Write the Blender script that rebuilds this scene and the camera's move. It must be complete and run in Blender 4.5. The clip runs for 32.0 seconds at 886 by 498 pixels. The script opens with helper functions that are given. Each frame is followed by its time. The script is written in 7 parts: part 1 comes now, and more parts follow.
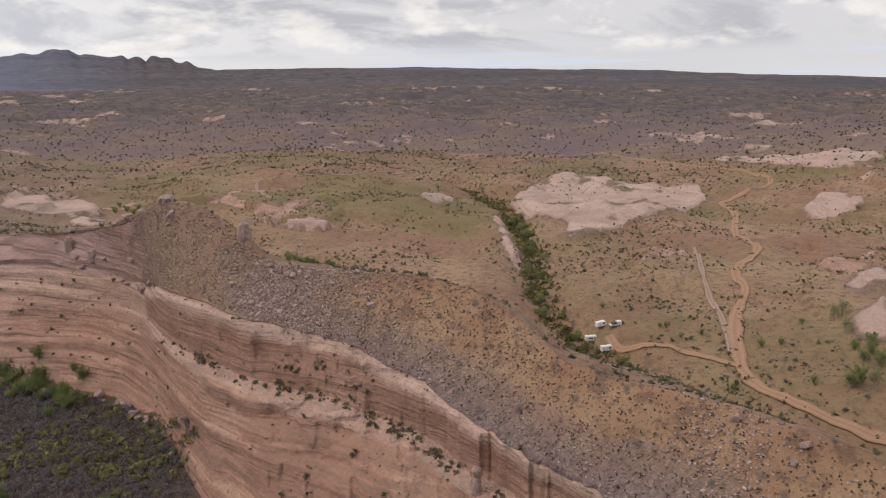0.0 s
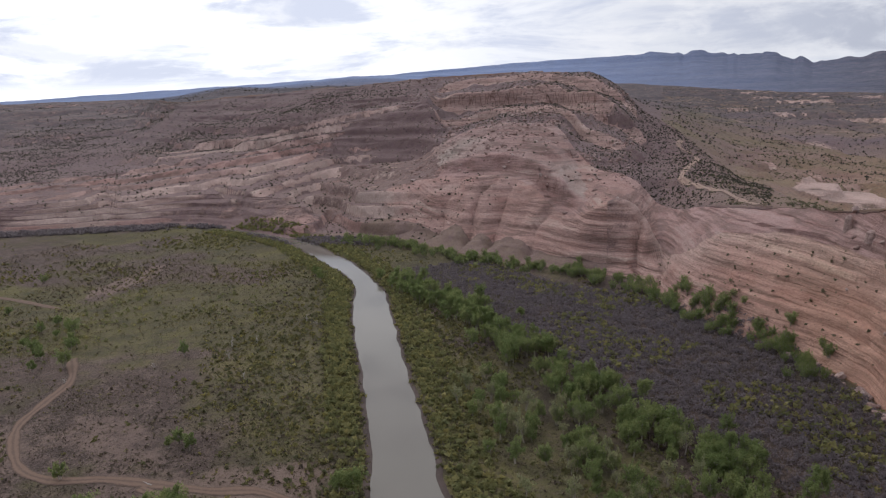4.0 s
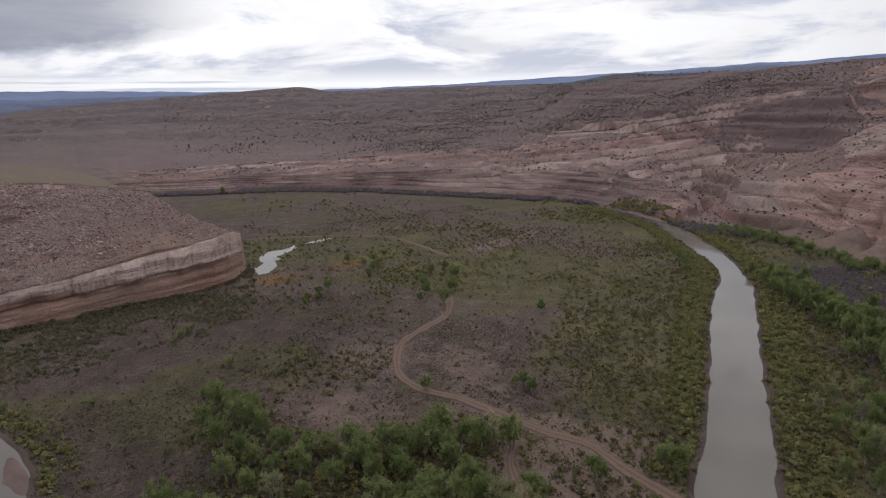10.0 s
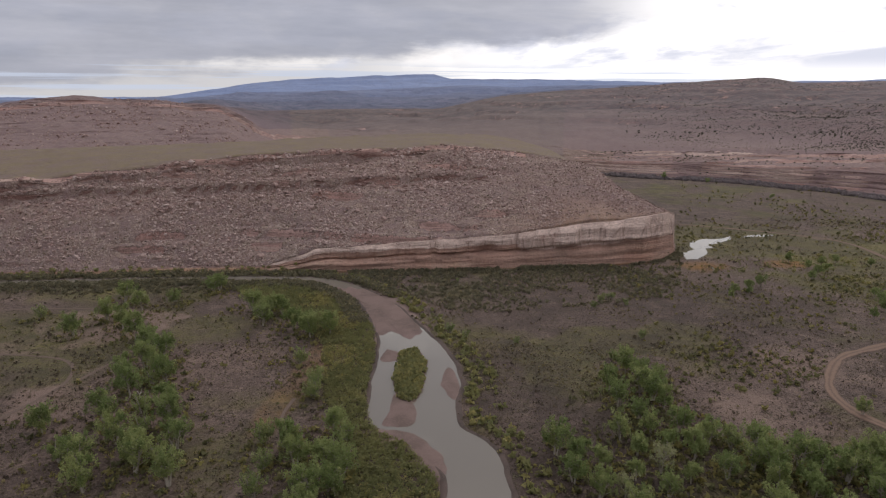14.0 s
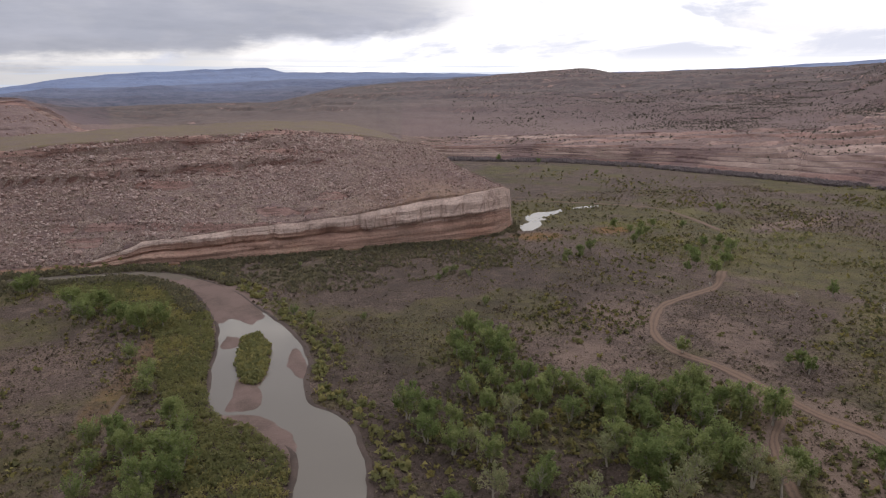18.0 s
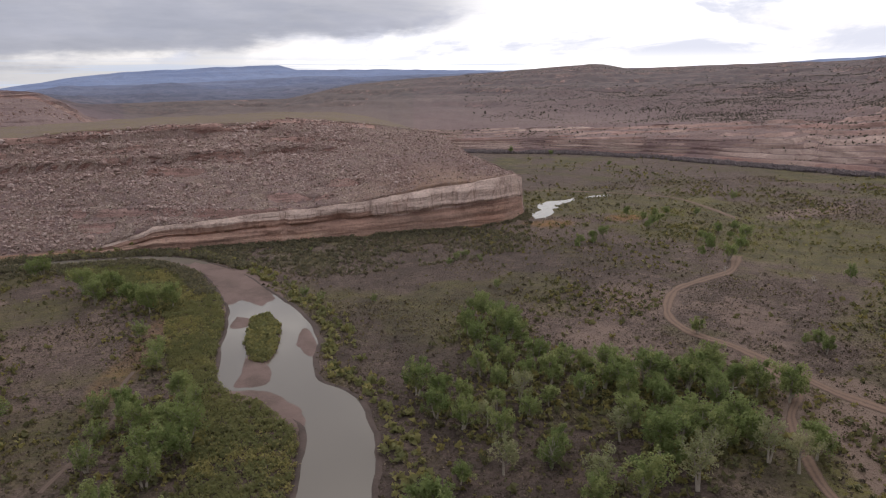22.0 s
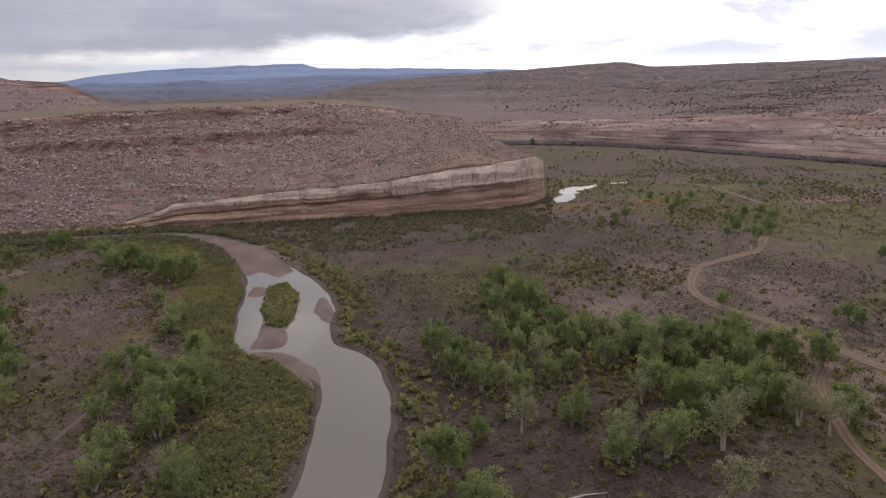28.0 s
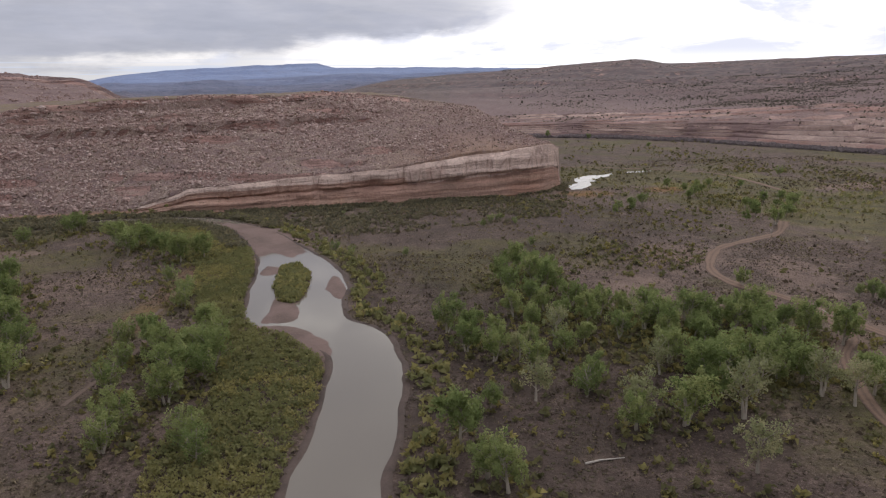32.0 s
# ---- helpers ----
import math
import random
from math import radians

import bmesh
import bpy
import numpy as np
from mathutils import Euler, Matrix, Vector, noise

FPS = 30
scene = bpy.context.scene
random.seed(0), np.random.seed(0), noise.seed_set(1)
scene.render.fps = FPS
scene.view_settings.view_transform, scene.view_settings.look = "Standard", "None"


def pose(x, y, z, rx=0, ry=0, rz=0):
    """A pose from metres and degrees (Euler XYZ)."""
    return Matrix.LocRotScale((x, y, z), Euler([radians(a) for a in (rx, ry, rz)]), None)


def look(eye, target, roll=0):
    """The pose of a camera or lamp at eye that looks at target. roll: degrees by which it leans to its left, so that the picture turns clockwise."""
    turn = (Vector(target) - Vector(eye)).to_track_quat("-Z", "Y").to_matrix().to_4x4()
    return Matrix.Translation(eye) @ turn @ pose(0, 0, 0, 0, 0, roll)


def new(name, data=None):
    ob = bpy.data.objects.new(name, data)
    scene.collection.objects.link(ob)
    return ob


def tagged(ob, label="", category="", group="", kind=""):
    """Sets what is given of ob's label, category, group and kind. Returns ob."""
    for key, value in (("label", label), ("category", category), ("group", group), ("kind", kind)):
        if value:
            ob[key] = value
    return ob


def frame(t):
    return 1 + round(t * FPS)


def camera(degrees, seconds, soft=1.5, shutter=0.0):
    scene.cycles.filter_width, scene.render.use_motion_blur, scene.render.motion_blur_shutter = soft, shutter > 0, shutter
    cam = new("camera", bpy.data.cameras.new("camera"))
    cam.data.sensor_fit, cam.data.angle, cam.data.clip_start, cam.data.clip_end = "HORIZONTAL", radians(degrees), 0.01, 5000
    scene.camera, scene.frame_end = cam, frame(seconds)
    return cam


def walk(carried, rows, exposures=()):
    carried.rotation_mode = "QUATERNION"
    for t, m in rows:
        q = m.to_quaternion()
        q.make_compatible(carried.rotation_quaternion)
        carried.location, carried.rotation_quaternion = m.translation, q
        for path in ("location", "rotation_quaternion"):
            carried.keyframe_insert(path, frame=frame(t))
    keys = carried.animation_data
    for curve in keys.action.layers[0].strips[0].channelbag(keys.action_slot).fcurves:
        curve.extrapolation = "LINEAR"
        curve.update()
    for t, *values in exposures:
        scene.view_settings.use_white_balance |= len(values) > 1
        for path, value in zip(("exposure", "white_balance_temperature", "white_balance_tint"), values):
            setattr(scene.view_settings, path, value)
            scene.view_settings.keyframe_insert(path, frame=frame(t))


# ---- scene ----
# camera: seconds, place (m), heading to the left of +y, pitch, roll (degrees)
cam = camera(65.04, 32.0, soft=1.2)
PATH = [
    (0, 0.00, 0.01, 100.03, -126.24, -14.41, -1.47),
    (0.5, -0.03, 0.29, 98.75, -123.69, -14.38, -1.62),
    (1, -0.14, 0.58, 97.45, -118.18, -14.23, -1.68),
    (1.5, -0.37, 0.93, 96.16, -110.33, -14.01, -1.75),
    (2, -0.63, 1.15, 94.84, -101.13, -13.69, -1.95),
    (2.5, -0.88, 1.24, 93.39, -92.46, -13.34, -2.22),
    (3, -1.23, 1.21, 91.93, -83.78, -12.91, -2.38),
    (3.5, -1.54, 0.92, 90.68, -72.03, -12.42, -2.08),
    (4, -1.80, 0.33, 89.80, -66.52, -12.22, -1.80),
    (4.5, -2.00, -0.51, 89.31, -64.69, -12.25, -1.69),
    (6.5, -2.50, -4.88, 88.77, -53.79, -12.42, -1.37),
    (7, -2.52, -5.37, 88.30, -52.43, -12.46, -1.39),
    (7.5, -2.50, -5.42, 87.58, -50.08, -12.43, -1.30),
    (8, -2.40, -5.32, 86.74, -46.72, -12.45, -1.24),
    (8.5, -2.30, -5.30, 85.96, -43.03, -12.46, -1.05),
    (9, -2.30, -5.36, 85.32, -41.29, -12.51, -0.96),
    (9.5, -2.48, -5.49, 84.86, -39.23, -12.55, -0.87),
    (10, -2.79, -5.74, 84.47, -35.75, -12.50, -0.77),
    (10.5, -3.20, -6.08, 84.02, -32.46, -12.55, -0.65),
    (11, -3.53, -6.39, 83.41, -28.21, -12.56, -0.44),
    (11.5, -3.71, -6.66, 82.66, -22.39, -12.59, -0.21),
    (12, -3.82, -6.83, 81.93, -13.97, -12.69, 0.05),
    (12.5, -3.52, -7.04, 81.17, -0.47, -12.84, 0.46),
    (13, -3.01, -7.15, 80.32, 3.70, -12.96, 0.52),
    (13.5, -2.51, -7.03, 79.49, 3.91, -13.06, 0.57),
    (14, -2.13, -6.73, 78.70, -0.42, -13.09, 0.46),
    (14.5, -1.83, -6.34, 77.91, -4.29, -13.13, 0.49),
    (15, -1.77, -6.04, 77.07, -8.94, -13.16, 0.18),
    (15.5, -1.72, -5.91, 76.19, -8.77, -13.22, 0.16),
    (17.5, -0.65, -5.63, 72.75, -12.21, -13.49, 0.03),
    (18, -0.52, -5.56, 72.01, -13.35, -13.51, -0.14),
    (18.5, -0.45, -5.50, 71.36, -13.15, -13.54, -0.01),
    (19, -0.44, -5.38, 70.72, -13.15, -13.57, -0.08),
    (19.5, -0.42, -5.26, 70.08, -13.50, -13.59, -0.20),
    (20, -0.38, -5.22, 69.37, -12.74, -13.60, -0.22),
    (20.5, -0.35, -5.19, 68.72, -11.73, -13.62, -0.17),
    (21, -0.25, -5.18, 68.01, -11.66, -13.64, -0.20),
    (21.5, -0.10, -5.15, 67.31, -11.65, -13.66, -0.23),
    (22, -0.01, -5.06, 66.58, -12.32, -13.67, -0.33),
    (22.5, 0.06, -4.94, 65.82, -13.10, -13.70, -0.29),
    (23, 0.03, -4.83, 65.04, -13.88, -13.67, -0.28),
    (23.5, -0.04, -4.75, 64.29, -14.16, -13.65, -0.27),
    (24, -0.09, -4.76, 63.54, -13.86, -13.63, -0.19),
    (24.5, -0.06, -4.83, 62.79, -13.23, -13.60, -0.17),
    (25, -0.03, -4.89, 62.04, -12.39, -13.62, -0.24),
    (25.5, 0.07, -4.93, 61.30, -11.43, -13.61, -0.13),
    (27.5, 0.39, -4.72, 58.55, -10.52, -13.64, -0.16),
    (28, 0.44, -4.64, 57.86, -10.57, -13.63, -0.20),
    (28.5, 0.50, -4.56, 57.13, -10.76, -13.62, -0.25),
    (29, 0.64, -4.54, 56.40, -10.86, -13.60, -0.34),
    (29.5, 0.79, -4.52, 55.68, -11.87, -13.64, -0.40),
    (30, 0.75, -4.40, 54.92, -13.52, -13.67, -0.60),
    (30.5, 0.77, -4.26, 54.13, -13.55, -13.67, -0.56),
    (31, 0.76, -4.07, 53.34, -13.53, -13.69, -0.53),
    (31.5, 0.75, -3.86, 52.50, -11.19, -13.67, -0.53),
    (32, 0.94, -3.75, 51.54, -9.32, -13.63, -0.45),
]


def held(x, y, z, heading, pitch, roll):
    a, p = radians(heading), radians(pitch)
    eye = Vector((x, y, z))
    return look(eye, eye + Vector((-math.sin(a) * math.cos(p), math.cos(a) * math.cos(p), math.sin(p))), roll)


walk(cam, [(t, held(*p)) for t, *p in PATH],
     exposures=[(0, 0.20, 6900, 11), (2, 0.28, 6650, 11), (3.2, 0.20, 6400, 11), (4.5, -0.09, 6200, 12), (8, -0.26, 6350, 12), (12, -0.22, 6500, 12), (14, 0.02, 6650, 13), (24, 0.12, 6650, 13), (32, 0.18, 6600, 13)])

# ---------------------------------------------------------------- world and sun
SUN_AZ, SUN_EL = radians(28), radians(38)   # clockwise from +y, above the horizon


def build_world():
    w = bpy.data.worlds.new("overcast_sky")
    w.use_nodes = True
    scene.world = w
    nt = w.node_tree
    nt.nodes.clear()
    N, L = nt.nodes.new, nt.links.new

    def math_(op, a, b=None, c=None):
        n = N("ShaderNodeMath")
        n.operation = op
        for i, v in enumerate((a, b, c)):
            if v is None:
                continue
            if isinstance(v, (int, float)):
                n.inputs[i].default_value = v
            else:
                L(v, n.inputs[i])
        return n.outputs[0]

    co = N("ShaderNodeTexCoord")
    sep = N("ShaderNodeSeparateXYZ")
    L(co.outputs["Generated"], sep.inputs[0])
    up = math_("MAXIMUM", sep.outputs[2], 0.0)
    comb = N("ShaderNodeCombineXYZ")
    L(sep.outputs[0], comb.inputs[0]), L(sep.outputs[1], comb.inputs[1])
    L(math_("MULTIPLY", math_("POWER", up, 0.85), 2.6), comb.inputs[2])

    def noise_(scale, detail, rough, off, dist=0.0):
        n = N("ShaderNodeTexNoise")
        n.inputs["Scale"].default_value, n.inputs["Detail"].default_value = scale, detail
        n.inputs["Roughness"].default_value, n.inputs["Distortion"].default_value = rough, dist
        add = N("ShaderNodeVectorMath")
        L(comb.outputs[0], add.inputs[0])
        add.inputs[1].default_value = off
        L(add.outputs[0], n.inputs["Vector"])
        return n.outputs["Fac"]

    def ramp_(fac, stops):
        r = N("ShaderNodeValToRGB")
        L(fac, r.inputs[0])
        el = r.color_ramp.elements
        while len(el) < len(stops):
            el.new(0.5)
        for e, (p, c) in zip(el, stops):
            e.position, e.color = p, (*c, 1)
        return r.outputs[0]

    def mix_(fac, a, b):
        m = N("ShaderNodeMix")
        m.data_type = "RGBA"
        if isinstance(fac, (int, float)):
            m.inputs[0].default_value = fac
        else:
            L(fac, m.inputs[0])
        for i, v in ((6, a), (7, b)):
            if isinstance(v, tuple):
                m.inputs[i].default_value = (*v, 1)
            else:
                L(v, m.inputs[i])
        return m.outputs[2]

    sky = N("ShaderNodeTexSky")
    sky.sky_type, sky.sun_disc = "NISHITA", False
    sky.sun_elevation, sky.sun_rotation = SUN_EL, SUN_AZ
    skyc = N("ShaderNodeVectorMath")
    skyc.operation = "SCALE"
    L(sky.outputs[0], skyc.inputs[0])
    skyc.inputs["Scale"].default_value = 0.10
    # brightness of the veil round the hidden sun
    sdir = (math.sin(SUN_AZ) * math.cos(SUN_EL), math.cos(SUN_AZ) * math.cos(SUN_EL), math.sin(SUN_EL))
    dot = N("ShaderNodeVectorMath")
    dot.operation = "DOT_PRODUCT"
    L(co.outputs["Generated"], dot.inputs[0])
    dot.inputs[1].default_value = sdir
    near = math_("POWER", math_("MAXIMUM", dot.outputs["Value"], 0.0), 2.2)
    veil = mix_(near, (0.80, 0.83, 0.88), (1.30, 1.29, 1.27))
    # heavier grey-blue cloud bellies and bright gaps
    big = noise_(3.6, 8, 0.55, (3.1, 1.7, 0.0), 0.3)
    small = noise_(11.0, 7, 0.58, (7.3, 2.2, 4.0), 0.4)
    # a heavier bank of cloud stands in the west
    bank = N("ShaderNodeVectorMath")
    bank.operation = "DOT_PRODUCT"
    L(co.outputs["Generated"], bank.inputs[0])
    bank.inputs[1].default_value = (math.sin(radians(-32)), math.cos(radians(-32)), 0.25)
    heavy = math_("MULTIPLY", math_("POWER", math_("MAXIMUM", bank.outputs["Value"], 0.0), 9.0), 0.27)
    body = math_("ADD", heavy, math_("ADD", math_("MULTIPLY", big, 0.72), math_("MULTIPLY", small, 0.28)))
    dark = ramp_(body, [(0.47, (0, 0, 0)), (0.55, (0.7, 0.7, 0.7)), (0.64, (1, 1, 1))])
    grey = mix_(near, (0.31, 0.35, 0.45), (0.68, 0.70, 0.78))
    cloud = mix_(dark, veil, grey)
    gap = ramp_(noise_(5.0, 5, 0.55, (11.0, 4.0, 2.0)), [(0.62, (0, 0, 0)), (0.74, (0.5, 0.5, 0.5))])
    col = mix_(gap, cloud, skyc.outputs[0])
    # pale band of far air low down
    low = ramp_(sep.outputs[2], [(0.0, (1, 1, 1)), (0.025, (0.5, 0.5, 0.5)), (0.07, (0, 0, 0))])
    hor = mix_(near, (0.62, 0.67, 0.76), (0.95, 0.98, 1.02))
    low_amt = math_("MULTIPLY", low, 0.45)
    col = mix_(low_amt, col, hor)
    # separate heaped clouds with firm edges
    heap = noise_(7.5, 9, 0.56, (5.0, 8.1, 1.0), 0.15)
    puff = math_("MULTIPLY", ramp_(heap, [(0.52, (0, 0, 0)), (0.60, (0.7, 0.7, 0.7)), (0.70, (1, 1, 1))]), ramp_(sep.outputs[2], [(0.02, (0, 0, 0)), (0.07, (0.8, 0.8, 0.8)), (0.25, (0.6, 0.6, 0.6)), (0.45, (0, 0, 0))]))
    col = mix_(puff, col, mix_(near, (0.52, 0.56, 0.66), (0.74, 0.77, 0.86)))
    # thin far bars of cloud along the horizon
    sc = N("ShaderNodeVectorMath")
    sc.operation = "MULTIPLY"
    L(co.outputs["Generated"], sc.inputs[0])
    sc.inputs[1].default_value = (2.6, 2.6, 46.0)
    bar = N("ShaderNodeTexNoise")
    L(sc.outputs[0], bar.inputs["Vector"])
    bar.inputs["Scale"].default_value, bar.inputs["Detail"].default_value = 1.3, 5
    bars = math_("MULTIPLY", ramp_(bar.outputs["Fac"], [(0.48, (0, 0, 0)), (0.58, (0.85, 0.85, 0.85))]), ramp_(sep.outputs[2], [(0.0, (1, 1, 1)), (0.05, (0.8, 0.8, 0.8)), (0.10, (0, 0, 0))]))
    col = mix_(bars, col, mix_(near, (0.50, 0.55, 0.66), (0.66, 0.72, 0.84)))
    # low sky: banks of cloud seen edge-on, laid out by azimuth and elevation in degrees
    az = math_("MULTIPLY", math_("ARCTAN2", sep.outputs[0], sep.outputs[1]), 57.2958)
    el = math_("MULTIPLY", math_("ARCSINE", sep.outputs[2]), 57.2958)

    def layer_(across, high, detail, rough, seed, dist=0.0):
        c = N("ShaderNodeCombineXYZ")
        L(math_("DIVIDE", az, across), c.inputs[0]), L(math_("DIVIDE", el, high), c.inputs[1])
        c.inputs[2].default_value = seed
        n = N("ShaderNodeTexNoise")
        L(c.outputs[0], n.inputs["Vector"])
        n.inputs["Scale"].default_value, n.inputs["Detail"].default_value = 1.0, detail
        n.inputs["Roughness"].default_value, n.inputs["Distortion"].default_value = rough, dist
        return n.outputs["Fac"]

    def band_(x, a, b):
        m = N("ShaderNodeMapRange")
        m.interpolation_type = "SMOOTHSTEP"
        L(x, m.inputs[0])
        m.inputs[1].default_value, m.inputs[2].default_value = a, b
        return m.outputs[0]

    white = mix_(band_(az, 45.0, 95.0), (1.34, 1.34, 1.33), mix_(band_(az, 85.0, 140.0), (0.68, 0.69, 0.72), (0.52, 0.53, 0.57)))
    white = mix_(band_(az, -14.0, 14.0), (0.54, 0.54, 0.54), white)
    white = mix_(math_("MULTIPLY", layer_(22.0, 6.0, 6, 0.55, 2.0), 0.5), white, (0.80, 0.83, 0.90))
    bellies = band_(layer_(13.0, 3.2, 9, 0.60, 5.3, 0.5), 0.44, 0.60)
    lowc = mix_(math_("MULTIPLY", bellies, band_(el, 0.6, 2.4)), white, mix_(band_(az, 62.0, 112.0), (0.72, 0.76, 0.87), (0.44, 0.46, 0.52)))
    crowns = band_(layer_(6.0, 2.6, 9, 0.58, 9.1, 0.2), 0.48, 0.64)
    lowc = mix_(math_("MULTIPLY", crowns, math_("MULTIPLY", band_(el, 0.8, 1.8), 0.5)), lowc, mix_(band_(az, 45.0, 95.0), (1.12, 1.11, 1.09), (0.92, 0.91, 0.90)))
    # a grey sheet over the western ranges, ragged along its lower edge
    edge = math_("ADD", math_("ADD", el, math_("MULTIPLY", az, -0.10)), math_("MULTIPLY", layer_(11.0, 2.5, 7, 0.6, 3.7), 5.0))
    sheet_ = math_("MULTIPLY", band_(edge, 4.8, 6.3), math_("SUBTRACT", 1.0, band_(az, 8.0, 21.0)))
    grey_ = mix_(layer_(9.0, 1.6, 8, 0.6, 7.7), (0.22, 0.25, 0.32), (0.52, 0.54, 0.62))
    lowc = mix_(math_("MULTIPLY", sheet_, 0.88), lowc, grey_)
    thin = math_("MULTIPLY", band_(layer_(26.0, 0.55, 6, 0.6, 1.3), 0.50, 0.60), math_("SUBTRACT", 1.0, band_(el, 0.9, 2.2)))
    lowc = mix_(math_("MULTIPLY", thin, 0.75), lowc, (0.56, 0.64, 0.78))
    col = mix_(band_(el, 9.0, 16.0), lowc, col)
    bg = N("ShaderNodeBackground")
    L(col, bg.inputs[0])
    bg.inputs[1].default_value = 1.0
    out = N("ShaderNodeOutputWorld")
    L(bg.outputs[0], out.inputs[0])


build_world()
sun = new("sun", bpy.data.lights.new("sun", "SUN"))
sun.data.energy, sun.data.angle, sun.data.color = 0.55, radians(16), (1.0, 0.95, 0.88)
sun.matrix_world = look((300, 500, 700), Vector((300, 500, 700)) - Vector((math.sin(SUN_AZ) * math.cos(SUN_EL), math.cos(SUN_AZ) * math.cos(SUN_EL), math.sin(SUN_EL))))

# ---------------------------------------------------------------- materials
class Nodes:
    """Small writer of node trees."""

    def __init__(self, name):
        self.mat = bpy.data.materials.new(name)
        self.mat.use_nodes = True
        self.nt = self.mat.node_tree
        self.nt.nodes.clear()
        self.bsdf = self.nt.nodes.new("ShaderNodeBsdfPrincipled")
        self.out = self.nt.nodes.new("ShaderNodeOutputMaterial")
        self.nt.links.new(self.bsdf.outputs[0], self.out.inputs[0])
        self.bsdf.inputs["Specular IOR Level"].default_value = 0.25
        self.geo = self.nt.nodes.new("ShaderNodeNewGeometry")
        self.pos = self.geo.outputs["Position"]

    def put(self, value, socket):
        if isinstance(value, (int, float)):
            socket.default_value = value
        elif isinstance(value, (tuple, list)):
            socket.default_value = (*value, 1) if len(value) == 3 and socket.type == "RGBA" else value
        else:
            self.nt.links.new(value, socket)

    def math(self, op, a, b=0.0, clamp=False):
        n = self.nt.nodes.new("ShaderNodeMath")
        n.operation, n.use_clamp = op, clamp
        self.put(a, n.inputs[0]), self.put(b, n.inputs[1])
        return n.outputs[0]

    def noise(self, scale, detail=4, rough=0.55, dist=0.0, vec=None):
        n = self.nt.nodes.new("ShaderNodeTexNoise")
        self.put(vec or self.pos, n.inputs["Vector"])
        n.inputs["Scale"].default_value, n.inputs["Detail"].default_value = scale, detail
        n.inputs["Roughness"].default_value, n.inputs["Distortion"].default_value = rough, dist
        return n.outputs["Fac"]

    def voronoi(self, scale, vec=None, feature="F1", out="Distance"):
        n = self.nt.nodes.new("ShaderNodeTexVoronoi")
        n.feature = feature
        self.put(vec or self.pos, n.inputs["Vector"])
        n.inputs["Scale"].default_value = scale
        return n.outputs[out]

    def stretch(self, sx, sy, sz, vec=None):
        n = self.nt.nodes.new("ShaderNodeMapping")
        self.put(vec or self.pos, n.inputs["Vector"])
        n.inputs["Scale"].default_value = (sx, sy, sz)
        return n.outputs[0]

    def ramp(self, fac, stops, mode="LINEAR"):
        r = self.nt.nodes.new("ShaderNodeValToRGB")
        r.color_ramp.interpolation = mode
        self.put(fac, r.inputs[0])
        el = r.color_ramp.elements
        while len(el) < len(stops):
            el.new(0.5)
        for e, (p, c) in zip(el, stops):
            e.position = p
            e.color = (c, c, c, 1) if isinstance(c, (int, float)) else (*c, 1)
        return r.outputs[0]

    def mix(self, fac, a, b, mode="MIX"):
        m = self.nt.nodes.new("ShaderNodeMix")
        m.data_type, m.blend_type = "RGBA", mode
        self.put(fac, m.inputs[0]), self.put(a, m.inputs[6]), self.put(b, m.inputs[7])
        return m.outputs[2]

    def attr(self, name, out="Fac"):
        n = self.nt.nodes.new("ShaderNodeAttribute")
        n.attribute_name = name
        return n.outputs[out]

    def split(self, vec):
        n = self.nt.nodes.new("ShaderNodeSeparateXYZ")
        self.put(vec, n.inputs[0])
        return n.outputs

    def join(self, x, y, z):
        n = self.nt.nodes.new("ShaderNodeCombineXYZ")
        for v, s in zip((x, y, z), n.inputs):
            self.put(v, s)
        return n.outputs[0]

    def bump(self, height, strength, distance, normal=None):
        b = self.nt.nodes.new("ShaderNodeBump")
        b.inputs["Strength"].default_value, b.inputs["Distance"].default_value = strength, distance
        self.put(height, b.inputs["Height"])
        if normal:
            self.put(normal, b.inputs["Normal"])
        return b.outputs[0]

    def done(self, colour, rough=0.9, normal=None):
        self.put(colour, self.bsdf.inputs["Base Color"])
        self.put(rough, self.bsdf.inputs["Roughness"])
        if normal:
            self.put(normal, self.bsdf.inputs["Normal"])
        return self.mat


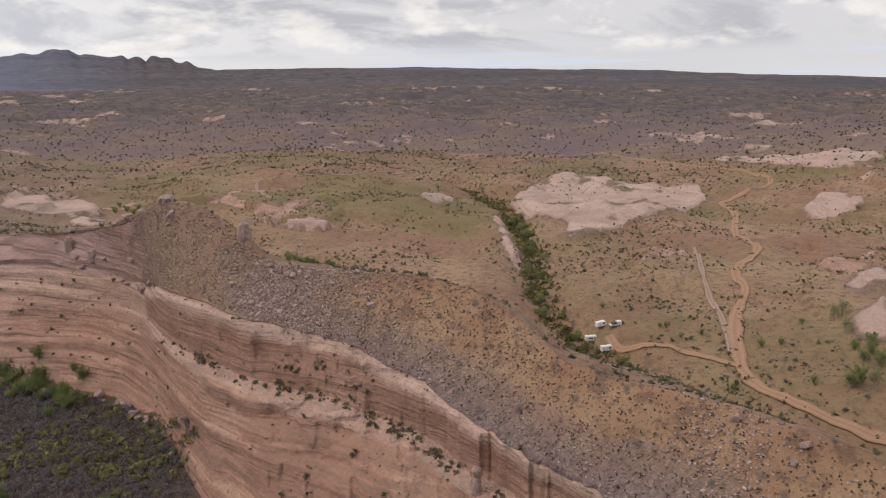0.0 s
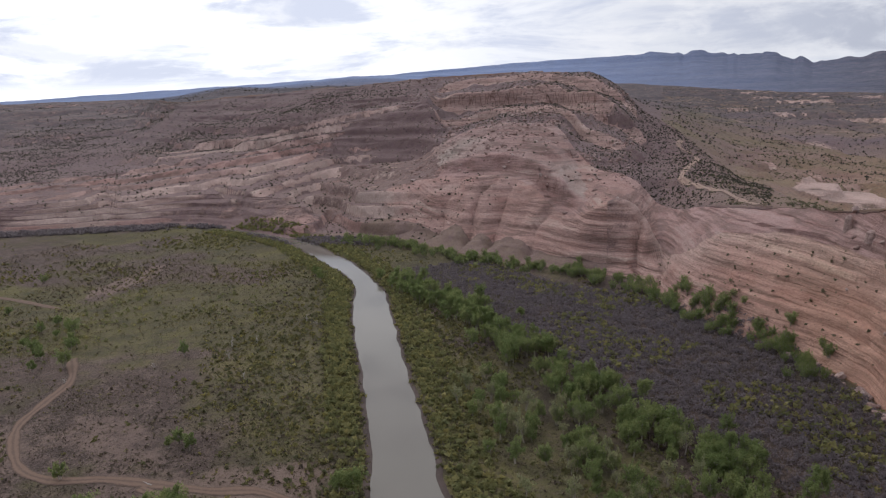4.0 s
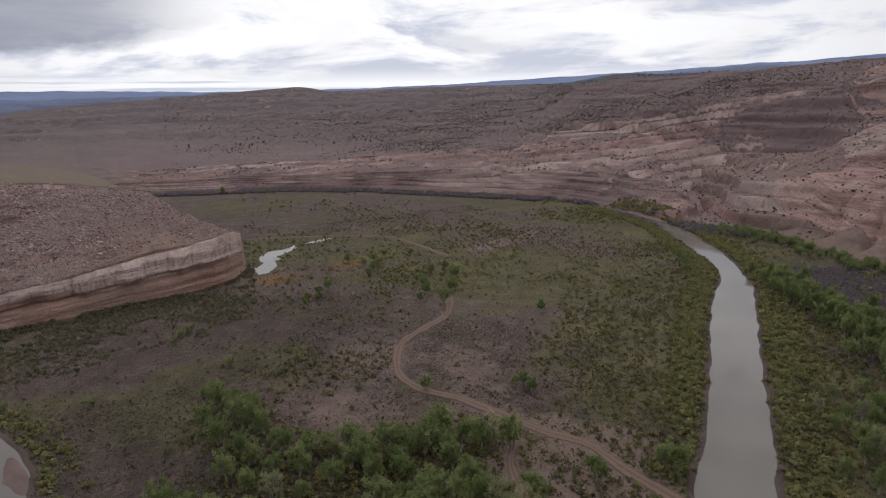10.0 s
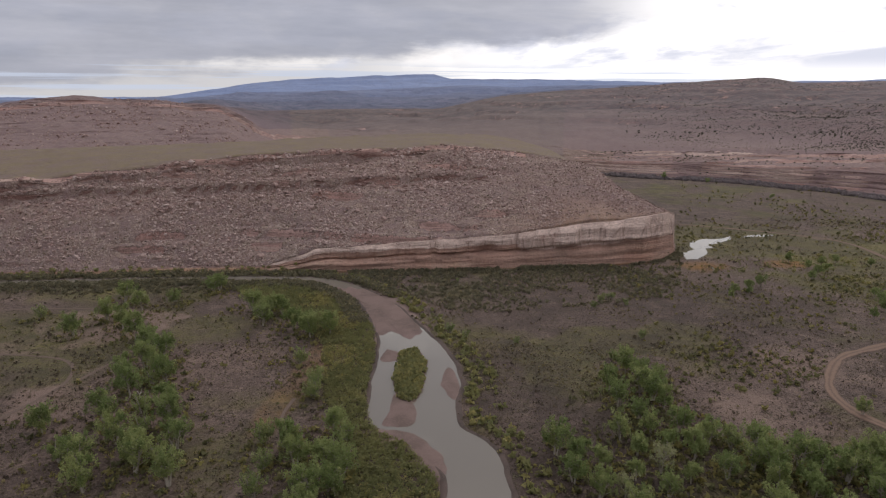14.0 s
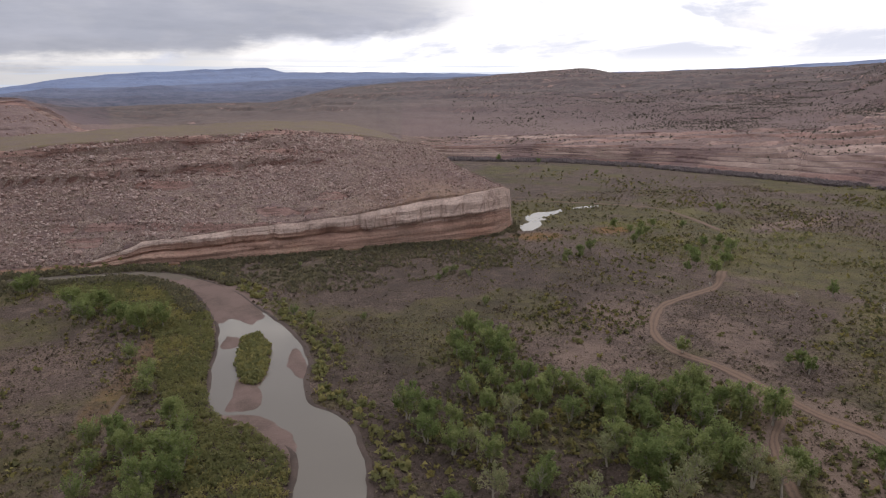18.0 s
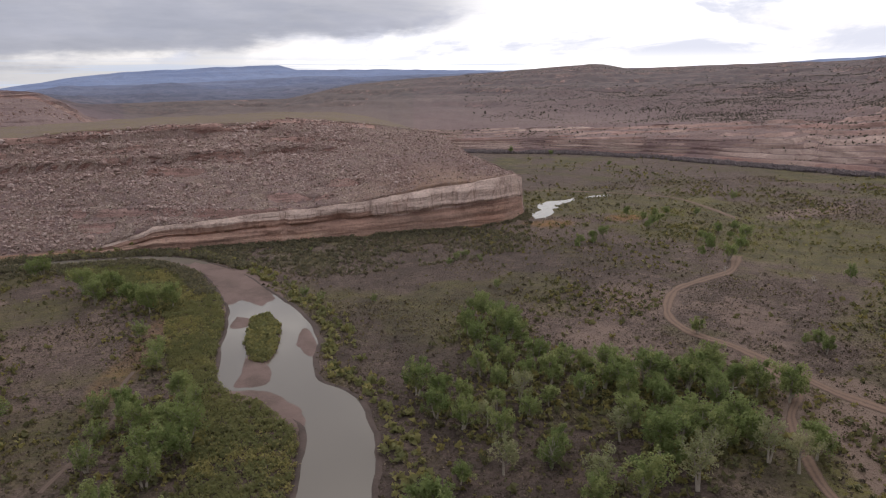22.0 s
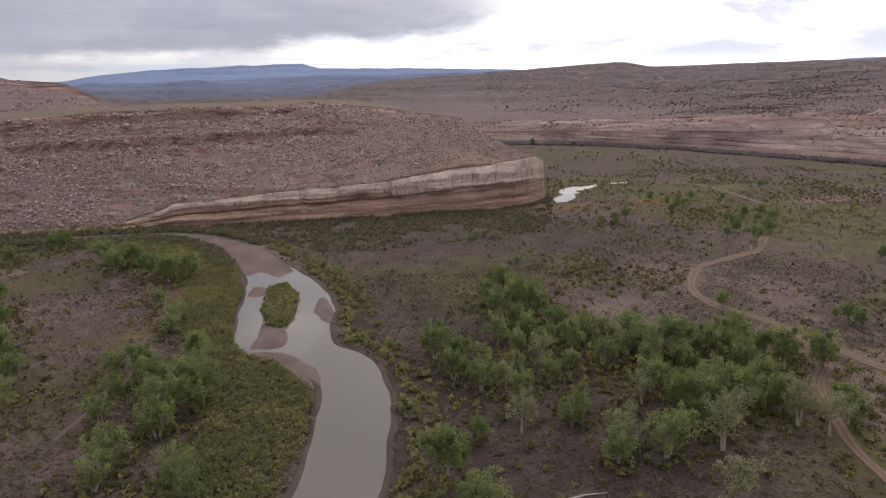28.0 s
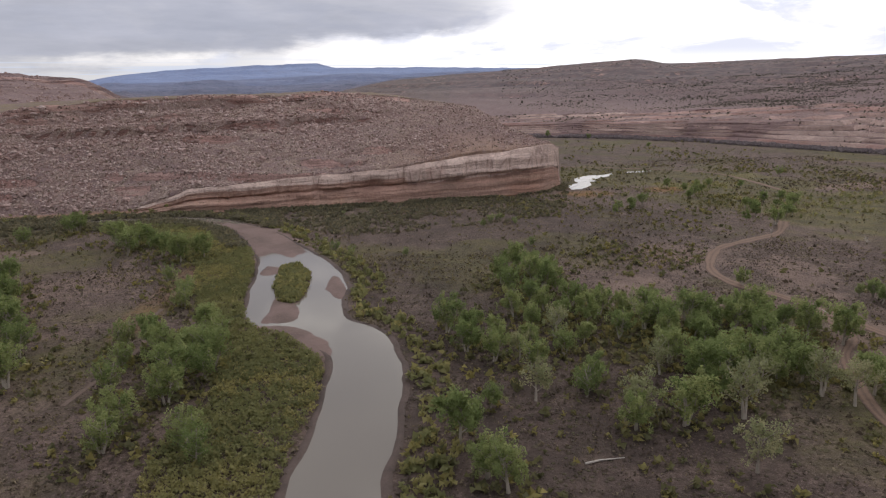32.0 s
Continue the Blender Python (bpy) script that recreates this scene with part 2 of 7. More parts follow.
def mat_land():
    """Soil, scrub, talus and banded sandstone, mixed by the sheet's cover masks."""
    n = Nodes("desert_land")
    rock, green, talus = n.attr("rock"), n.attr("green"), n.attr("talus")
    pale, red = n.attr("pale"), n.attr("red")
    p = n.split(n.pos)
    # soil
    soil = n.mix(n.noise(0.035, 6, 0.6), (0.138, 0.092, 0.106), (0.206, 0.136, 0.148))
    soil = n.mix(n.ramp(n.noise(0.4, 5, 0.65), [(0.42, 0.0), (0.66, 1.0)]), soil, (0.205, 0.148, 0.142))
    mott = n.ramp(n.noise(0.022, 8, 0.72), [(0.40, 0.0), (0.60, 1.0)])
    redsoil = n.mix(mott, (0.305, 0.158, 0.092), (0.410, 0.262, 0.158))
    redsoil = n.mix(n.ramp(n.noise(0.3, 7, 0.75), [(0.50, 0.0), (0.58, 0.85)]), redsoil, (0.190, 0.112, 0.074))
    soil = n.mix(n.math("MULTIPLY", red, 0.9), soil, redsoil)
    # thin grass and low scrub
    gfac = n.math("MULTIPLY", green, n.ramp(n.noise(0.09, 7, 0.68), [(0.30, 0.25), (0.62, 1.0)]), True)
    grass = n.mix(n.noise(0.05, 5, 0.6), (0.140, 0.112, 0.050), (0.245, 0.190, 0.086))
    col = n.mix(gfac, soil, grass)
    # small dark bushes too far off to stand singly
    dots = n.ramp(n.voronoi(0.17), [(0.10, 1.0), (0.20, 0.0)])
    dots2 = n.ramp(n.voronoi(0.52), [(0.15, 1.0), (0.27, 0.0)])
    patchy = n.ramp(n.noise(0.012, 4, 0.6), [(0.40, 0.15), (0.60, 1.0)])
    dmask = n.math("MULTIPLY", n.math("MAXIMUM", dots, n.math("MULTIPLY", dots2, 0.75)), n.math("MULTIPLY", patchy, n.attr("scrub")), True)
    # far woodland and distance haze, both put in as a mauve-grey tint
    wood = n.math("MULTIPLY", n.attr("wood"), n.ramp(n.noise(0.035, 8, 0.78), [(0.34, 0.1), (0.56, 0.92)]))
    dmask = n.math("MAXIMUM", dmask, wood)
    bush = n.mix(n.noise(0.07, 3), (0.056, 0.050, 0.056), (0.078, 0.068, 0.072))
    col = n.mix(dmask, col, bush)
    # talus: broken blocks
    cell = n.voronoi(0.85, out="Color")
    edge = n.voronoi(0.85, feature="DISTANCE_TO_EDGE")
    tcol = n.mix(n.split(cell)[0], (0.225, 0.160, 0.132), (0.39, 0.295, 0.245))
    tcol = n.mix(n.ramp(edge, [(0.0, 0.7), (0.07, 0.0)]), tcol, (0.145, 0.098, 0.086))
    tcol = n.mix(red, tcol, n.mix(1.0, tcol, (1.10, 0.96, 0.80), "MULTIPLY"))
    chip = n.voronoi(1.5, out="Color")
    tcol = n.mix(n.ramp(n.split(chip)[1], [(0.72, 0.0), (0.80, 0.8)]), tcol, (0.43, 0.335, 0.295))
    tm = n.math("MULTIPLY", talus, n.ramp(n.noise(0.16, 6, 0.7), [(0.40, 0.15), (0.60, 1.0)]), True)
    col = n.mix(tm, col, tcol)
    # banded sandstone: beds follow the height, gently warped and dipping
    h = n.math("ADD", n.attr("bed"), n.math("ADD", n.math("MULTIPLY", n.noise(0.012, 2, 0.5), 5.0), n.math("MULTIPLY", n.noise(0.11, 3, 0.5), 1.1)))
    bv = n.join(n.math("MULTIPLY", p[0], 0.012), n.math("MULTIPLY", p[1], 0.012), n.math("MULTIPLY", h, 0.24))
    band = n.noise(1.0, 4, 0.60, vec=bv)
    bv2 = n.join(n.math("MULTIPLY", p[0], 0.05), n.math("MULTIPLY", p[1], 0.05), n.math("MULTIPLY", h, 1.05))
    fine = n.noise(1.0, 4, 0.62, vec=bv2)
    blotch = n.noise(0.045, 6, 0.62)
    stone = n.mix(n.ramp(blotch, [(0.36, 0.0), (0.64, 1.0)]), (0.470, 0.308, 0.280), (0.372, 0.218, 0.192))
    held_ = n.math("MULTIPLY", n.ramp(n.noise(0.03, 5, 0.65), [(0.36, 0.25), (0.60, 1.0)]), n.math("SUBTRACT", 1.0, n.math("MULTIPLY", red, 0.15)))
    stone = n.mix(n.math("MULTIPLY", n.ramp(band, [(0.40, 0.0), (0.46, 0.85), (0.50, 0.85), (0.54, 0.0)]), held_), stone, (0.205, 0.135, 0.118))
    stone = n.mix(n.math("MULTIPLY", n.ramp(band, [(0.56, 0.0), (0.62, 0.75)]), held_), stone, (0.500, 0.385, 0.335))
    stone = n.mix(n.math("MULTIPLY", n.ramp(fine, [(0.36, 0.55), (0.44, 0.0)]), n.ramp(n.noise(0.06, 5, 0.7), [(0.42, 0.0), (0.60, 1.0)])), stone, (0.190, 0.116, 0.097))
    stone = n.mix(n.math("MULTIPLY", red, 0.8), stone, (1.24, 1.10, 0.84), "MULTIPLY")
    stone = n.mix(n.math("MULTIPLY", pale, 0.88), stone, n.mix(n.math("MULTIPLY", red, 3.0, True), n.mix(n.noise(0.25, 6, 0.65), (0.50, 0.425, 0.365), (0.36, 0.290, 0.248)), n.mix(n.noise(0.25, 6, 0.65), (0.82, 0.660, 0.575), (0.62, 0.445, 0.375))))
    stain = n.ramp(n.noise(1.0, 5, 0.6, vec=n.stretch(0.28, 0.28, 0.035)), [(0.57, 0.0), (0.74, 0.5)])
    stone = n.mix(n.math("MULTIPLY", n.math("MULTIPLY", stain, n.math("SUBTRACT", 1.0, red)), n.ramp(n.split(n.geo.outputs["Normal"])[2], [(0.35, 1.0), (0.75, 0.0)])), stone, (0.185, 0.088, 0.064))
    stone = n.mix(n.ramp(n.noise(0.9, 6, 0.7), [(0.35, 0.35), (0.60, 0.0)]), stone, (0.16, 0.105, 0.085))
    # dark red rock, with the undercut shade of ledges put into its colour
    stone = n.mix(n.math("MULTIPLY", n.attr("iron_shade"), n.ramp(n.noise(0.5, 5, 0.7), [(0.30, 0.45), (0.55, 1.0)])), stone, n.mix(n.noise(0.7, 5, 0.7), (0.085, 0.042, 0.035), (0.175, 0.090, 0.072)))
    steep = n.ramp(n.split(n.geo.outputs["Normal"])[2], [(0.30, 1.0), (0.62, 0.0)])
    joint = n.ramp(n.voronoi(1.0, vec=n.stretch(0.16, 0.16, 0.045), feature="DISTANCE_TO_EDGE"), [(0.0, 0.85), (0.06, 0.0)])
    stone = n.mix(n.math("MULTIPLY", n.math("MULTIPLY", joint, steep), n.attr("cut")), stone, (0.150, 0.082, 0.066))
    crack = n.ramp(n.voronoi(1.0, vec=n.join(n.math("MULTIPLY", p[0], 0.05), n.math("MULTIPLY", p[1], 0.05), n.math("MULTIPLY", h, 0.22)), feature="DISTANCE_TO_EDGE"), [(0.0, 0.45), (0.03, 0.0)])
    crack = n.math("MULTIPLY", crack, n.attr("cut"))
    stone = n.mix(crack, stone, (0.150, 0.086, 0.068))
    rock = n.math("MAXIMUM", rock, n.attr("iron_shade"))
    rm = n.ramp(n.math("ADD", rock, n.math("MULTIPLY", n.math("SUBTRACT", n.noise(0.06, 8, 0.74), 0.5), 1.1)), [(0.40, 0.0), (0.56, 1.0)])
    col = n.mix(rm, col, stone)
    hgt = n.math("ADD", n.math("MULTIPLY", fine, n.math("MULTIPLY", rm, 1.6)), n.math("MULTIPLY", n.noise(0.8, 7, 0.7), 0.8))
    hgt = n.math("ADD", hgt, n.math("MULTIPLY", tm, n.math("MULTIPLY", n.ramp(edge, [(0.0, 0.0), (0.2, 1.0)]), 0.9)))
    hgt = n.math("ADD", hgt, n.math("MULTIPLY", rm, n.math("MULTIPLY", n.noise(0.22, 6, 0.7), 1.5)))
    return n.done(col, 0.92, n.bump(hgt, 0.8, 0.8))


def mat_flat():
    """The river flat: mauve-brown silt, straw, olive grass, dark litter and bare tracks of sand."""
    n = Nodes("river_flat")
    green, bare, dark, orange = n.attr("green"), n.attr("pale"), n.attr("talus"), n.attr("red")
    base = n.mix(n.ramp(n.noise(0.02, 7, 0.62), [(0.35, 0.0), (0.65, 1.0)]), (0.072, 0.050, 0.043), (0.160, 0.110, 0.092))
    base = n.mix(n.ramp(n.noise(0.13, 8, 0.72), [(0.48, 0.0), (0.60, 0.85)]), base, (0.210, 0.148, 0.120))
    base = n.mix(n.ramp(n.noise(0.45, 8, 0.8), [(0.40, 0.9), (0.50, 0.0)]), base, (0.062, 0.044, 0.036))
    base = n.mix(n.ramp(n.noise(0.9, 8, 0.85), [(0.42, 0.8), (0.50, 0.0)]), base, (0.070, 0.046, 0.036))
    base = n.mix(n.ramp(n.noise(1.7, 7, 0.85), [(0.52, 0.0), (0.60, 0.9)]), base, (0.255, 0.188, 0.156))
    # olive and straw grass in drifts
    gm = n.math("MULTIPLY", n.ramp(n.math("ADD", green, n.math("SUBTRACT", n.noise(0.055, 8, 0.72), 0.5)), [(0.30, 0.0), (0.62, 1.0)]), n.ramp(n.noise(0.6, 6, 0.75), [(0.34, 0.35), (0.56, 1.0)]), True)
    grass = n.mix(n.ramp(n.noise(0.10, 7, 0.7), [(0.38, 0.0), (0.62, 1.0)]), (0.078, 0.074, 0.032), (0.165, 0.142, 0.060))
    grass = n.mix(n.ramp(n.noise(0.04, 5, 0.6), [(0.50, 0.0), (0.68, 0.7)]), grass, (0.205, 0.178, 0.050))
    col = n.mix(gm, base, grass)
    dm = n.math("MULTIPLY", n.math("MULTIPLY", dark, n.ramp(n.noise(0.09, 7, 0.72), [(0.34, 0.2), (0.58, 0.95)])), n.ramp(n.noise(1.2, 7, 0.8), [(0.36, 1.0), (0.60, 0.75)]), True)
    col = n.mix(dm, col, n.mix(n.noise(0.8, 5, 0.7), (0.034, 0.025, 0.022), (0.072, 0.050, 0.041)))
    bm = n.ramp(n.math("ADD", bare, n.math("MULTIPLY", n.math("SUBTRACT", n.noise(0.12, 8, 0.74), 0.5), 1.3)), [(0.46, 0.0), (0.74, 0.9)])
    sand = n.mix(n.noise(0.4, 7, 0.75), (0.165, 0.110, 0.088), (0.270, 0.192, 0.158))
    col = n.mix(bm, col, sand)
    col = n.mix(n.math("MULTIPLY", orange, n.ramp(n.noise(0.2, 5, 0.6), [(0.35, 0.3), (0.6, 1.0)])), col, (0.235, 0.120, 0.036))
    # tufts
    t1 = n.ramp(n.voronoi(0.40), [(0.14, 1.0), (0.27, 0.0)])
    t2 = n.ramp(n.voronoi(1.05), [(0.18, 1.0), (0.36, 0.0)])
    m1 = n.math("MULTIPLY", t1, n.ramp(n.noise(0.05, 6, 0.68), [(0.46, 0.0), (0.58, 0.85)]))
    m2 = n.math("MULTIPLY", t2, n.ramp(n.noise(0.08, 6, 0.7), [(0.40, 0.1), (0.56, 0.8)]))
    tm = n.math("MULTIPLY", n.math("MAXIMUM", m1, m2), n.math("SUBTRACT", 1.0, n.math("MULTIPLY", bm, 0.7), True))
    tuft = n.mix(n.ramp(n.noise(0.07, 4, 0.6), [(0.42, 0.0), (0.6, 1.0)]), (0.070, 0.054, 0.040), (0.098, 0.090, 0.040))
    col = n.mix(tm, col, tuft)
    hgt = n.math("ADD", n.math("MULTIPLY", n.noise(1.3, 7, 0.75), 0.5), n.math("MULTIPLY", tm, 0.7))
    return n.done(col, 0.95, n.bump(hgt, 1.0, 0.9))


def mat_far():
    """Distant mesas: ledges along the height, gullies down the slope; haze put into the colour, blue in the west, mauve
    in the east.
    """
    n = Nodes("haze_tinted_distance")
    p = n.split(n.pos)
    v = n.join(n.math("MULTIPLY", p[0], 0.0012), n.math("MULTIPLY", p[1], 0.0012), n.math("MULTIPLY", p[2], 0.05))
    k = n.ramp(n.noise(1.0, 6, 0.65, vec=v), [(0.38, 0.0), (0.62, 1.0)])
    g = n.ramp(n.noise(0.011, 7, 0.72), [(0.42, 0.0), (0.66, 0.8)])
    # air haze is painted into both base colours
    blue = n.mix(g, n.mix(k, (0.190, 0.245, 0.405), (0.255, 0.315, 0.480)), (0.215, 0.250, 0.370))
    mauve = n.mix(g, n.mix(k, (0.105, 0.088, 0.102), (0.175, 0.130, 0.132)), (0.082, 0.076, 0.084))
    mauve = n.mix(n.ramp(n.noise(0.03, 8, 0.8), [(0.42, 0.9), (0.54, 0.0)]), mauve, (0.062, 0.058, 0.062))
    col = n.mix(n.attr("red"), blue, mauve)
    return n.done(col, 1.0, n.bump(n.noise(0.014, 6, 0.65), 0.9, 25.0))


def mat_water():
    n = Nodes("silty_water")
    col = n.mix(n.noise(0.02, 3), (0.152, 0.135, 0.114), (0.190, 0.164, 0.137))
    n.bsdf.inputs["Specular IOR Level"].default_value = 0.5
    n.bsdf.inputs["IOR"].default_value = 1.33
    rip = n.noise(0.8, 3, 0.5, vec=n.stretch(1.0, 0.5, 1.0))
    return n.done(col, n.ramp(n.noise(0.03, 4, 0.6), [(0.4, 0.03), (0.7, 0.10)]), n.bump(rip, 0.06, 0.05))


def mat_sand(name, a, b, wet=(0.10, 0.07, 0.058)):
    n = Nodes(name)
    col = n.mix(n.noise(0.25, 6, 0.6), a, b)
    col = n.mix(n.ramp(n.noise(0.08, 5, 0.65), [(0.36, 0.8), (0.55, 0.0)]), col, wet)
    col = n.mix(n.ramp(n.noise(2.5, 5, 0.7), [(0.50, 0.0), (0.75, 0.5)]), col, tuple(min(1, c * 1.25) for c in b))
    return n.done(col, 0.85, n.bump(n.noise(1.6, 6, 0.7), 0.6, 0.15))


def mat_track(name, a, b, verge):
    """A dirt track: two worn wheel ruts, weeds on the crown and ragged verges."""
    n = Nodes(name)
    side = n.math("ABSOLUTE", n.attr("side"))
    col = n.mix(n.noise(0.5, 6, 0.65), a, b)
    w = n.math("ADD", side, n.math("MULTIPLY", n.math("SUBTRACT", n.noise(0.7, 6, 0.75), 0.5), 0.9))
    worn = n.math("MULTIPLY", n.ramp(w, [(0.10, 0.35), (0.30, 1.0)]), n.ramp(w, [(0.62, 1.0), (0.90, 0.0)]))
    col = n.mix(worn, verge, col)
    col = n.mix(n.ramp(n.noise(2.5, 5, 0.7), [(0.50, 0.0), (0.75, 0.4)]), col, tuple(min(1, c * 1.2) for c in b))
    return n.done(col, 0.9, n.bump(n.noise(1.6, 6, 0.7), 0.6, 0.15))


def mat_leaf(name, a, b, c, soft=0.25):
    """Foliage: three greens, varied from plant to plant and leaf to leaf."""
    n = Nodes(name)
    tint = n.attr("tint")
    info = n.nt.nodes.new("ShaderNodeObjectInfo")
    k = n.math("FRACT", n.math("ADD", tint, info.outputs["Random"]))
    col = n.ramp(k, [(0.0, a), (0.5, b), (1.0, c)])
    col = n.mix(n.math("MULTIPLY", n.geo.outputs["Random Per Island"], 0.45), col, tuple(v * 0.6 for v in a))
    n.bsdf.inputs["Subsurface Weight"].default_value = 0.0
    n.put(col, n.bsdf.inputs["Base Color"])
    n.bsdf.inputs["Roughness"].default_value = 0.75
    tr = n.nt.nodes.new("ShaderNodeBsdfTranslucent")
    n.put(col, tr.inputs[0])
    ms = n.nt.nodes.new("ShaderNodeMixShader")
    ms.inputs[0].default_value = soft
    n.nt.links.new(n.bsdf.outputs[0], ms.inputs[1])
    n.nt.links.new(tr.outputs[0], ms.inputs[2])
    n.nt.links.new(ms.outputs[0], n.out.inputs[0])
    return n.mat


def mat_plain(name, a, b, rough=0.8, scale=1.5, metal=0.0):
    n = Nodes(name)
    col = n.mix(n.noise(scale, 6, 0.65), a, b)
    col = n.mix(n.ramp(n.noise(scale * 6, 4, 0.7), [(0.55, 0.0), (0.75, 0.4)]), col, tuple(v * 0.6 for v in a))
    n.bsdf.inputs["Metallic"].default_value = metal
    return n.done(col, rough, n.bump(n.noise(scale * 5, 5, 0.7), 0.3, 0.05))


def mat_boulder():
    n = Nodes("sandstone_blocks")
    t = n.attr("tint")
    col = n.ramp(t, [(0.0, (0.250, 0.155, 0.136)), (0.55, (0.400, 0.282, 0.250)), (1.0, (0.590, 0.468, 0.425))])
    col = n.mix(n.ramp(n.noise(0.9, 5, 0.7), [(0.4, 0.6), (0.62, 0.0)]), col, (0.165, 0.100, 0.080))
    return n.done(col, 0.9, n.bump(n.noise(2.0, 6, 0.7), 0.7, 0.3))


M_LAND, M_FLAT, M_WATER = mat_land(), mat_flat(), mat_water()
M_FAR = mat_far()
M_BAR = mat_sand("damp_silt", (0.140, 0.092, 0.081), (0.200, 0.138, 0.120))
M_DARK_BANK = mat_sand("dark_bank", (0.066, 0.047, 0.040), (0.110, 0.078, 0.066), (0.045, 0.033, 0.028))
M_ROAD = mat_track("packed_dirt", (0.172, 0.108, 0.078), (0.220, 0.144, 0.106), (0.108, 0.073, 0.055))
M_PATH = mat_track("trodden_silt", (0.125, 0.088, 0.070), (0.165, 0.118, 0.094), (0.105, 0.073, 0.058))
M_ROAD_RED = mat_track("red_packed_dirt", (0.340, 0.195, 0.120), (0.420, 0.255, 0.165), (0.30, 0.165, 0.105))
M_ROAD_PALE = mat_track("pale_packed_dirt", (0.330, 0.225, 0.170), (0.400, 0.285, 0.222), (0.240, 0.155, 0.125))
M_COTTON = mat_leaf("cottonwood_leaves", (0.195, 0.250, 0.092), (0.280, 0.330, 0.130), (0.410, 0.430, 0.185), 0.6)
M_OLIVE = mat_leaf("pale_olive_leaves", (0.300, 0.315, 0.165), (0.365, 0.370, 0.200), (0.430, 0.400, 0.225), 0.55)
M_WILLOW = mat_leaf("willow_leaves", (0.205, 0.210, 0.092), (0.280, 0.268, 0.114), (0.390, 0.335, 0.135), 0.5)
M_BRUSH = mat_leaf("dark_greasewood", (0.150, 0.138, 0.092), (0.205, 0.184, 0.118), (0.290, 0.248, 0.148), 0.45)
M_STRAW = mat_leaf("straw_grass", (0.150, 0.122, 0.062), (0.225, 0.190, 0.090), (0.330, 0.270, 0.140), 0.4)
M_TAMARISK = mat_leaf("bare_tamarisk_twigs", (0.215, 0.180, 0.190), (0.250, 0.210, 0.215), (0.285, 0.245, 0.235), 0.5)
M_SAGE = mat_leaf("sagebrush", (0.130, 0.126, 0.064), (0.205, 0.190, 0.080), (0.340, 0.285, 0.095), 0.4)
M_DRY = mat_leaf("dry_scrub", (0.072, 0.056, 0.042), (0.150, 0.115, 0.078), (0.290, 0.232, 0.155), 0.3)
M_JUNIPER = mat_leaf("juniper_scrub", (0.075, 0.072, 0.055), (0.105, 0.096, 0.070), (0.150, 0.130, 0.092), 0.35)
M_BARK = mat_plain("grey_bark", (0.250, 0.210, 0.170), (0.420, 0.370, 0.310))
M_DEAD = mat_plain("bleached_wood", (0.36, 0.32, 0.28), (0.52, 0.47, 0.42))
M_STONE = mat_boulder()

# ---------------------------------------------------------------- the land
def lattice(x, y, seed):
    """Smooth value noise, -1 to 1."""
    tab = np.random.RandomState(seed).rand(256, 256) * 2 - 1
    xi, yi = np.floor(x).astype(int), np.floor(y).astype(int)
    u, v = x - xi, y - yi
    u, v = u * u * (3 - 2 * u), v * v * (3 - 2 * v)
    a, b = tab[xi & 255, yi & 255], tab[(xi + 1) & 255, yi & 255]
    c, d = tab[xi & 255, (yi + 1) & 255], tab[(xi + 1) & 255, (yi + 1) & 255]
    return (a * (1 - u) + b * u) * (1 - v) + (c * (1 - u) + d * u) * v


def fbm(x, y, size, octaves=4, seed=1, gain=0.5):
    out, amp, tot = 0, 1.0, 0.0
    for k in range(octaves):
        f = 2.0 ** k / size
        out = out + amp * lattice(x * f + 17.3 * k, y * f - 9.1 * k, seed + k)
        tot, amp = tot + amp, amp * gain
    return out / tot


# break lines of the land, shaped to fit the camera's view: azimuth (degrees clockwise from +y), distance from the
# origin below the camera, height
FOOT = [(-60, 400, 0), (-45, 362, 0), (-38, 345, 0), (-30, 318, 0), (-22, 302, 0), (-15, 295, 0), (-8, 290, 0), (0, 291, 0), (6, 297, 0), (13, 309, 0), (17, 320, 0), (18.2, 327, 0), (18.8, 334, 0), (19.3, 346, 0)]
CLIFF = [(-60, 405, 1.5), (-38, 350, 1.5), (-30, 322, 1.5), (-15.5, 298, 2), (-13, 295, 5), (-11, 294, 9), (-3.6, 293, 12.7), (3.2, 297, 14), (6.9, 301, 15.6), (13, 312, 19.3), (17, 323, 21.5), (18.0, 330, 22), (18.6, 337, 21.5), (19.1, 347, 19), (19.3, 352, 0)]
TALUS = [(-60, 412, 17), (-37, 372, 17), (-30, 350, 18), (-20, 338, 22), (-10, 340, 26), (0, 348, 29), (6, 352, 31), (12, 355, 31), (15, 345, 27), (18, 337, 23), (18.6, 341, 22), (19.1, 350, 19), (19.3, 356, 0)]
RIM = [(-60, 430, 33), (-37, 400, 33), (-30, 385, 34), (-25, 375, 38), (-20.5, 375, 41), (-15, 375, 44), (-8, 385, 44), (-1, 405, 45), (3, 405, 45), (8, 402, 41), (12.2, 395, 37.5), (14.5, 370, 28.5), (17.8, 344, 22.5), (18.6, 346, 21), (19.1, 353, 18), (19.3, 360, 0)]
BACK = [(-60, 500, 34), (-37, 490, 37), (-20, 480, 41), (-12, 500, 43), (0, 540, 44), (5, 540, 42), (9, 500, 36), (11, 470, 28), (12.5, 450, 0), (15, 420, 0), (18, 370, 0), (19.3, 364, 0)]
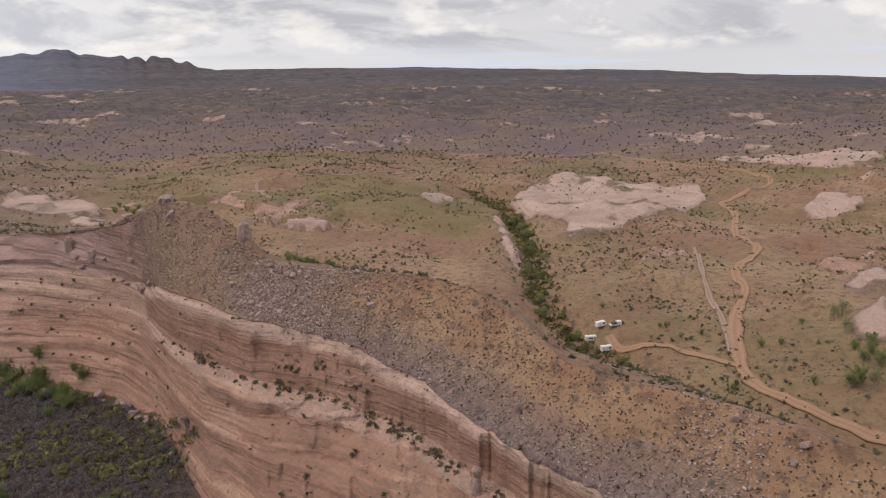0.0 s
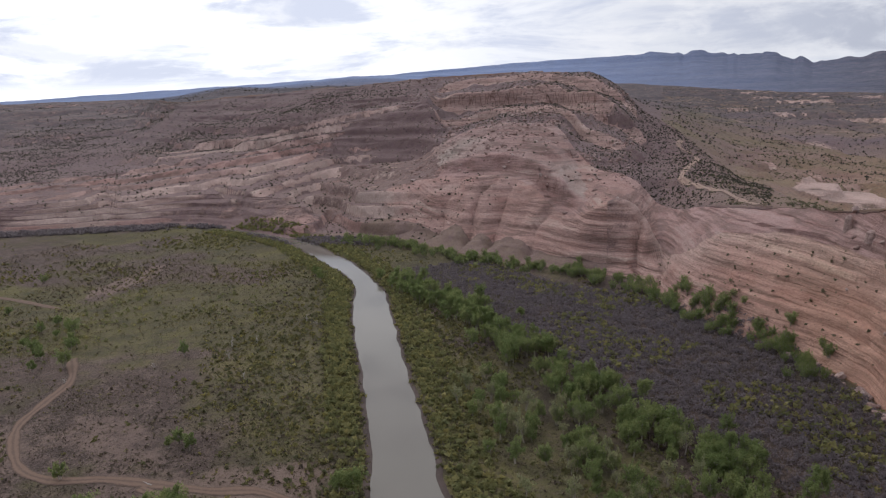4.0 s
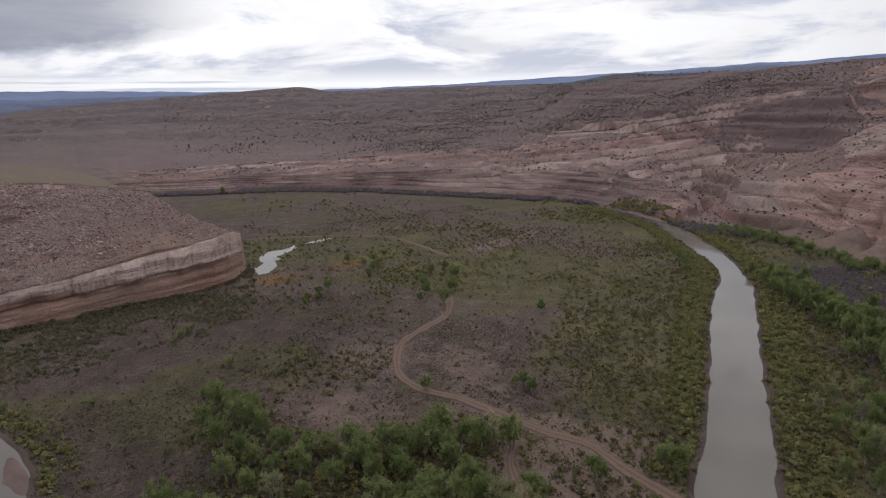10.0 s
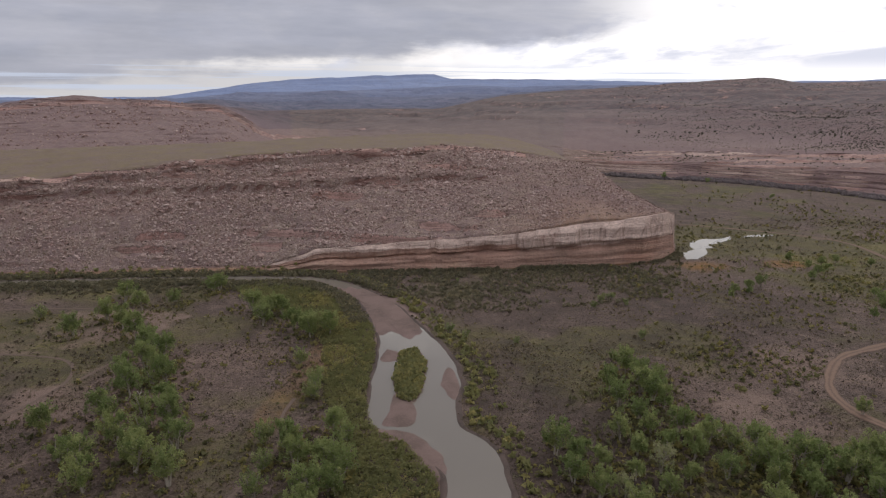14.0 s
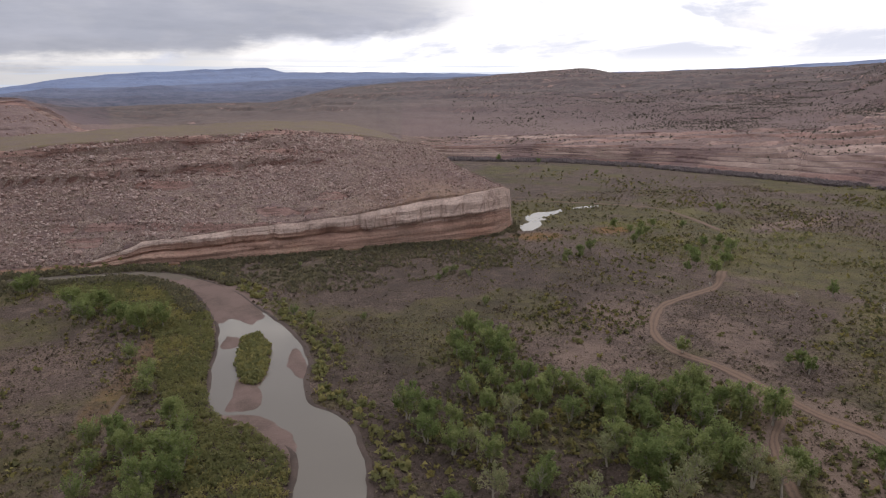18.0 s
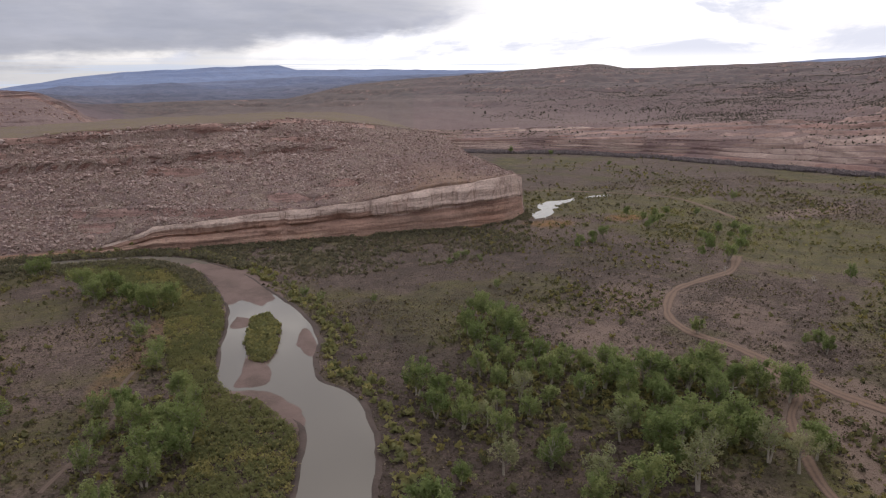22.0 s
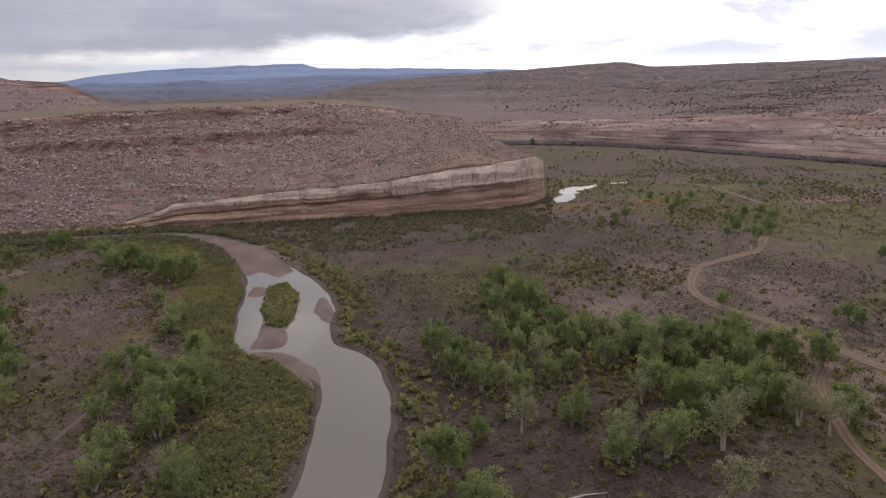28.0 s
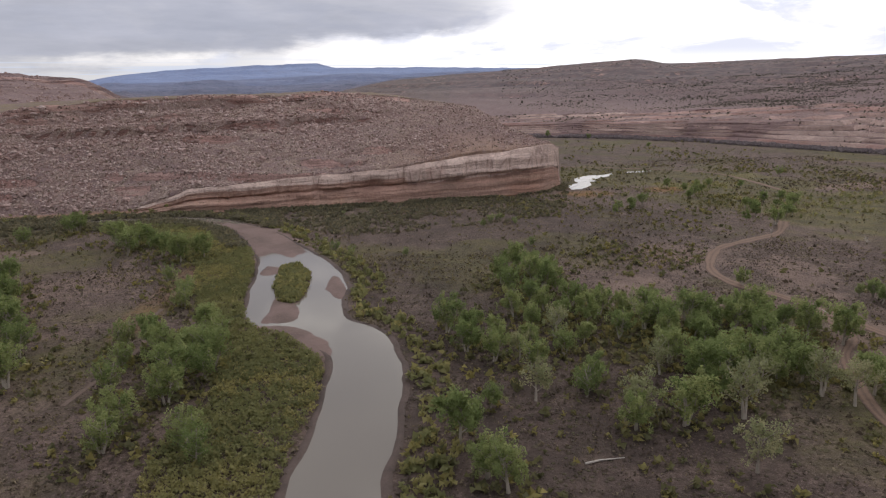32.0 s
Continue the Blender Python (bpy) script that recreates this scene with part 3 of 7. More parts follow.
WALL_FOOT = [(-60, 690, 24), (-40, 680, 25), (-17, 660, 27), (-15, 680, 20), (-11, 760, 3), (2, 700, 0), (12, 680, 0), (16, 666, 0), (23, 663, 0), (29, 637, 0), (38.4, 593, 0), (45, 570, 0), (47, 560, 0), (49.8, 525, 0), (53.6, 472, 0), (58.4, 461, 0), (63, 446, 0), (69.6, 385, 0), (76.6, 358, 0), (82, 343, 0), (85, 302, 0),
             (90, 270, 0), (94, 254, 0), (96, 248, 0), (99.4, 229, 0), (101.8, 201, 0), (103.7, 169, 0), (105.2, 150, 0), (110, 132, 0), (116, 118, 0), (125, 106, 0), (135, 97, 0), (145, 88, 0), (155, 78, 0), (165, 70, 0)]
WALL_TOP = [(-60, 842, 61), (-37, 842, 61), (-35.3, 842, 60), (-34, 842, 51), (-32, 842, 51), (-27, 836, 60), (-20, 832, 53), (-17.3, 832, 51), (-15.6, 832, 36), (-14.5, 832, 22), (-11, 900, 4), (2, 740, 10), (12, 705, 9), (14, 690, 10), (20, 690, 11), (28.5, 660, 14), (35, 645, 17), (45, 610, 19), (51.5, 560, 22), (57, 520, 15), (62.5, 520, 29), (66.6, 500, 35), (72.1, 470, 38), (74.4, 430, 33), (76, 400, 22), (77.6, 385, 24), (79, 378, 30), (81, 384, 34), (83, 385, 27), (84.2, 365, 8), (85.5, 333, 14), (87.5, 322, 25), (89, 318, 30), (94, 300, 33),
            (97, 285, 34), (101.7, 250, 34), (103, 218, 40), (108.7, 182, 38), (115, 170, 34), (121.8, 152, 33), (126.7, 138, 29), (131.8, 125, 27), (139.5, 112, 27), (150, 100, 28), (165, 85, 30)]
CREST = [(-60, 860, 68), (-37, 858, 68), (-35.3, 858, 67), (-34.3, 858, 57), (-32, 858, 57), (-30.4, 858, 62), (-27.6, 855, 67), (-25, 855, 64), (-20, 850, 60), (-17.2, 850, 57), (-15.6, 850, 42), (-14.5, 855, 28), (-11, 1300, 4), (2, 800, 20), (12, 760, 14), (20, 760, 16), (28.5, 740, 21), (35, 740, 26), (42.8, 740, 31), (51.5, 720, 46), (56, 690, 40), (60, 660, 30), (64.5, 640, 36), (66.4, 610, 52), (69, 600, 64), (72, 600, 69), (76, 560, 68), (77.6, 500, 48), (79, 450, 42), (82, 440, 40), (84.2, 425, 22), (86, 385, 29), (89.2, 350, 37), (93.5, 330, 40),
         (97.7, 290, 44), (100.4, 255, 51), (103.6, 228, 65), (106.6, 220, 62), (109.9, 205, 56), (111.4, 192, 50), (117.3, 182, 48), (125, 170, 48), (129.4, 160, 48), (134.7, 146, 42), (136.7, 136, 41), (141.6, 126, 42), (150.7, 119, 43), (157, 111, 45), (165, 100, 46)]
MESA = [(-60, 2000, 30), (-18, 2000, 20), (-14, 2200, 6), (-12, 2400, 2), (0, 2400, 8), (5, 2500, 50), (10.5, 2600, 74), (12, 2600, 78), (15.6, 2600, 88), (21.8, 2600, 112), (25, 2600, 122), (26.4, 2600, 102), (33.6, 2600, 112), (42.4, 2400, 115),
        (44, 1800, 110), (46, 1100, 95), (54.1, 1000, 104), (62.6, 850, 112), (67.6, 820, 115), (72.1, 800, 115), (78.3, 760, 113), (80.9, 720, 98), (82.2, 700, 76), (85, 650, 58), (87.5, 600, 38), (90, 540, 27), (95, 470, 18), (104, 420, 12), (108.5, 405, 10), (111.9, 350, 10)]
MESA += [(117.4, 315, 10), (131.8, 262, 8), (134.7, 232, 6), (140, 214, 6), (150.6, 184, 7), (157, 164, 7.5), (165, 150, 8)]
BENCH = [(-60, 3000, 0), (-20, 3000, 5), (-10, 3000, 35), (0, 3000, 40), (10, 3000, 60), (12, 2900, 70), (42, 2800, 95), (50.5, 2400, 147), (54, 2600, 140), (62, 2200, 110), (80, 1800, 80), (86, 1500, 58), (91, 1050, 32), (95, 900, 22), (101, 800, 15), (113.5, 800, 22), (127, 800, 9), (141, 750, 6), (153, 700, 17), (159, 650, 33), (165, 650, 33)]
PLAIN = [(-60, 3600, 0), (-20, 3600, 15), (-14, 3600, 50), (-10, 3600, 55), (-4, 3600, 68), (0, 3600, 84), (3, 3600, 92), (6, 3600, 82), (9, 3550, 92), (12, 3500, 96), (40, 3400, 110), (54.3, 3600, 177), (60, 3600, 205), (70, 3500, 170), (83, 2900, 120), (88, 2500, 92), (94.5, 2300, 75), (109.5, 2300, 62), (127, 2300, 58), (145, 2300, 36), (159, 2300, 20), (165, 2300, 20)]
FAR = [(-60, 4300, 0), (-22.5, 4300, 5), (-17, 4300, 66), (-13.8, 4300, 103), (-9.4, 4300, 126), (-5.3, 4300, 144), (-0.5, 4300, 157), (0.9, 4300, 129), (5.7, 4300, 132), (10.2, 4300, 128), (20, 4300, 118), (35, 4300, 140), (46, 4300, 182), (53.4, 4200, 205), (61.3, 4300, 233), (67.7, 4300, 262), (76.6, 4300, 294), (83.4, 4300, 305), (89, 4300, 285), (93, 4250, 235)]
FAR += [(95, 4200, 215), (96.4, 4200, 232), (100.6, 4200, 232), (107, 4000, 162), (109, 4000, 130), (114, 4000, 131), (124.6, 4000, 122), (129.6, 4000, 105), (140.6, 4200, 81), (148.7, 4200, 46), (158.3, 4200, 12), (165, 4200, 10)]


def at_azimuth(table, az):
    t = np.array(table, float)
    t = np.vstack([t, t[:1] + (360, 0, 0)])
    a = np.where(az < t[0, 0], az + 360, az)
    return np.interp(a, t[:, 0], t[:, 1]), np.interp(a, t[:, 0], t[:, 2])


for share, table in ((0.55, FOOT), (0.58, CLIFF), (0.61, TALUS), (0.64, RIM), (0.67, BACK)):
    table += [(a, share * at_azimuth(WALL_FOOT, np.array([a]))[0][0], 0) for a in range(24, 166, 6)]

AZ = np.concatenate([np.arange(-46, 168, 0.155), np.arange(168, 314, 2.0)])
LINES = [FOOT, CLIFF, TALUS, RIM, BACK, WALL_FOOT, WALL_TOP, CREST, MESA, BENCH, PLAIN, FAR]
ROWS = [70, 40, 36, 44, 16, 40, 84, 60, 90, 130, 64, 34, 3]
TWIST = [0, 0.2, 1.5, 1.5, 2, 3, 3, 4, 6, 12, 14, 0]      # waver of each line across its run, m
HEAVE = [0, 1.3, 1.2, 0.9, 0.5, 0, 1.2, 1.5, 3, 3, 5, 6]   # and up and down


def break_lines():
    rs, zs = [np.full(len(AZ), 0.02)], [np.zeros(len(AZ))]
    for k, table in enumerate(LINES):
        r, z = at_azimuth(table, AZ)
        x, y = np.sin(np.radians(AZ)) * r, np.cos(np.radians(AZ)) * r
        if 6 <= k < 11:      # no line turns sharper than about a degree
            g = np.exp(-(np.arange(-15, 16) / 6.0) ** 2)
            r, z = (np.convolve(np.pad(v, 15, mode="edge"), g / g.sum(), "valid") for v in (r, z))
        live = np.clip(np.abs(z) / 5, 0, 1)
        r = r + TWIST[k] * fbm(x, y, 30 + r * 0.05, 4, 11 + k) * (live if k not in (5,) else 1)
        z = z + HEAVE[k] * fbm(x, y, 14 + r * 0.03, 4, 41 + k) * live
        if k == 11:   # towers and notches on the eastern skyline
            z = z + np.clip((AZ - 80) / 6, 0, 1) * np.clip((110 - AZ) / 3, 0, 1) * 26 * np.clip(np.abs(fbm(x, y, 130, 3, 57)) * 2.4 - 0.35, -0.3, 1)
        rs.append(np.maximum(r, rs[-1] + 0.6)), zs.append(z)
    rs.append(np.maximum(rs[-1] + 60, 4700)), zs.append(zs[-1] - 60)
    return rs, zs


RIVER_NEAR = [(128, 40), (121, 62.5), (144, 78.5), (175.5, 99), (225.5, 130), (280, 162), (314, 193), (337, 225), (366, 263), (386, 311), (404, 357)]


def near_line(x, y, pts):
    """Distance to a plan line of (x, y) points, and how far along it the nearest place lies (0 to 1)."""
    best, along = np.full(np.shape(x), 1e9), np.zeros(np.shape(x))
    n = len(pts) - 1
    for i in range(n):
        (ax, ay), (bx, by) = pts[i], pts[i + 1]
        dx, dy = bx - ax, by - ay
        t = np.clip(((x - ax) * dx + (y - ay) * dy) / (dx * dx + dy * dy), 0, 1)
        d = np.hypot(x - ax - t * dx, y - ay - t * dy)
        along = np.where(d < best, (i + t) / n, along)
        best = np.minimum(d, best)
    return best, along


def blob(x, y, cx, cy, rx, ry, turn=0.0, seed=3, rough=0.35):
    """A soft patch, 1 inside and 0 outside, with an uneven edge."""
    c, s = math.cos(radians(turn)), math.sin(radians(turn))
    u, v = ((x - cx) * c + (y - cy) * s) / rx, ((y - cy) * c - (x - cx) * s) / ry
    d = np.hypot(u, v) + rough * fbm(x, y, 0.6 * min(rx, ry) + 2, 4, seed)
    return np.clip((1.15 - d) / 0.3, 0, 1)


VALLEY_ROAD = [(30, -171), (58, -174), (83, -177), (97, -183), (110, -196), (129, -225), (143, -255), (158, -273), (175, -320), (195, -344), (213, -363), (250, -425), (277, -452), (280, -481), (285, -532), (322, -555), (380, -562), (523, -594)]
BENCH_ROAD = [(345, -10), (355, -5), (396, 7), (454, 32), (473, 36), (558, 32), (579, 47), (607, 48)]
TRACK = [(440, -180), (486, -189), (503, -205), (508, -269), (526, -357), (533, -474), (523, -594)]
CREEK = [(112, -166), (148, -174), (181, -187), (199, -199), (208, -202), (252, -243), (284, -267), (341, -307), (400, -335), (470, -350)]
PANS = [[(360, -325), (454, -466), (409, -473), (382, -470), (316, -486), (293, -458), (255, -326), (256, -270), (269, -277), (293, -314), (323, -304)],
        [(373, -588), (389, -682), (336, -681), (226, -579), (207, -533), (292, -576)],
        [(228, -485), (210, -493), (181, -446), (171, -398), (217, -448)],
        [(112, -271), (115, -292), (112, -304), (98, -268), (104, -263)],
        [(96, -239), (95, -250), (96, -265), (82, -230), (88, -230)],
        [(191, -73), (320, -141), (224, -111), (161, -83), (172, -75), (180, -71)],
        [(413, -153), (381, -169), (359, -180), (351, -174), (392, -159)],
        [(387, -261), (416, -304), (395, -303), (370, -270)],
        [(355, -302), (293, -262), (234, -218), (228, -208), (276, -243)],
        [(557, -35), (547, -85), (510, -88), (282, -46), (492, -65), (509, -31)]]      # bare slickrock in the side valley
MEADOW = [(477, -163), (485, -218), (491, -259), (436, -308), (365, -306), (314, -272), (307, -232), (348, -220), (364, -190), (395, -168)]


def within(x, y, poly):
    """Distance inside a plan polygon, negative outside."""
    hit = np.zeros(np.shape(x), bool)
    for (ax, ay), (bx, by) in zip(poly, poly[1:] + poly[:1]):
        hit ^= ((ay > y) != (by > y)) & (x < (bx - ax) * (y - ay) / (by - ay + 1e-9) + ax)
    d = near_line(x, y, poly + poly[:1])[0]
    return np.where(hit, d, -d)


def slickrock(x, y):
    """Bare rock of the side valley, 0 to 1, with ragged edges."""
    ragged = 6.0 * fbm(x, y, 26, 5, 159)
    return np.clip(0.5 + np.max([within(x, y, p) for p in PANS], axis=0) / 6 + ragged / 6, 0, 1)


CLEFTS = [(66.5, 0.7), (69.3, 0.4), (71.4, 0.6), (74.9, 1.0), (82.7, 0.3), (84.6, 1.2)]      # azimuth and width of the clefts in the slickrock


def land_height(r, k, t, az, x, y, z):
    """Relief on top of the break lines: ledges on the walls, gullies and hummocks on the slopes."""
    rise = np.clip(np.abs(z) / 4, 0, 1)
    if k in (0, 5):      # river flat
        amp = np.where(z > 1, 1.5, 0.10)
        return amp * fbm(x, y, 12, 4, 61)
    if k == 1:
        return 0.3 * fbm(x, y, 4, 3, 62) * rise
    if k in (2, 3):
        return rise * (1.5 * fbm(x, y, 22, 4, 63) + 0.8 * fbm(x, y, 6, 3, 64))
    if k == 4:
        return rise * 0.8 * fbm(x, y, 18, 4, 65)
    if k in (6, 7):
        # rounded domes parted by narrow clefts, and side gullies through the long wall
        slick = np.clip((az - 60) / 4, 0, 1) * np.clip((87 - az) / 2, 0, 1)
        wob = az + 1.5 * fbm(x, y, 60, 3, 73) + 0.7 * fbm(x, y, 18, 3, 74) - 3.6 * (t - 0.5) * np.clip((80 - az) / 4, 0, 1)
        near = np.full(np.shape(az), 9.0)
        for c, w in CLEFTS:
            near = np.minimum(near, np.abs(wob - c) / w)
        dome = 9.0 * np.sqrt(np.clip(1 - (1 - np.clip(near / 3.2, 0, 1)) ** 2, 0, 1)) - 7.0 + 6.0 * fbm(x + 1.5 * y, y - 0.6 * x, 34, 4, 178)
        dome = dome * np.sin(np.pi * np.clip(t * 0.85 + 0.08, 0, 1)) * (k == 6)
        gully = sum(-d * np.exp(-((az - c - 2.0 * fbm(x, y, 80, 2, 73)) / w) ** 2) for c, w, d in ((57.5, 1.7, 13), (40, 0.8, 5), (50, 0.8, 6)))
        gully = gully * np.sin(np.pi * np.clip((t + (k - 6)) / 2, 0, 1))
        knob = (k == 7) * slick * (2.6 * np.abs(fbm(x, y, 16, 4, 177)) - 0.6) * np.sin(np.pi * np.clip(t, 0, 1)) * np.clip((79 - az) / 2, 0, 1)
        rough = 2.4 * fbm(x, y, 38, 5, 66) * (1 - 0.55 * slick) + 1.3 * fbm(x, y, 10, 4, 67) * (1 - 0.75 * slick)
        return rise * (rough + dome * slick + gully + knob)
    if k == 8:
        deep = 9.0 - 7.4 * np.clip((az - 80) / 8, 0, 1)
        far = np.clip((46 - az) / 6, 0, 1) * np.clip((az + 16) / 6, 0, 1) * np.sin(np.pi * np.clip(t, 0, 1)) * 26 * (0.26 - np.abs(fbm(x, y, 300, 5, 76)))
        return far + rise * deep * np.sin(np.pi * np.clip(t, 0, 1)) * fbm(x, y, 80, 5, 68) + rise * 1.6 * fbm(x, y, 16, 4, 69)
    if k in (9, 10):
        valley = np.clip((az - 78) / 10, 0, 1) * (az < 200)
        rough = np.sin(np.pi * np.clip(t, 0, 1)) ** 0.5 * (3.0 + (7.0 + 16.0 * (k == 10)) * valley) * (0.25 - np.abs(fbm(x, y, 75 if k == 9 else 190, 5, 75)))
        creek = -7.0 * valley * (k == 9) * np.exp(-(near_line(x, y, CREEK)[0] / 11) ** 2)
        near = np.clip((1100 - r) / 500, 0, 1) * np.sin(np.pi * np.clip(t, 0, 1)) ** 0.35 * (k == 9) * np.clip((near_line(x, y, VALLEY_ROAD)[0] - 5) / 25, 0.15, 1)
        hum = valley * near * (3.0 * fbm(x, y, 38, 5, 171) + 7.0 * (0.22 - np.abs(fbm(x, y, 70, 4, 172))))
        rough = rough + hum
        dome = 0.0
        near_ = (az > 88) & (az < 166) & (r < 1000)
        if k == 9 and near_.any():
            dome = np.zeros(np.shape(x))
            dome[near_] = slickrock(x[near_], y[near_]) * (1.5 + 7.0 * np.abs(fbm(x[near_], y[near_], 40, 4, 78)))
        return dome + np.sin(np.pi * np.clip(t, 0, 1)) * (16 - 6 * valley + 22 * np.clip((24 - az) / 8, 0, 1)) * fbm(x, y, 240, 5, 70) + rough + creek
    return np.sin(np.pi * np.clip(t, 0, 1)) * (np.where(az > 90, 34, 24) * (0.3 - np.abs(fbm(x, y, 330, 5, 72))) + 10 * fbm(x, y, 120, 4, 74))


BEDS = {}      # height in the rock's beds, by row
SEAMS, DARK_LEDGE, BENCHES, LEDGE_SHADE, CLIFFS, FACES = [], [], [], [], [], []


def LR0(i, R):
    """How far a row lies beyond the eastern crest."""
    return R[i] - at_azimuth(MESA, AZ)[0]


def build_land():
    rs, zs = break_lines()
    R, Z, SEG, TT = [], [], [], []
    for k, rows in enumerate(ROWS):
        last = k == len(ROWS) - 1
        t = np.linspace(0, 1, rows, endpoint=last)
        if k == 0:
            t = t ** 0.8
        for tt in t:
            r = rs[k] + (rs[k + 1] - rs[k]) * tt
            s = tt
            if k == 8:
                s = tt ** 1.1
            if k == 3:      # two broken ledges below the rim
                s = tt
                for mid, high, seed in ((0.42, 0.22, 131), (0.80, 0.22, 141)):
                    arc = np.radians(AZ) * 380
                    mid = mid + 0.10 * fbm(arc, arc * 0, 90, 5, seed) - 0.012 * np.clip(AZ + 22, -20, 20) * (mid < 0.5)
                    part_ = high * np.clip(0.95 + 2.4 * fbm(arc, arc * 0 + 9, 24, 4, seed + 3), 0.0, 1.25) * np.clip((6 - AZ) / 4, 0, 1)
                    s = s + part_ * (np.clip((tt - mid) / 0.03, 0, 1) - np.clip((tt - mid + 0.20) / 0.42, 0, 1))
                    LEDGE_SHADE.append((len(R), np.clip(part_ / high * 1.6, 0, 1) * np.clip(1.15 - np.abs(tt - mid - 0.012) / 0.013, 0, 1)))
            if k == 6:      # the fin: leaning slab, narrow shelf, upright lip
                f = float(np.interp(tt, [0, 0.30, 0.36, 0.64, 0.86, 0.93, 1], [0, 0.22, 0.36, 0.60, 0.66, 0.95, 1]))
                g = np.clip((AZ - 97) / 6, 0, 1) * (AZ < 200)
                s = tt + (f - tt) * g
            if k == 6:      # brown toe, then a bare slickrock slope that rounds off at the top
                g = np.clip((AZ - 61) / 3, 0, 1) * np.clip((86 - AZ) / 2, 0, 1)
                f = float(np.interp(tt, [0, 0.26, 0.34, 0.60, 0.82, 1], [0, 0.14, 0.24, 0.68, 0.92, 1]))
                s = s + (f - s) * g
            if k == 7:      # dark cliff under a pale knobby bench
                g = np.clip((AZ - 65.5) / 1.5, 0, 1) * np.clip((78 - AZ) / 1.5, 0, 1)
                f = float(np.interp(tt, [0, 0.10, 0.17, 0.42, 0.50, 0.72, 0.80, 1], [0, 0.06, 0.42, 0.52, 0.68, 0.76, 0.93, 1]))
                s = s + (f - s) * g
            if k == 8:      # cliffs of the side canyon; upper cliff of the mesa below its rubble top
                g = np.clip((AZ - 50) / 6, 0, 1) * np.clip((67 - AZ) / 1.5, 0, 1)
                f = float(np.interp(tt, [0, 0.30, 1], [0, 0.62, 1]))
                s = s + (f - s) * g
                g = np.clip((AZ - 66) / 2, 0, 1) * np.clip((84 - AZ) / 2, 0, 1)
                f = np.interp(tt + 0.03 * fbm(AZ, AZ * 0, 2.2, 4, 195), [0, 0.30, 0.33, 0.48, 0.53, 0.72, 0.76, 1], [0, 0.14, 0.27, 0.36, 0.68, 0.74, 0.88, 1])
                s = s + (f - s) * g
            if k == 11:     # cap rock of the far mesa
                s = tt * 0.82 if tt < 0.93 else 0.7626 + 0.2374 * (tt - 0.93) / 0.07
            z = zs[k] + (zs[k + 1] - zs[k]) * s
            R.append(r), Z.append(z), SEG.append(k), TT.append(tt)
    R, Z, SEG, TT = np.array(R), np.array(Z), np.array(SEG), np.array(TT)
    sa, ca = np.sin(np.radians(AZ)), np.cos(np.radians(AZ))
    for i in range(len(R)):
        x, y = R[i] * sa, R[i] * ca
        k, t = SEG[i], TT[i]
        Z[i] = Z[i] + land_height(R[i], k, t, AZ, x, y, Z[i])
        # beds of unequal hardness step the walls
        if k in (1, 6, 7, 8):
            bed = Z[i] + 2.0 * fbm(x, y, 90, 2, 81)
            step = 1.2 * lattice(bed * 0.17, x * 0.006 - y * 0.006, 82) + lattice(bed * 0.55, x * 0.01 + y * 0.008, 83) + 0.6 * lattice(bed * 1.5, x * 0.03, 84)
            amp = {1: 1.1, 6: 2.6, 7: 2.6, 8: 3.0}[k]
            amp = amp * np.clip(Z[i] / 4, 0, 1) * (1.0 - 0.8 * np.clip((AZ - 80) / 8, 0, 1) * (k == 8))
            if k == 1:   # upper bed set back on a ledge, both cut by upright joints
                arc = np.radians(AZ) * 310
                R[i] = R[i] + (1.5 * np.clip((t - 0.44) / 0.06, 0, 1) + 1.0 * np.abs(fbm(arc, arc * 0 + 3, 11, 3, 87)) * (0.4 + 1.6 * (t > 0.47)) - 1.0 * np.exp(-((t - 0.30) / 0.05) ** 2)) * np.clip(zs[2] / 8, 0, 1)
            amp = amp * (1 - 0.55 * np.clip((AZ - 62) / 3, 0, 1) * (k == 6)) * (1 - np.clip((AZ - 97) / 5, 0, 1) * (k == 7))
            R[i] = R[i] + amp * step
            if k == 6:   # the fin breaks into blocks along joints
                arc = np.radians(AZ) * 180
                block = fbm(arc, Z[i] * 1.6, 15, 3, 191)
                R[i] = R[i] + (2.2 * np.abs(fbm(arc, Z[i] * 1.3, 8, 4, 192)) - 0.5) * np.clip((AZ - 86) / 6, 0, 1) * np.clip(Z[i] / 4, 0, 1) * (AZ < 168)
                R[i] = R[i] + 3.2 * np.round(block * 3.5) / 3.5 * np.clip((AZ - 95) / 4, 0, 1) * np.clip(Z[i] / 6, 0, 1) * (AZ < 168)
        if k in (6, 7, 8):   # long ledges along the canyon wall, tilted with its beds, and finer ones on the slickrock
            tall = np.interp(AZ, [10, 20, 28, 35, 43, 51, 58, 66], [10, 14, 20, 26, 32, 46, 60, 74]) / 8.0
            level = (Z[i] + 0.9 * fbm(x, y, 70, 4, 185)) / tall
            frac = level - np.floor(level)
            out = np.clip((AZ - 8) / 6, 0, 1) * np.clip((65 - AZ) / 3, 0, 1) * np.clip(0.95 + 1.5 * fbm(x, y, 60, 3, 186), 0.25, 1) * np.clip(Z[i] / 3, 0, 1)
            if k == 8:
                out = out * np.clip((AZ - 40) / 8, 0, 1) * np.clip((11.5 - level) / 2, 0, 1)
            Z[i] = Z[i] + (np.floor(level) + np.clip((frac - 0.60) / 0.16, 0, 1) - level) * tall * 0.92 * out
            BEDS[i] = 5.0 * level
            hard = np.abs(lattice(np.floor(level) * 1.37 + 0.5, level * 0, 188))
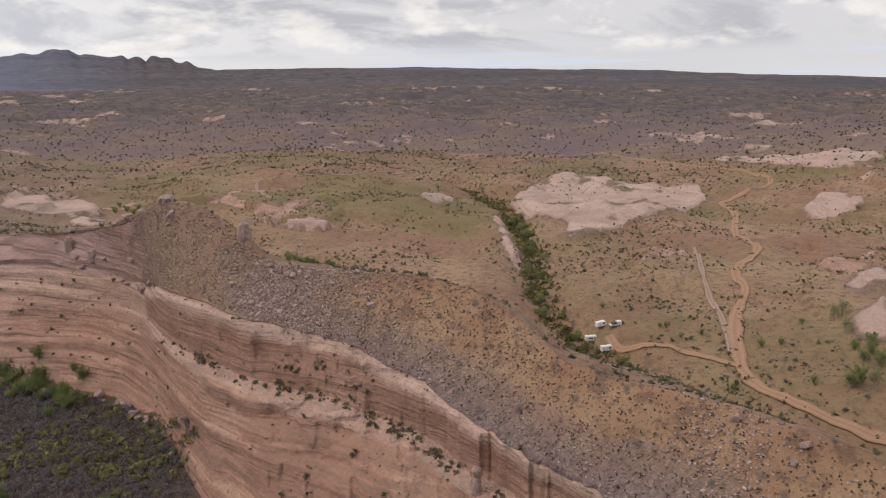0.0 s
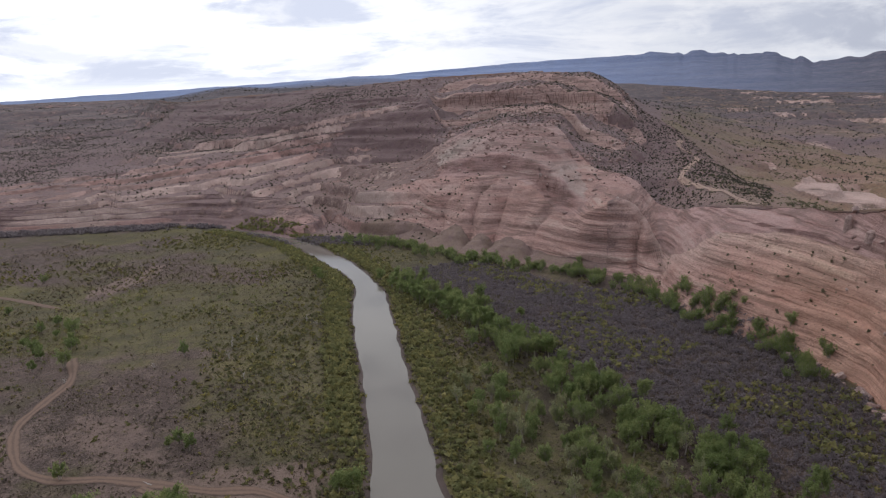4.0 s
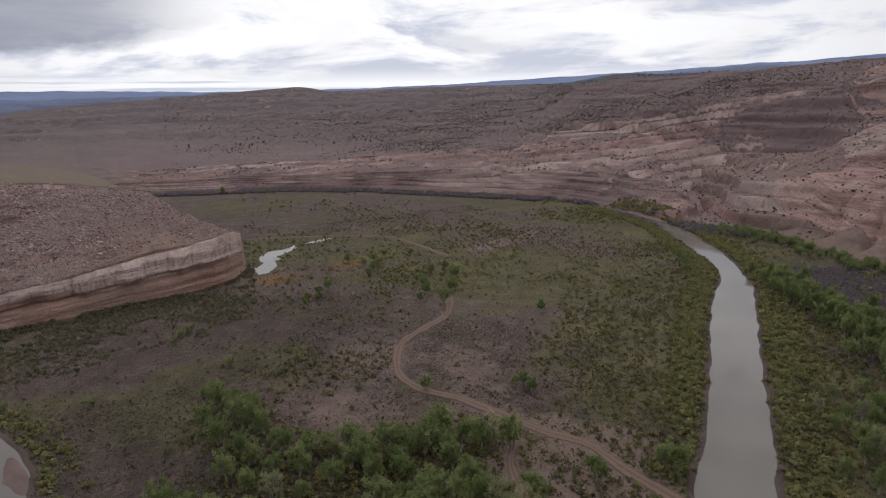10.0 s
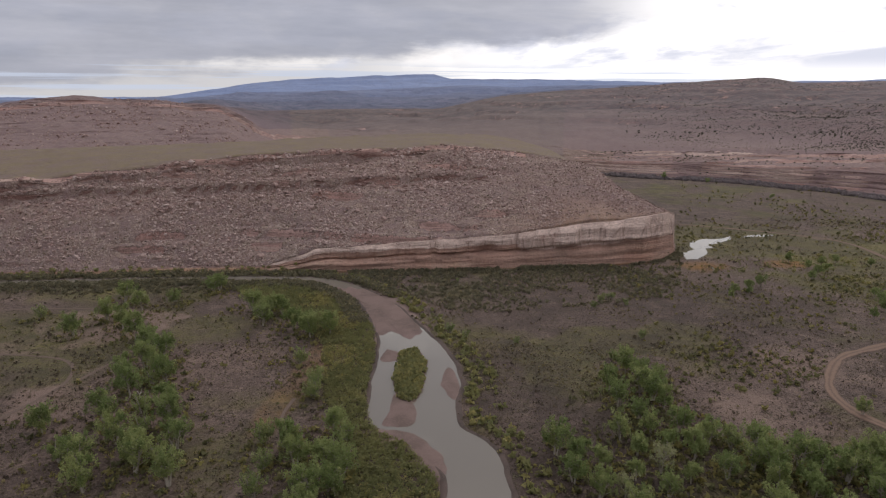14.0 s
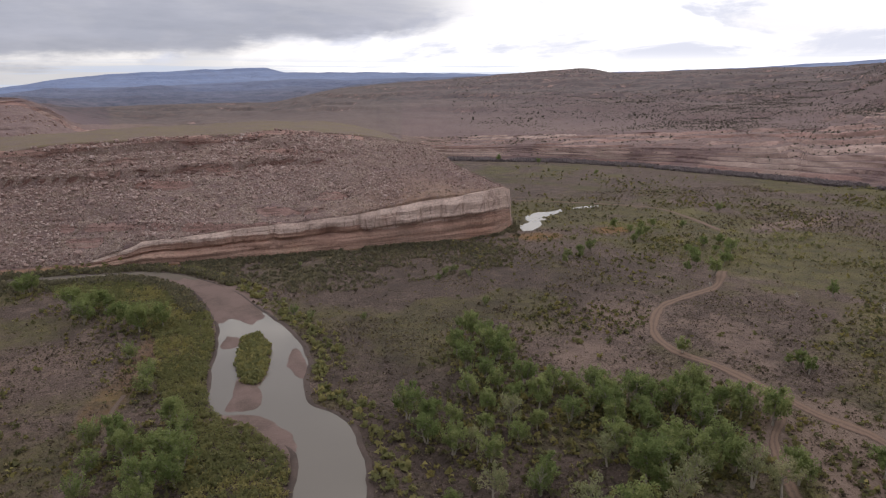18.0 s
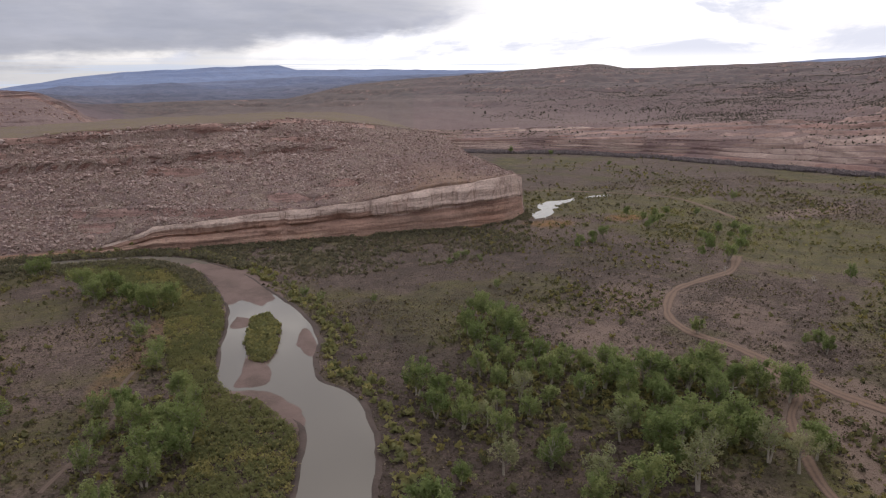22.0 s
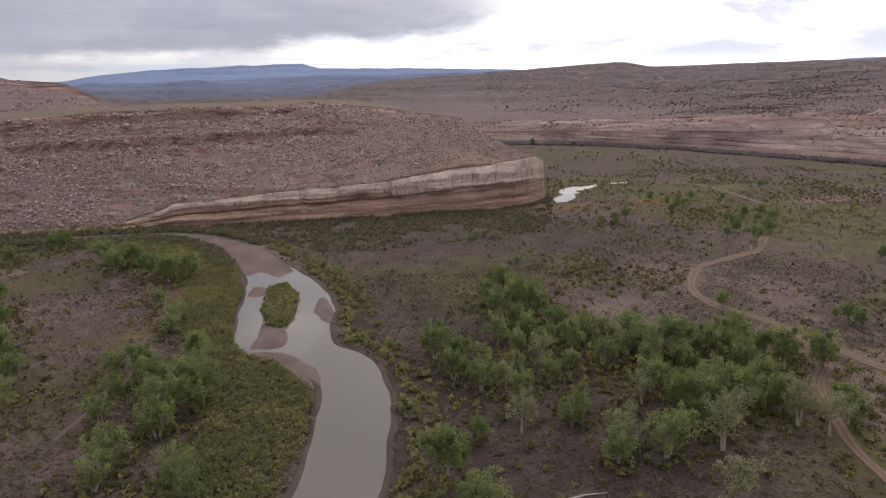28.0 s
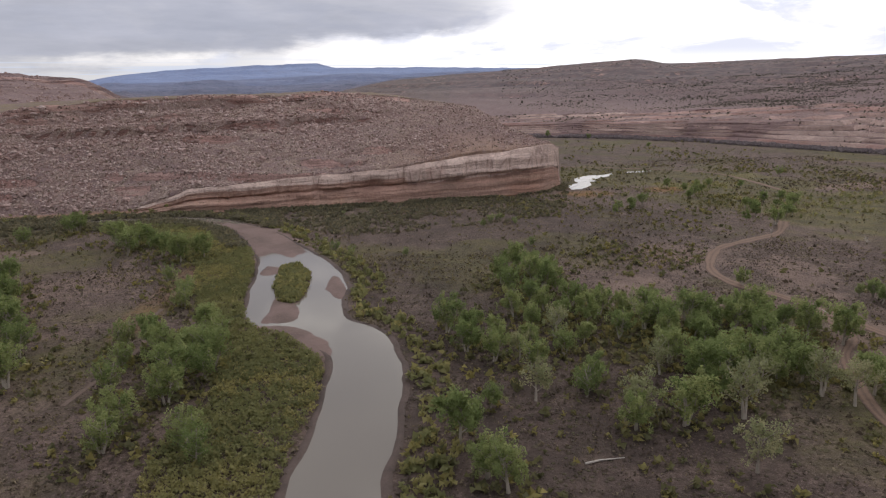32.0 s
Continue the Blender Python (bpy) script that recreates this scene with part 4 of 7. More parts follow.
            FACES.append((i, out * np.clip((frac - 0.54) / 0.05, 0, 1) * np.clip((0.90 - frac) / 0.05, 0, 1), out, hard))
        if k == 6:
            level = (Z[i] + 2.2 * fbm(x, y, 55, 3, 187)) / 4.6
            frac = level - np.floor(level)
            out = np.clip((AZ - 62) / 2, 0, 1) * np.clip((150 - AZ) / 20, 0, 1) * np.clip(0.75 + 1.8 * fbm(x, y, 40, 3, 189), 0.1, 1) * np.clip((Z[i] - 5) / 4, 0, 1)
            Z[i] = Z[i] + (np.floor(level) + np.clip((frac - 0.45) / 0.35, 0, 1) - level) * 4.6 * 0.55 * out
            SEAMS.append((i, out * np.clip(1 - np.abs(frac - 0.48) / 0.07, 0, 1), out * np.clip(1 - np.abs(frac - 0.82) / 0.10, 0, 1)))
        if k == 8:   # broad ledges on the shoulder of the mesa
            tall = 13.0
            level = (Z[i] + 5.0 * fbm(x, y, 110, 4, 181) - 0.02 * x) / tall
            frac = level - np.floor(level)
            out = np.clip((AZ + 14) / 6, 0, 1) * (0.6 + 0.4 * np.clip((AZ - 50) / 8, 0, 1)) * np.clip((88 - AZ) / 4, 0, 1) * (1 - 0.7 * np.clip((AZ - 50) / 4, 0, 1)) * np.clip(0.75 + 1.6 * fbm(x, y, 120, 3, 182), 0.25, 1)
            Z[i] = Z[i] + (np.floor(level) + np.clip((frac - 0.74) / 0.14, 0, 1) - level) * tall * 0.85 * out
            CLIFFS.append((i, out * np.clip((frac - 0.66) / 0.05, 0, 1) * np.clip((0.97 - frac) / 0.05, 0, 1), out * np.clip(1 - frac / 0.45, 0, 1)))
        if k in (9, 10):   # slickrock benches in the eastern valley
            tall = 6.0 if k == 9 else 9.0
            level = (Z[i] + 4.0 * fbm(x, y, 120, 4, 95)) / tall
            frac = level - np.floor(level)
            out = np.clip(fbm(x, y, 150, 4, 96) * 3.0 + 0.35, 0, 1) * np.clip((AZ - 82) / 8, 0, 1) * (AZ < 170) * np.clip(LR0(i, R) / 60, 0, 1) * np.clip((near_line(x, y, VALLEY_ROAD)[0] - 6) / 18, 0, 1)
            Z[i] = Z[i] + (np.floor(level) + np.clip((frac - 0.66) / 0.2, 0, 1) - level) * tall * 0.8 * out
            BENCHES.append((i, out * np.clip((frac - 0.60) / 0.05, 0, 1) * np.clip((0.99 - frac) / 0.05, 0, 1) * np.clip(fbm(x, y, 40, 3, 97) * 3 + 0.5, 0, 1)))
        if k in (2, 3):   # short ledges crop out of the talus
            level = (Z[i] + 2.5 * fbm(x, y, 60, 3, 85)) / 4.6
            frac = level - np.floor(level)
            flat_ = np.floor(level) + np.clip((frac - 0.70) / 0.16, 0, 1)
            out = np.clip(fbm(x, y + Z[i] * 3, 26, 3, 86) * 3.2 - 0.25, 0, 1) * np.clip(Z[i] / 8, 0, 1) * np.clip((11 - AZ) / 5, 0, 1)
            Z[i] = Z[i] + (flat_ - level) * 4.6 * 0.75 * out
            DARK_LEDGE.append(out * np.clip((frac - 0.62) / 0.06, 0, 1) * np.clip((0.92 - frac) / 0.06, 0, 1))
    R = np.maximum.accumulate(R + np.arange(len(R))[:, None] * 1e-4, axis=0)
    # the cliff band: a pale bed in rounded columns hangs over a softer red one
    tall = np.clip(zs[2] / 9, 0, 1) * (AZ < 19.2)
    arc = np.radians(AZ) * 310
    u = arc / 10.5 + 0.8 * fbm(arc, arc * 0, 26, 3, 151)
    w = 2 * (u - np.floor(u)) - 1
    block = np.round(2.5 * fbm(arc, arc * 0 + 7, 9, 3, 154)) * 0.7
    column = np.sqrt(np.clip(1 - w ** 2, 0, 1)) * (0.45 + 0.75 * np.clip((AZ + 2) / 10, 0, 1)) * (0.6 + 0.5 * lattice(np.floor(u) * 1.7, u * 0, 152))
    for i in np.where(SEG == 1)[0]:
        t = TT[i] + 0.05 * fbm(arc, arc * 0 + 5, 40, 3, 153)
        out = 3.4 * column * np.clip((t - 0.50) / 0.05, 0, 1) * np.clip((1.06 - t) / 0.22, 0, 1) + 0.5 * np.clip((t - 0.50) / 0.02, 0, 1) * np.clip((1.02 - t) / 0.2, 0, 1)
        out = out - 0.6 * np.clip(1 - np.abs(t - 0.45) / 0.05, 0, 1) + 0.5 * np.clip(1 - np.abs(t - 0.24) / 0.09, 0, 1)
        out = out + block * np.clip((t - 0.28) / 0.03, 0, 1) * np.clip((1.02 - t) / 0.1, 0, 1) - 2.2 * np.exp(-((AZ - 3.7) / 0.8) ** 2 - ((t - 0.55) / 0.16) ** 2)
        R[i] = R[i] - out * tall * np.clip(TT[i] / 0.1, 0, 1)
    X, Y = R * sa, R * ca
    bed = Z + 2.0 * fbm(X, Y, 90, 2, 81)
    bed[SEG == 1] = (TT[SEG == 1])[:, None] * 18.0
    wall = np.clip((66 - AZ) / 3, 0, 1) * np.clip((AZ - 6) / 4, 0, 1)
    for i, level in BEDS.items():
        bed[i] = bed[i] + (level - bed[i]) * wall
    return R, Z, SEG, TT, X, Y, bed


LR, LZ, LSEG, LT, LX, LY, LBED = build_land()


def height_at(x, y):
    """Height of the land under plan points."""
    az = np.degrees(np.arctan2(x, y))
    az = np.where(az < -46, az + 360, az)
    col = np.clip(np.searchsorted(AZ, az), 1, len(AZ) - 1)
    col = np.where(np.abs(AZ[col - 1] - az) < np.abs(AZ[col] - az), col - 1, col)
    r = np.hypot(x, y)
    out = np.zeros(len(x))
    for c in np.unique(col):
        m = col == c
        out[m] = np.interp(r[m], LR[:, c], LZ[:, c])
    return out


def covers():
    """Masks of the cover, 0 to 1, on every vertex of the sheet."""
    shape = LX.shape
    az = np.broadcast_to(AZ, shape)
    seg = np.broadcast_to(LSEG[:, None], shape)
    t = np.broadcast_to(LT[:, None], shape)
    rock, green, talus, pale, red, scrub, wood, iron_shade, cut = (np.zeros(shape) for _ in range(9))
    flat = (seg == 0) | ((seg <= 5) & (az > 19.3) & (az < 200)) | ((seg == 5) & (az > 12.5) & (az < 200))
    n1 = fbm(LX, LY, 70, 4, 91)
    # promontory
    prom = (az < 19.3) | (az > 300)
    m = prom & (seg == 1)
    rock[m] = np.where(az[m] > -15, 0.98, 0.3)
    arc = np.radians(az[m]) * 310
    split = np.interp(az[m], [-15, 6.3, 6.8, 20], [0.80, 0.70, 0.47, 0.47]) + 0.04 * fbm(arc, arc * 0, 12, 3, 158)
    upper = t[m] > split
    stain = np.clip(fbm(arc, LZ[m] * 0.7, 16, 4, 157) * 3 - 0.3, 0, 1)
    red[m] = np.where(upper, 0.34 + 0.3 * stain, 0.85 + 0.15 * stain)
    pale[m] = np.where(upper, 0.95 - 0.6 * stain * (t[m] < 0.85), 0.16 - 0.1 * stain)
    # seams and the hollow carry recess shade as colour, beside blotchy iron stain
    seam = np.clip(1 - np.abs(t[m] - split + 0.03) / 0.03, 0, 1) + 0.6 * np.clip(1 - np.abs(t[m] - 0.26) / 0.025, 0, 1)
    iron_shade[m] = 0.35 * np.clip(seam, 0, 1) + 0.45 * np.clip(fbm(arc, LZ[m] * 1.5, 20, 4, 159) * 3 - 1.1, 0, 1) + 0.5 * np.exp(-((az[m] - 3.7) / 0.9) ** 2 - ((t[m] - 0.55) / 0.16) ** 2)
    cut[m] = np.where(upper, 0.6, 0.2)
    m = prom & (seg == 2)
    talus[m] = np.clip(1.25 - np.clip((az[m] - 4) / 8, 0, 0.8), 0, 1)
    red[m] = 0.15 + 0.5 * np.clip((az[m] - 2) / 8, 0, 1) * (1 - t[m])
    rock[m] = 0.22
    m = prom & (seg == 3)
    talus[m], rock[m], red[m] = 0.9, np.where(az[m] < 5, 0.34, 0.2), 0.25
    m = prom & (seg == 3) & (t > 0.88) & (az < 7)
    rock[m], talus[m] = 0.9, 0.0
    led = np.array(DARK_LEDGE)
    i = np.where((LSEG == 2) | (LSEG == 3))[0]
    rock[i] = np.maximum(rock[i], 0.95 * led * (az[i] < 12))
    # dark line under the rim ledges: mostly their undercut shade, painted
    for row, v in LEDGE_SHADE:
        iron_shade[row] = np.maximum(iron_shade[row], v * 0.95)
    m = (prom & (seg == 4)) | ((seg == 5) & (az < 12.5))
    scrub[m], green[m] = 0.6, 0.75
    m = (az < 14) & (az > -12) & (seg >= 6) & (seg <= 8)
    scrub[m], green[m], talus[m], rock[m] = 0.9, 0.30, 0.15, 0.16
    m = (az < -9) & (seg >= 6) & (seg <= 7)
    talus[m], rock[m], red[m], scrub[m] = 0.4, 0.10, 0.12, 0.35
    m = (az < -9) & (seg == 7) & (t < 0.5)
    rock[m], iron_shade[m] = 0.55, 0.10
    # far canyon wall and the tilted mesa
    w = (az > 10) & (az < 84)
    m = w & (seg == 6)
    rock[m] = (0.50 + 0.30 * np.clip((az[m] - 50) / 12, 0, 1)) * np.clip(0.35 + (LZ[m] - 3) / 5, 0.3, 1)
    red[m], scrub[m] = 0.2, 0.5
    apron = w & (seg == 6) & (az > 55) & (az < 82) & (t < 0.22 + 0.25 * n1 + 0.25 * np.exp(-((az - 66) / 6) ** 2))
    m = w & (seg == 7)
    rock[m] = 0.50 + 0.20 * np.clip((az[m] - 60) / 10, 0, 1)
    scrub[m], red[m] = 0.6, 0.2
    m = w & (seg == 8)
    rock[m] = 0.14
    scrub[m], red[m], green[m] = 0.8, 0.15, 0.03
    for row, face, out, hard in FACES:
        m = (az[row] > 8) & (az[row] < 66)
        rock[row] = np.where(m, np.maximum(rock[row] * (1 - 0.7 * out), 0.98 * face), rock[row])
        pale[row] = np.where(m, np.clip(1.1 * hard - 0.15, 0, 0.8) * face, pale[row])
        talus[row] = np.where(m, 0.35 * out * (1 - face), talus[row])
        iron_shade[row] = np.where(m, np.where(hard < 0.25, 0.12 * face, 0), iron_shade[row])
    rock[apron], talus[apron], pale[apron], green[apron], red[apron] = 0.05, 0.15, 0.0, 0.35, 0.25
    for row, face, foot in CLIFFS:
        rock[row] = np.maximum(rock[row], 0.75 * face)
        iron_shade[row] = np.maximum(iron_shade[row], 0.35 * face * np.clip(0.4 + 2 * n1[row], 0, 1))
        pale[row] = np.maximum(pale[row], 0.1 * face)
        talus[row] = np.maximum(talus[row], 0.8 * foot)
    cut[seg == 8] = 0.6
    azj, azk = az + 5.0 * fbm(LX, LY, 70, 4, 197), az + 1.6 * fbm(LX, LY, 30, 4, 198)
    # domes, the dark cliff and pale bench over them, and the mesa's upper cliff
    s6 = np.clip((az - 61) / 3, 0, 1) * (az < 86) * (seg == 6)
    bare = np.clip((t - 0.27 - 0.10 * n1) / 0.05, 0, 1)
    rock[:] = rock + (0.06 + 0.94 * bare - rock) * s6
    green[:] = np.where(s6 > 0.5, 0.30 * (1 - bare), green)
    red[:] = np.where(s6 > 0.5, 0.22 + 0.5 * np.clip(fbm(LX, LY, 90, 3, 193) * 2, 0, 1) * bare, red)
    talus[:] = np.where(s6 > 0.5, 0.1, talus)
    # contact shade painted dark at each riser's foot, its brow painted pale
    for row, seam, brow in SEAMS:
        iron_shade[row] = np.maximum(iron_shade[row], 0.20 * seam)
        pale[row] = np.maximum(pale[row], 0.30 * brow)
    m = (seg == 7) & (azk > 66) & (azk < 78)
    rock[m], iron_shade[m], pale[m], talus[m], scrub[m], red[m], cut[m] = np.where(t[m] < 0.40, 0.95, 0.66), np.where((t[m] > 0.08) & (t[m] < 0.16), 0.22, 0.0), np.clip((t[m] - 0.16) / 0.1, 0, 1) * np.clip(0.55 + 1.6 * n1[m], 0.1, 0.8), 0.3, 0.9, 0.0, 0.5
    m = (seg == 7) & (azk >= 78) & (az < 86)
    rock[m], talus[m], red[m], scrub[m] = 0.62, 0.1, 0.2, 0.3
    m = (seg == 7) & (azj > 55) & (azk <= 66)
    rock[m], red[m], scrub[m], green[m] = 0.40, 0.25, 0.7, 0.08
    m = (seg == 8) & (azk >= 66) & (azj < 82) & (az < 90)
    lev = ((t > 0.29) & (t < 0.35)) | ((t > 0.47) & (t < 0.57)) | ((t > 0.71) & (t < 0.79))
    rock[m], red[m], talus[m], pale[m], cut[m] = np.where(lev[m], 0.95, np.where(t[m] < 0.3, 0.42, 0.12)), np.where(lev[m], 0.15, 0.05), np.where(lev[m], 0.0, 0.3), np.where(lev[m], 0.2, 0.0), 1.0
    # slickrock and the sandstone fin
    f = (az >= 84) & (az < 170)
    g = np.clip((az - 80) / 5, 0, 1)
    m = (az >= 80) & (az < 170) & (seg == 6)
    rock[m] = 0.5 + 0.5 * g[m]
    pale[m] = np.clip((t[m] - 0.6) * 1.0, 0, 0.4)
    red[m] = 0.25 + 0.70 * np.clip((az[m] - 84) / 12, 0, 1)
    lip = m & (az > 102) & (t > 0.84)
    pale[lip] = np.where(t[lip] > 0.925, 0.45, 0.0)
    iron_shade[lip] = np.where(t[lip] > 0.925, 0.0, 0.30)
    deck = m & (az > 102) & (t > 0.64) & (t <= 0.84)
    pale[deck], talus[deck] = 0.30, 0.5
    low = m & (az > 102) & (t > 0.29) & (t < 0.37)
    iron_shade[low] = 0.25
    m = f & (seg == 7)
    far_fin = np.clip((az - 100) / 4, 0, 1)
    rock[m] = (0.85 * (1 - far_fin) + 0.10 * far_fin)[m]
    up = t + 0.22 * n1
    talus[m] = (far_fin * np.clip((0.62 - up) / 0.5 + 0.25 * np.clip((112 - az) / 6, 0, 1), 0.05, 0.55))[m]
    red[m] = (far_fin * np.clip(0.75 + (up - 0.42) * 1.6 * np.clip((az - 108) / 12, 0, 1) + 0.5 * np.clip((az - 120) / 14, 0, 1) * (up > 0.4), 0, 1))[m]
    scrub[m] = 0.7
    # valley in the east
    m = (seg == 8) & (azj >= 82) & (az > 78) & (az < 170)
    scrub[m], red[m], green[m] = 0.8, 0.12 + 0.63 * np.clip((az[m] - 84) / 25, 0, 1), np.clip(0.08 + (0.27 + 0.6 * n1[m]) * np.clip((az[m] - 84) / 16, 0, 1), 0, 1)
    m = f & (seg == 9)
    meadow, slick = np.zeros(shape), np.zeros(shape)
    m = m & (LR < 1100)
    meadow[m] = np.clip(0.5 + within(LX[m], LY[m], MEADOW) / 30 + 0.4 * n1[m], 0, 1)
    slick[m] = slickrock(LX[m], LY[m])
    m = f & (seg == 9)
    green[m] = np.clip(0.40 + 1.1 * n1[m] + 0.85 * meadow[m], 0, 1)
    rock[m] = 0.21 + 0.10 * n1[m] + 0.55 * np.clip(slick[m] - 1.6 * np.clip(fbm(LX[m], LY[m], 22, 4, 199) - 0.10, 0, 1), 0, 1)
    pocket = np.clip(slick - 1.2 * np.clip(fbm(LX, LY, 22, 4, 199) - 0.12, 0, 1), 0, 1)
    pale[m], red[m], scrub[m] = 0.22 + 0.25 * pocket[m], 0.15 + 0.75 * np.clip((az[m] - 84) / 20, 0, 1), 0.9
    red[m] = red[m] * (1 - 0.55 * slick[m])
    m = f & (seg == 10)
    green[m], red[m], scrub[m], rock[m], pale[m] = np.clip(0.10 + 0.5 * n1[m], 0, 1), 0.30 + 0.5 * n1[m], 1.0, 0.30 + 0.12 * n1[m], 0.35
    m = (seg >= 9) & ~f
    scrub[m], green[m], red[m], rock[m] = 1.0, 0.12, 0.1, 0.32
    # haze hue of the far mesas: blue in the west to mauve in the east
    far_haze_hue = np.clip((az - 74) / 30, 0, 1)
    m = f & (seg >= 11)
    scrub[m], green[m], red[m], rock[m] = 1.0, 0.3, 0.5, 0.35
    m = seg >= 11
    red[m] = far_haze_hue[m]
    # basin turns bluer with distance, as haze would make it
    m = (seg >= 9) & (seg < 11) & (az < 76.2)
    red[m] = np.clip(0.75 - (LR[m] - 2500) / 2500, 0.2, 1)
    for i, v in BENCHES:
        rock[i] = np.maximum(rock[i], 0.6 * v)
    # haze tint and far scrub thicken with distance
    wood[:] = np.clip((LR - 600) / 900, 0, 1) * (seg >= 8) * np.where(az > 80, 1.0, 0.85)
    # river flat: grass, bare sand, dark ground, rust-coloured sedge
    x, y = LX, LY
    n2, n3 = fbm(x, y, 60, 4, 93), fbm(x, y, 26, 4, 94)
    river, _ = near_line(x, y, RIVER_NEAR)
    fg = 0.22 + 0.6 * n2 + 0.55 * n3 + 0.7 * blob(x, y, 35, 190, 14, 8, 20, 29) + 0.5 * blob(x, y, 60, 205, 30, 14, 10, 30) + 0.02 * np.clip((x + y - 320) / 120, 0, 1) + 0.25 * fbm(x, y, 110, 3, 98) + 0.8 * np.clip(1 - river / 70, 0, 1) + 0.5 * blob(x, y, 170, 330, 70, 60, 0, 8) + 0.5 * blob(x, y, 215, 235, 55, 45, 30, 9) + 0.6 * blob(x, y, 64, 120, 16, 9, 30, 25) + 0.6 * blob(x, y, 92, 78, 20, 12, 60, 26) + 0.4 * blob(x, y, 40, 175, 16, 14, 0, 27) + 0.10 * np.clip((x - 150) / 60, 0, 1)
    fp = 0.17 - 0.45 * n3 + 0.42 * blob(x, y, 106, 162, 45, 30, 50, 10) + 0.62 * blob(x, y, 112, 92, 22, 30, 0, 11) + 0.9 * blob(x, y, 262, 298, 34, 9, 15, 12) + 0.3 * blob(x, y, -75, 165, 40, 30, 0, 13) + 0.5 * blob(x, y, -120, 210, 30, 20, 30, 14)
    fp = fp * np.clip(river / 30, 0.2, 1)
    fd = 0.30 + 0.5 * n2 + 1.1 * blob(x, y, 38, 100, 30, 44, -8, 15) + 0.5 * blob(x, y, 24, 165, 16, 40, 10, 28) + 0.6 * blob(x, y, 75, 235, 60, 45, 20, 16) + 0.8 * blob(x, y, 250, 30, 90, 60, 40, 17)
    fo = 0.9 * np.maximum(blob(x, y, 160, 305, 10, 7, 0, 18), blob(x, y, 118, 300, 12, 8, 0, 19)) + 0.35 * blob(x, y, -38, 185, 5, 45, -8, 20)
    green[flat], pale[flat], talus[flat], red[flat] = (np.clip(v, 0, 1)[flat] for v in (fg, fp, fd, fo))
    return dict(rock=rock, green=green, talus=talus, pale=pale, red=red, scrub=scrub, wood=wood, iron_shade=iron_shade, cut=cut, bed=LBED), flat


COVER, IS_FLAT = covers()


def sheet(name, rows, cols, material, label, category, closed=False):
    """One piece of the land, cut from the sheet by rows and columns, edges shared with its neighbours."""
    X, Y, Z = LX[rows][:, cols], LY[rows][:, cols], LZ[rows][:, cols]
    nr, nc = X.shape
    me = bpy.data.meshes.new(name)
    co = np.stack([X, Y, Z], -1).reshape(-1, 3).astype(np.float32)
    i = np.arange(nr * nc).reshape(nr, nc)
    if closed:
        i = np.hstack([i, i[:, :1]])
    q = np.stack([i[:-1, :-1], i[1:, :-1], i[1:, 1:], i[:-1, 1:]], -1).reshape(-1, 4)
    me.vertices.add(len(co)), me.vertices.foreach_set("co", co.ravel())
    me.loops.add(q.size), me.loops.foreach_set("vertex_index", q.ravel().astype(np.int32))
    me.polygons.add(len(q)), me.polygons.foreach_set("loop_start", (np.arange(len(q)) * 4).astype(np.int32))
    me.polygons.foreach_set("use_smooth", np.ones(len(q), bool))
    for key, val in COVER.items():
        at = me.attributes.new(key, "FLOAT", "POINT")
        at.data.foreach_set("value", val[rows][:, cols].ravel().astype(np.float32))
    me.update(calc_edges=True), me.validate()
    for mt in (material if isinstance(material, (list, tuple)) else [material]):
        me.materials.append(mt)
    if isinstance(material, (list, tuple)):
        fl = IS_FLAT[rows][:, cols]
        if closed:
            fl = np.hstack([fl, fl[:, :1]])
        me.polygons.foreach_set("material_index", np.where(fl[:-1, :-1], 0, 1).ravel().astype(np.int32))
    return tagged(new(name, me), label, category, "", "structure")


def seg_rows(a, b):
    """Rows of the sheet from break line a up to and with the first of break line b."""
    i = np.where((LSEG >= a) & (LSEG < b))[0]
    return slice(i[0], min(i[-1] + 2, len(LSEG)))


ALL = slice(0, len(AZ))
NOSE = np.searchsorted(AZ, 12.4)
TIP = np.searchsorted(AZ, 19.4)
HALF = np.searchsorted(AZ, 84.0)
BASIN = np.searchsorted(AZ, 76.0)
EAST = np.searchsorted(AZ, 82.0)
BEHIND = np.searchsorted(AZ, 168.0)
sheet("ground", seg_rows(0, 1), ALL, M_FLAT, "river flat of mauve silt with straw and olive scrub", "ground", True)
sheet("cliff_promontory", seg_rows(1, 5), slice(0, TIP + 1), [M_FLAT, M_LAND], "red sandstone promontory with boulder-strewn talus above a pale cliff band", "cliff")
sheet("ground_behind_promontory", seg_rows(5, 6), slice(0, NOSE + 1), [M_FLAT, M_LAND], "dry valley floor behind the sandstone promontory", "ground")
sheet("ground_river_meadow", seg_rows(1, 5), slice(TIP, BEHIND + 1), M_FLAT, "wide flat of dry grass and scrub inside the river bend", "ground")
sheet("ground_far_meadow", seg_rows(5, 6), slice(NOSE, BEHIND + 1), M_FLAT, "far flat of dry grass along the foot of the canyon wall", "ground")
sheet("cliff_canyon_wall", seg_rows(6, 8), slice(0, HALF + 1), M_LAND, "layered red sandstone canyon wall rising from the river flat", "cliff")
sheet("cliff_fin", seg_rows(6, 8), slice(HALF, BEHIND + 1), M_LAND, "curved banded sandstone fin with a rubble-covered crest", "cliff")
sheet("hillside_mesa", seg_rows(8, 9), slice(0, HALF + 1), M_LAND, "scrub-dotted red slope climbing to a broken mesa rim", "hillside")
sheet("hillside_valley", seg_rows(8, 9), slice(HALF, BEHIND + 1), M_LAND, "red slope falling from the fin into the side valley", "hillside")
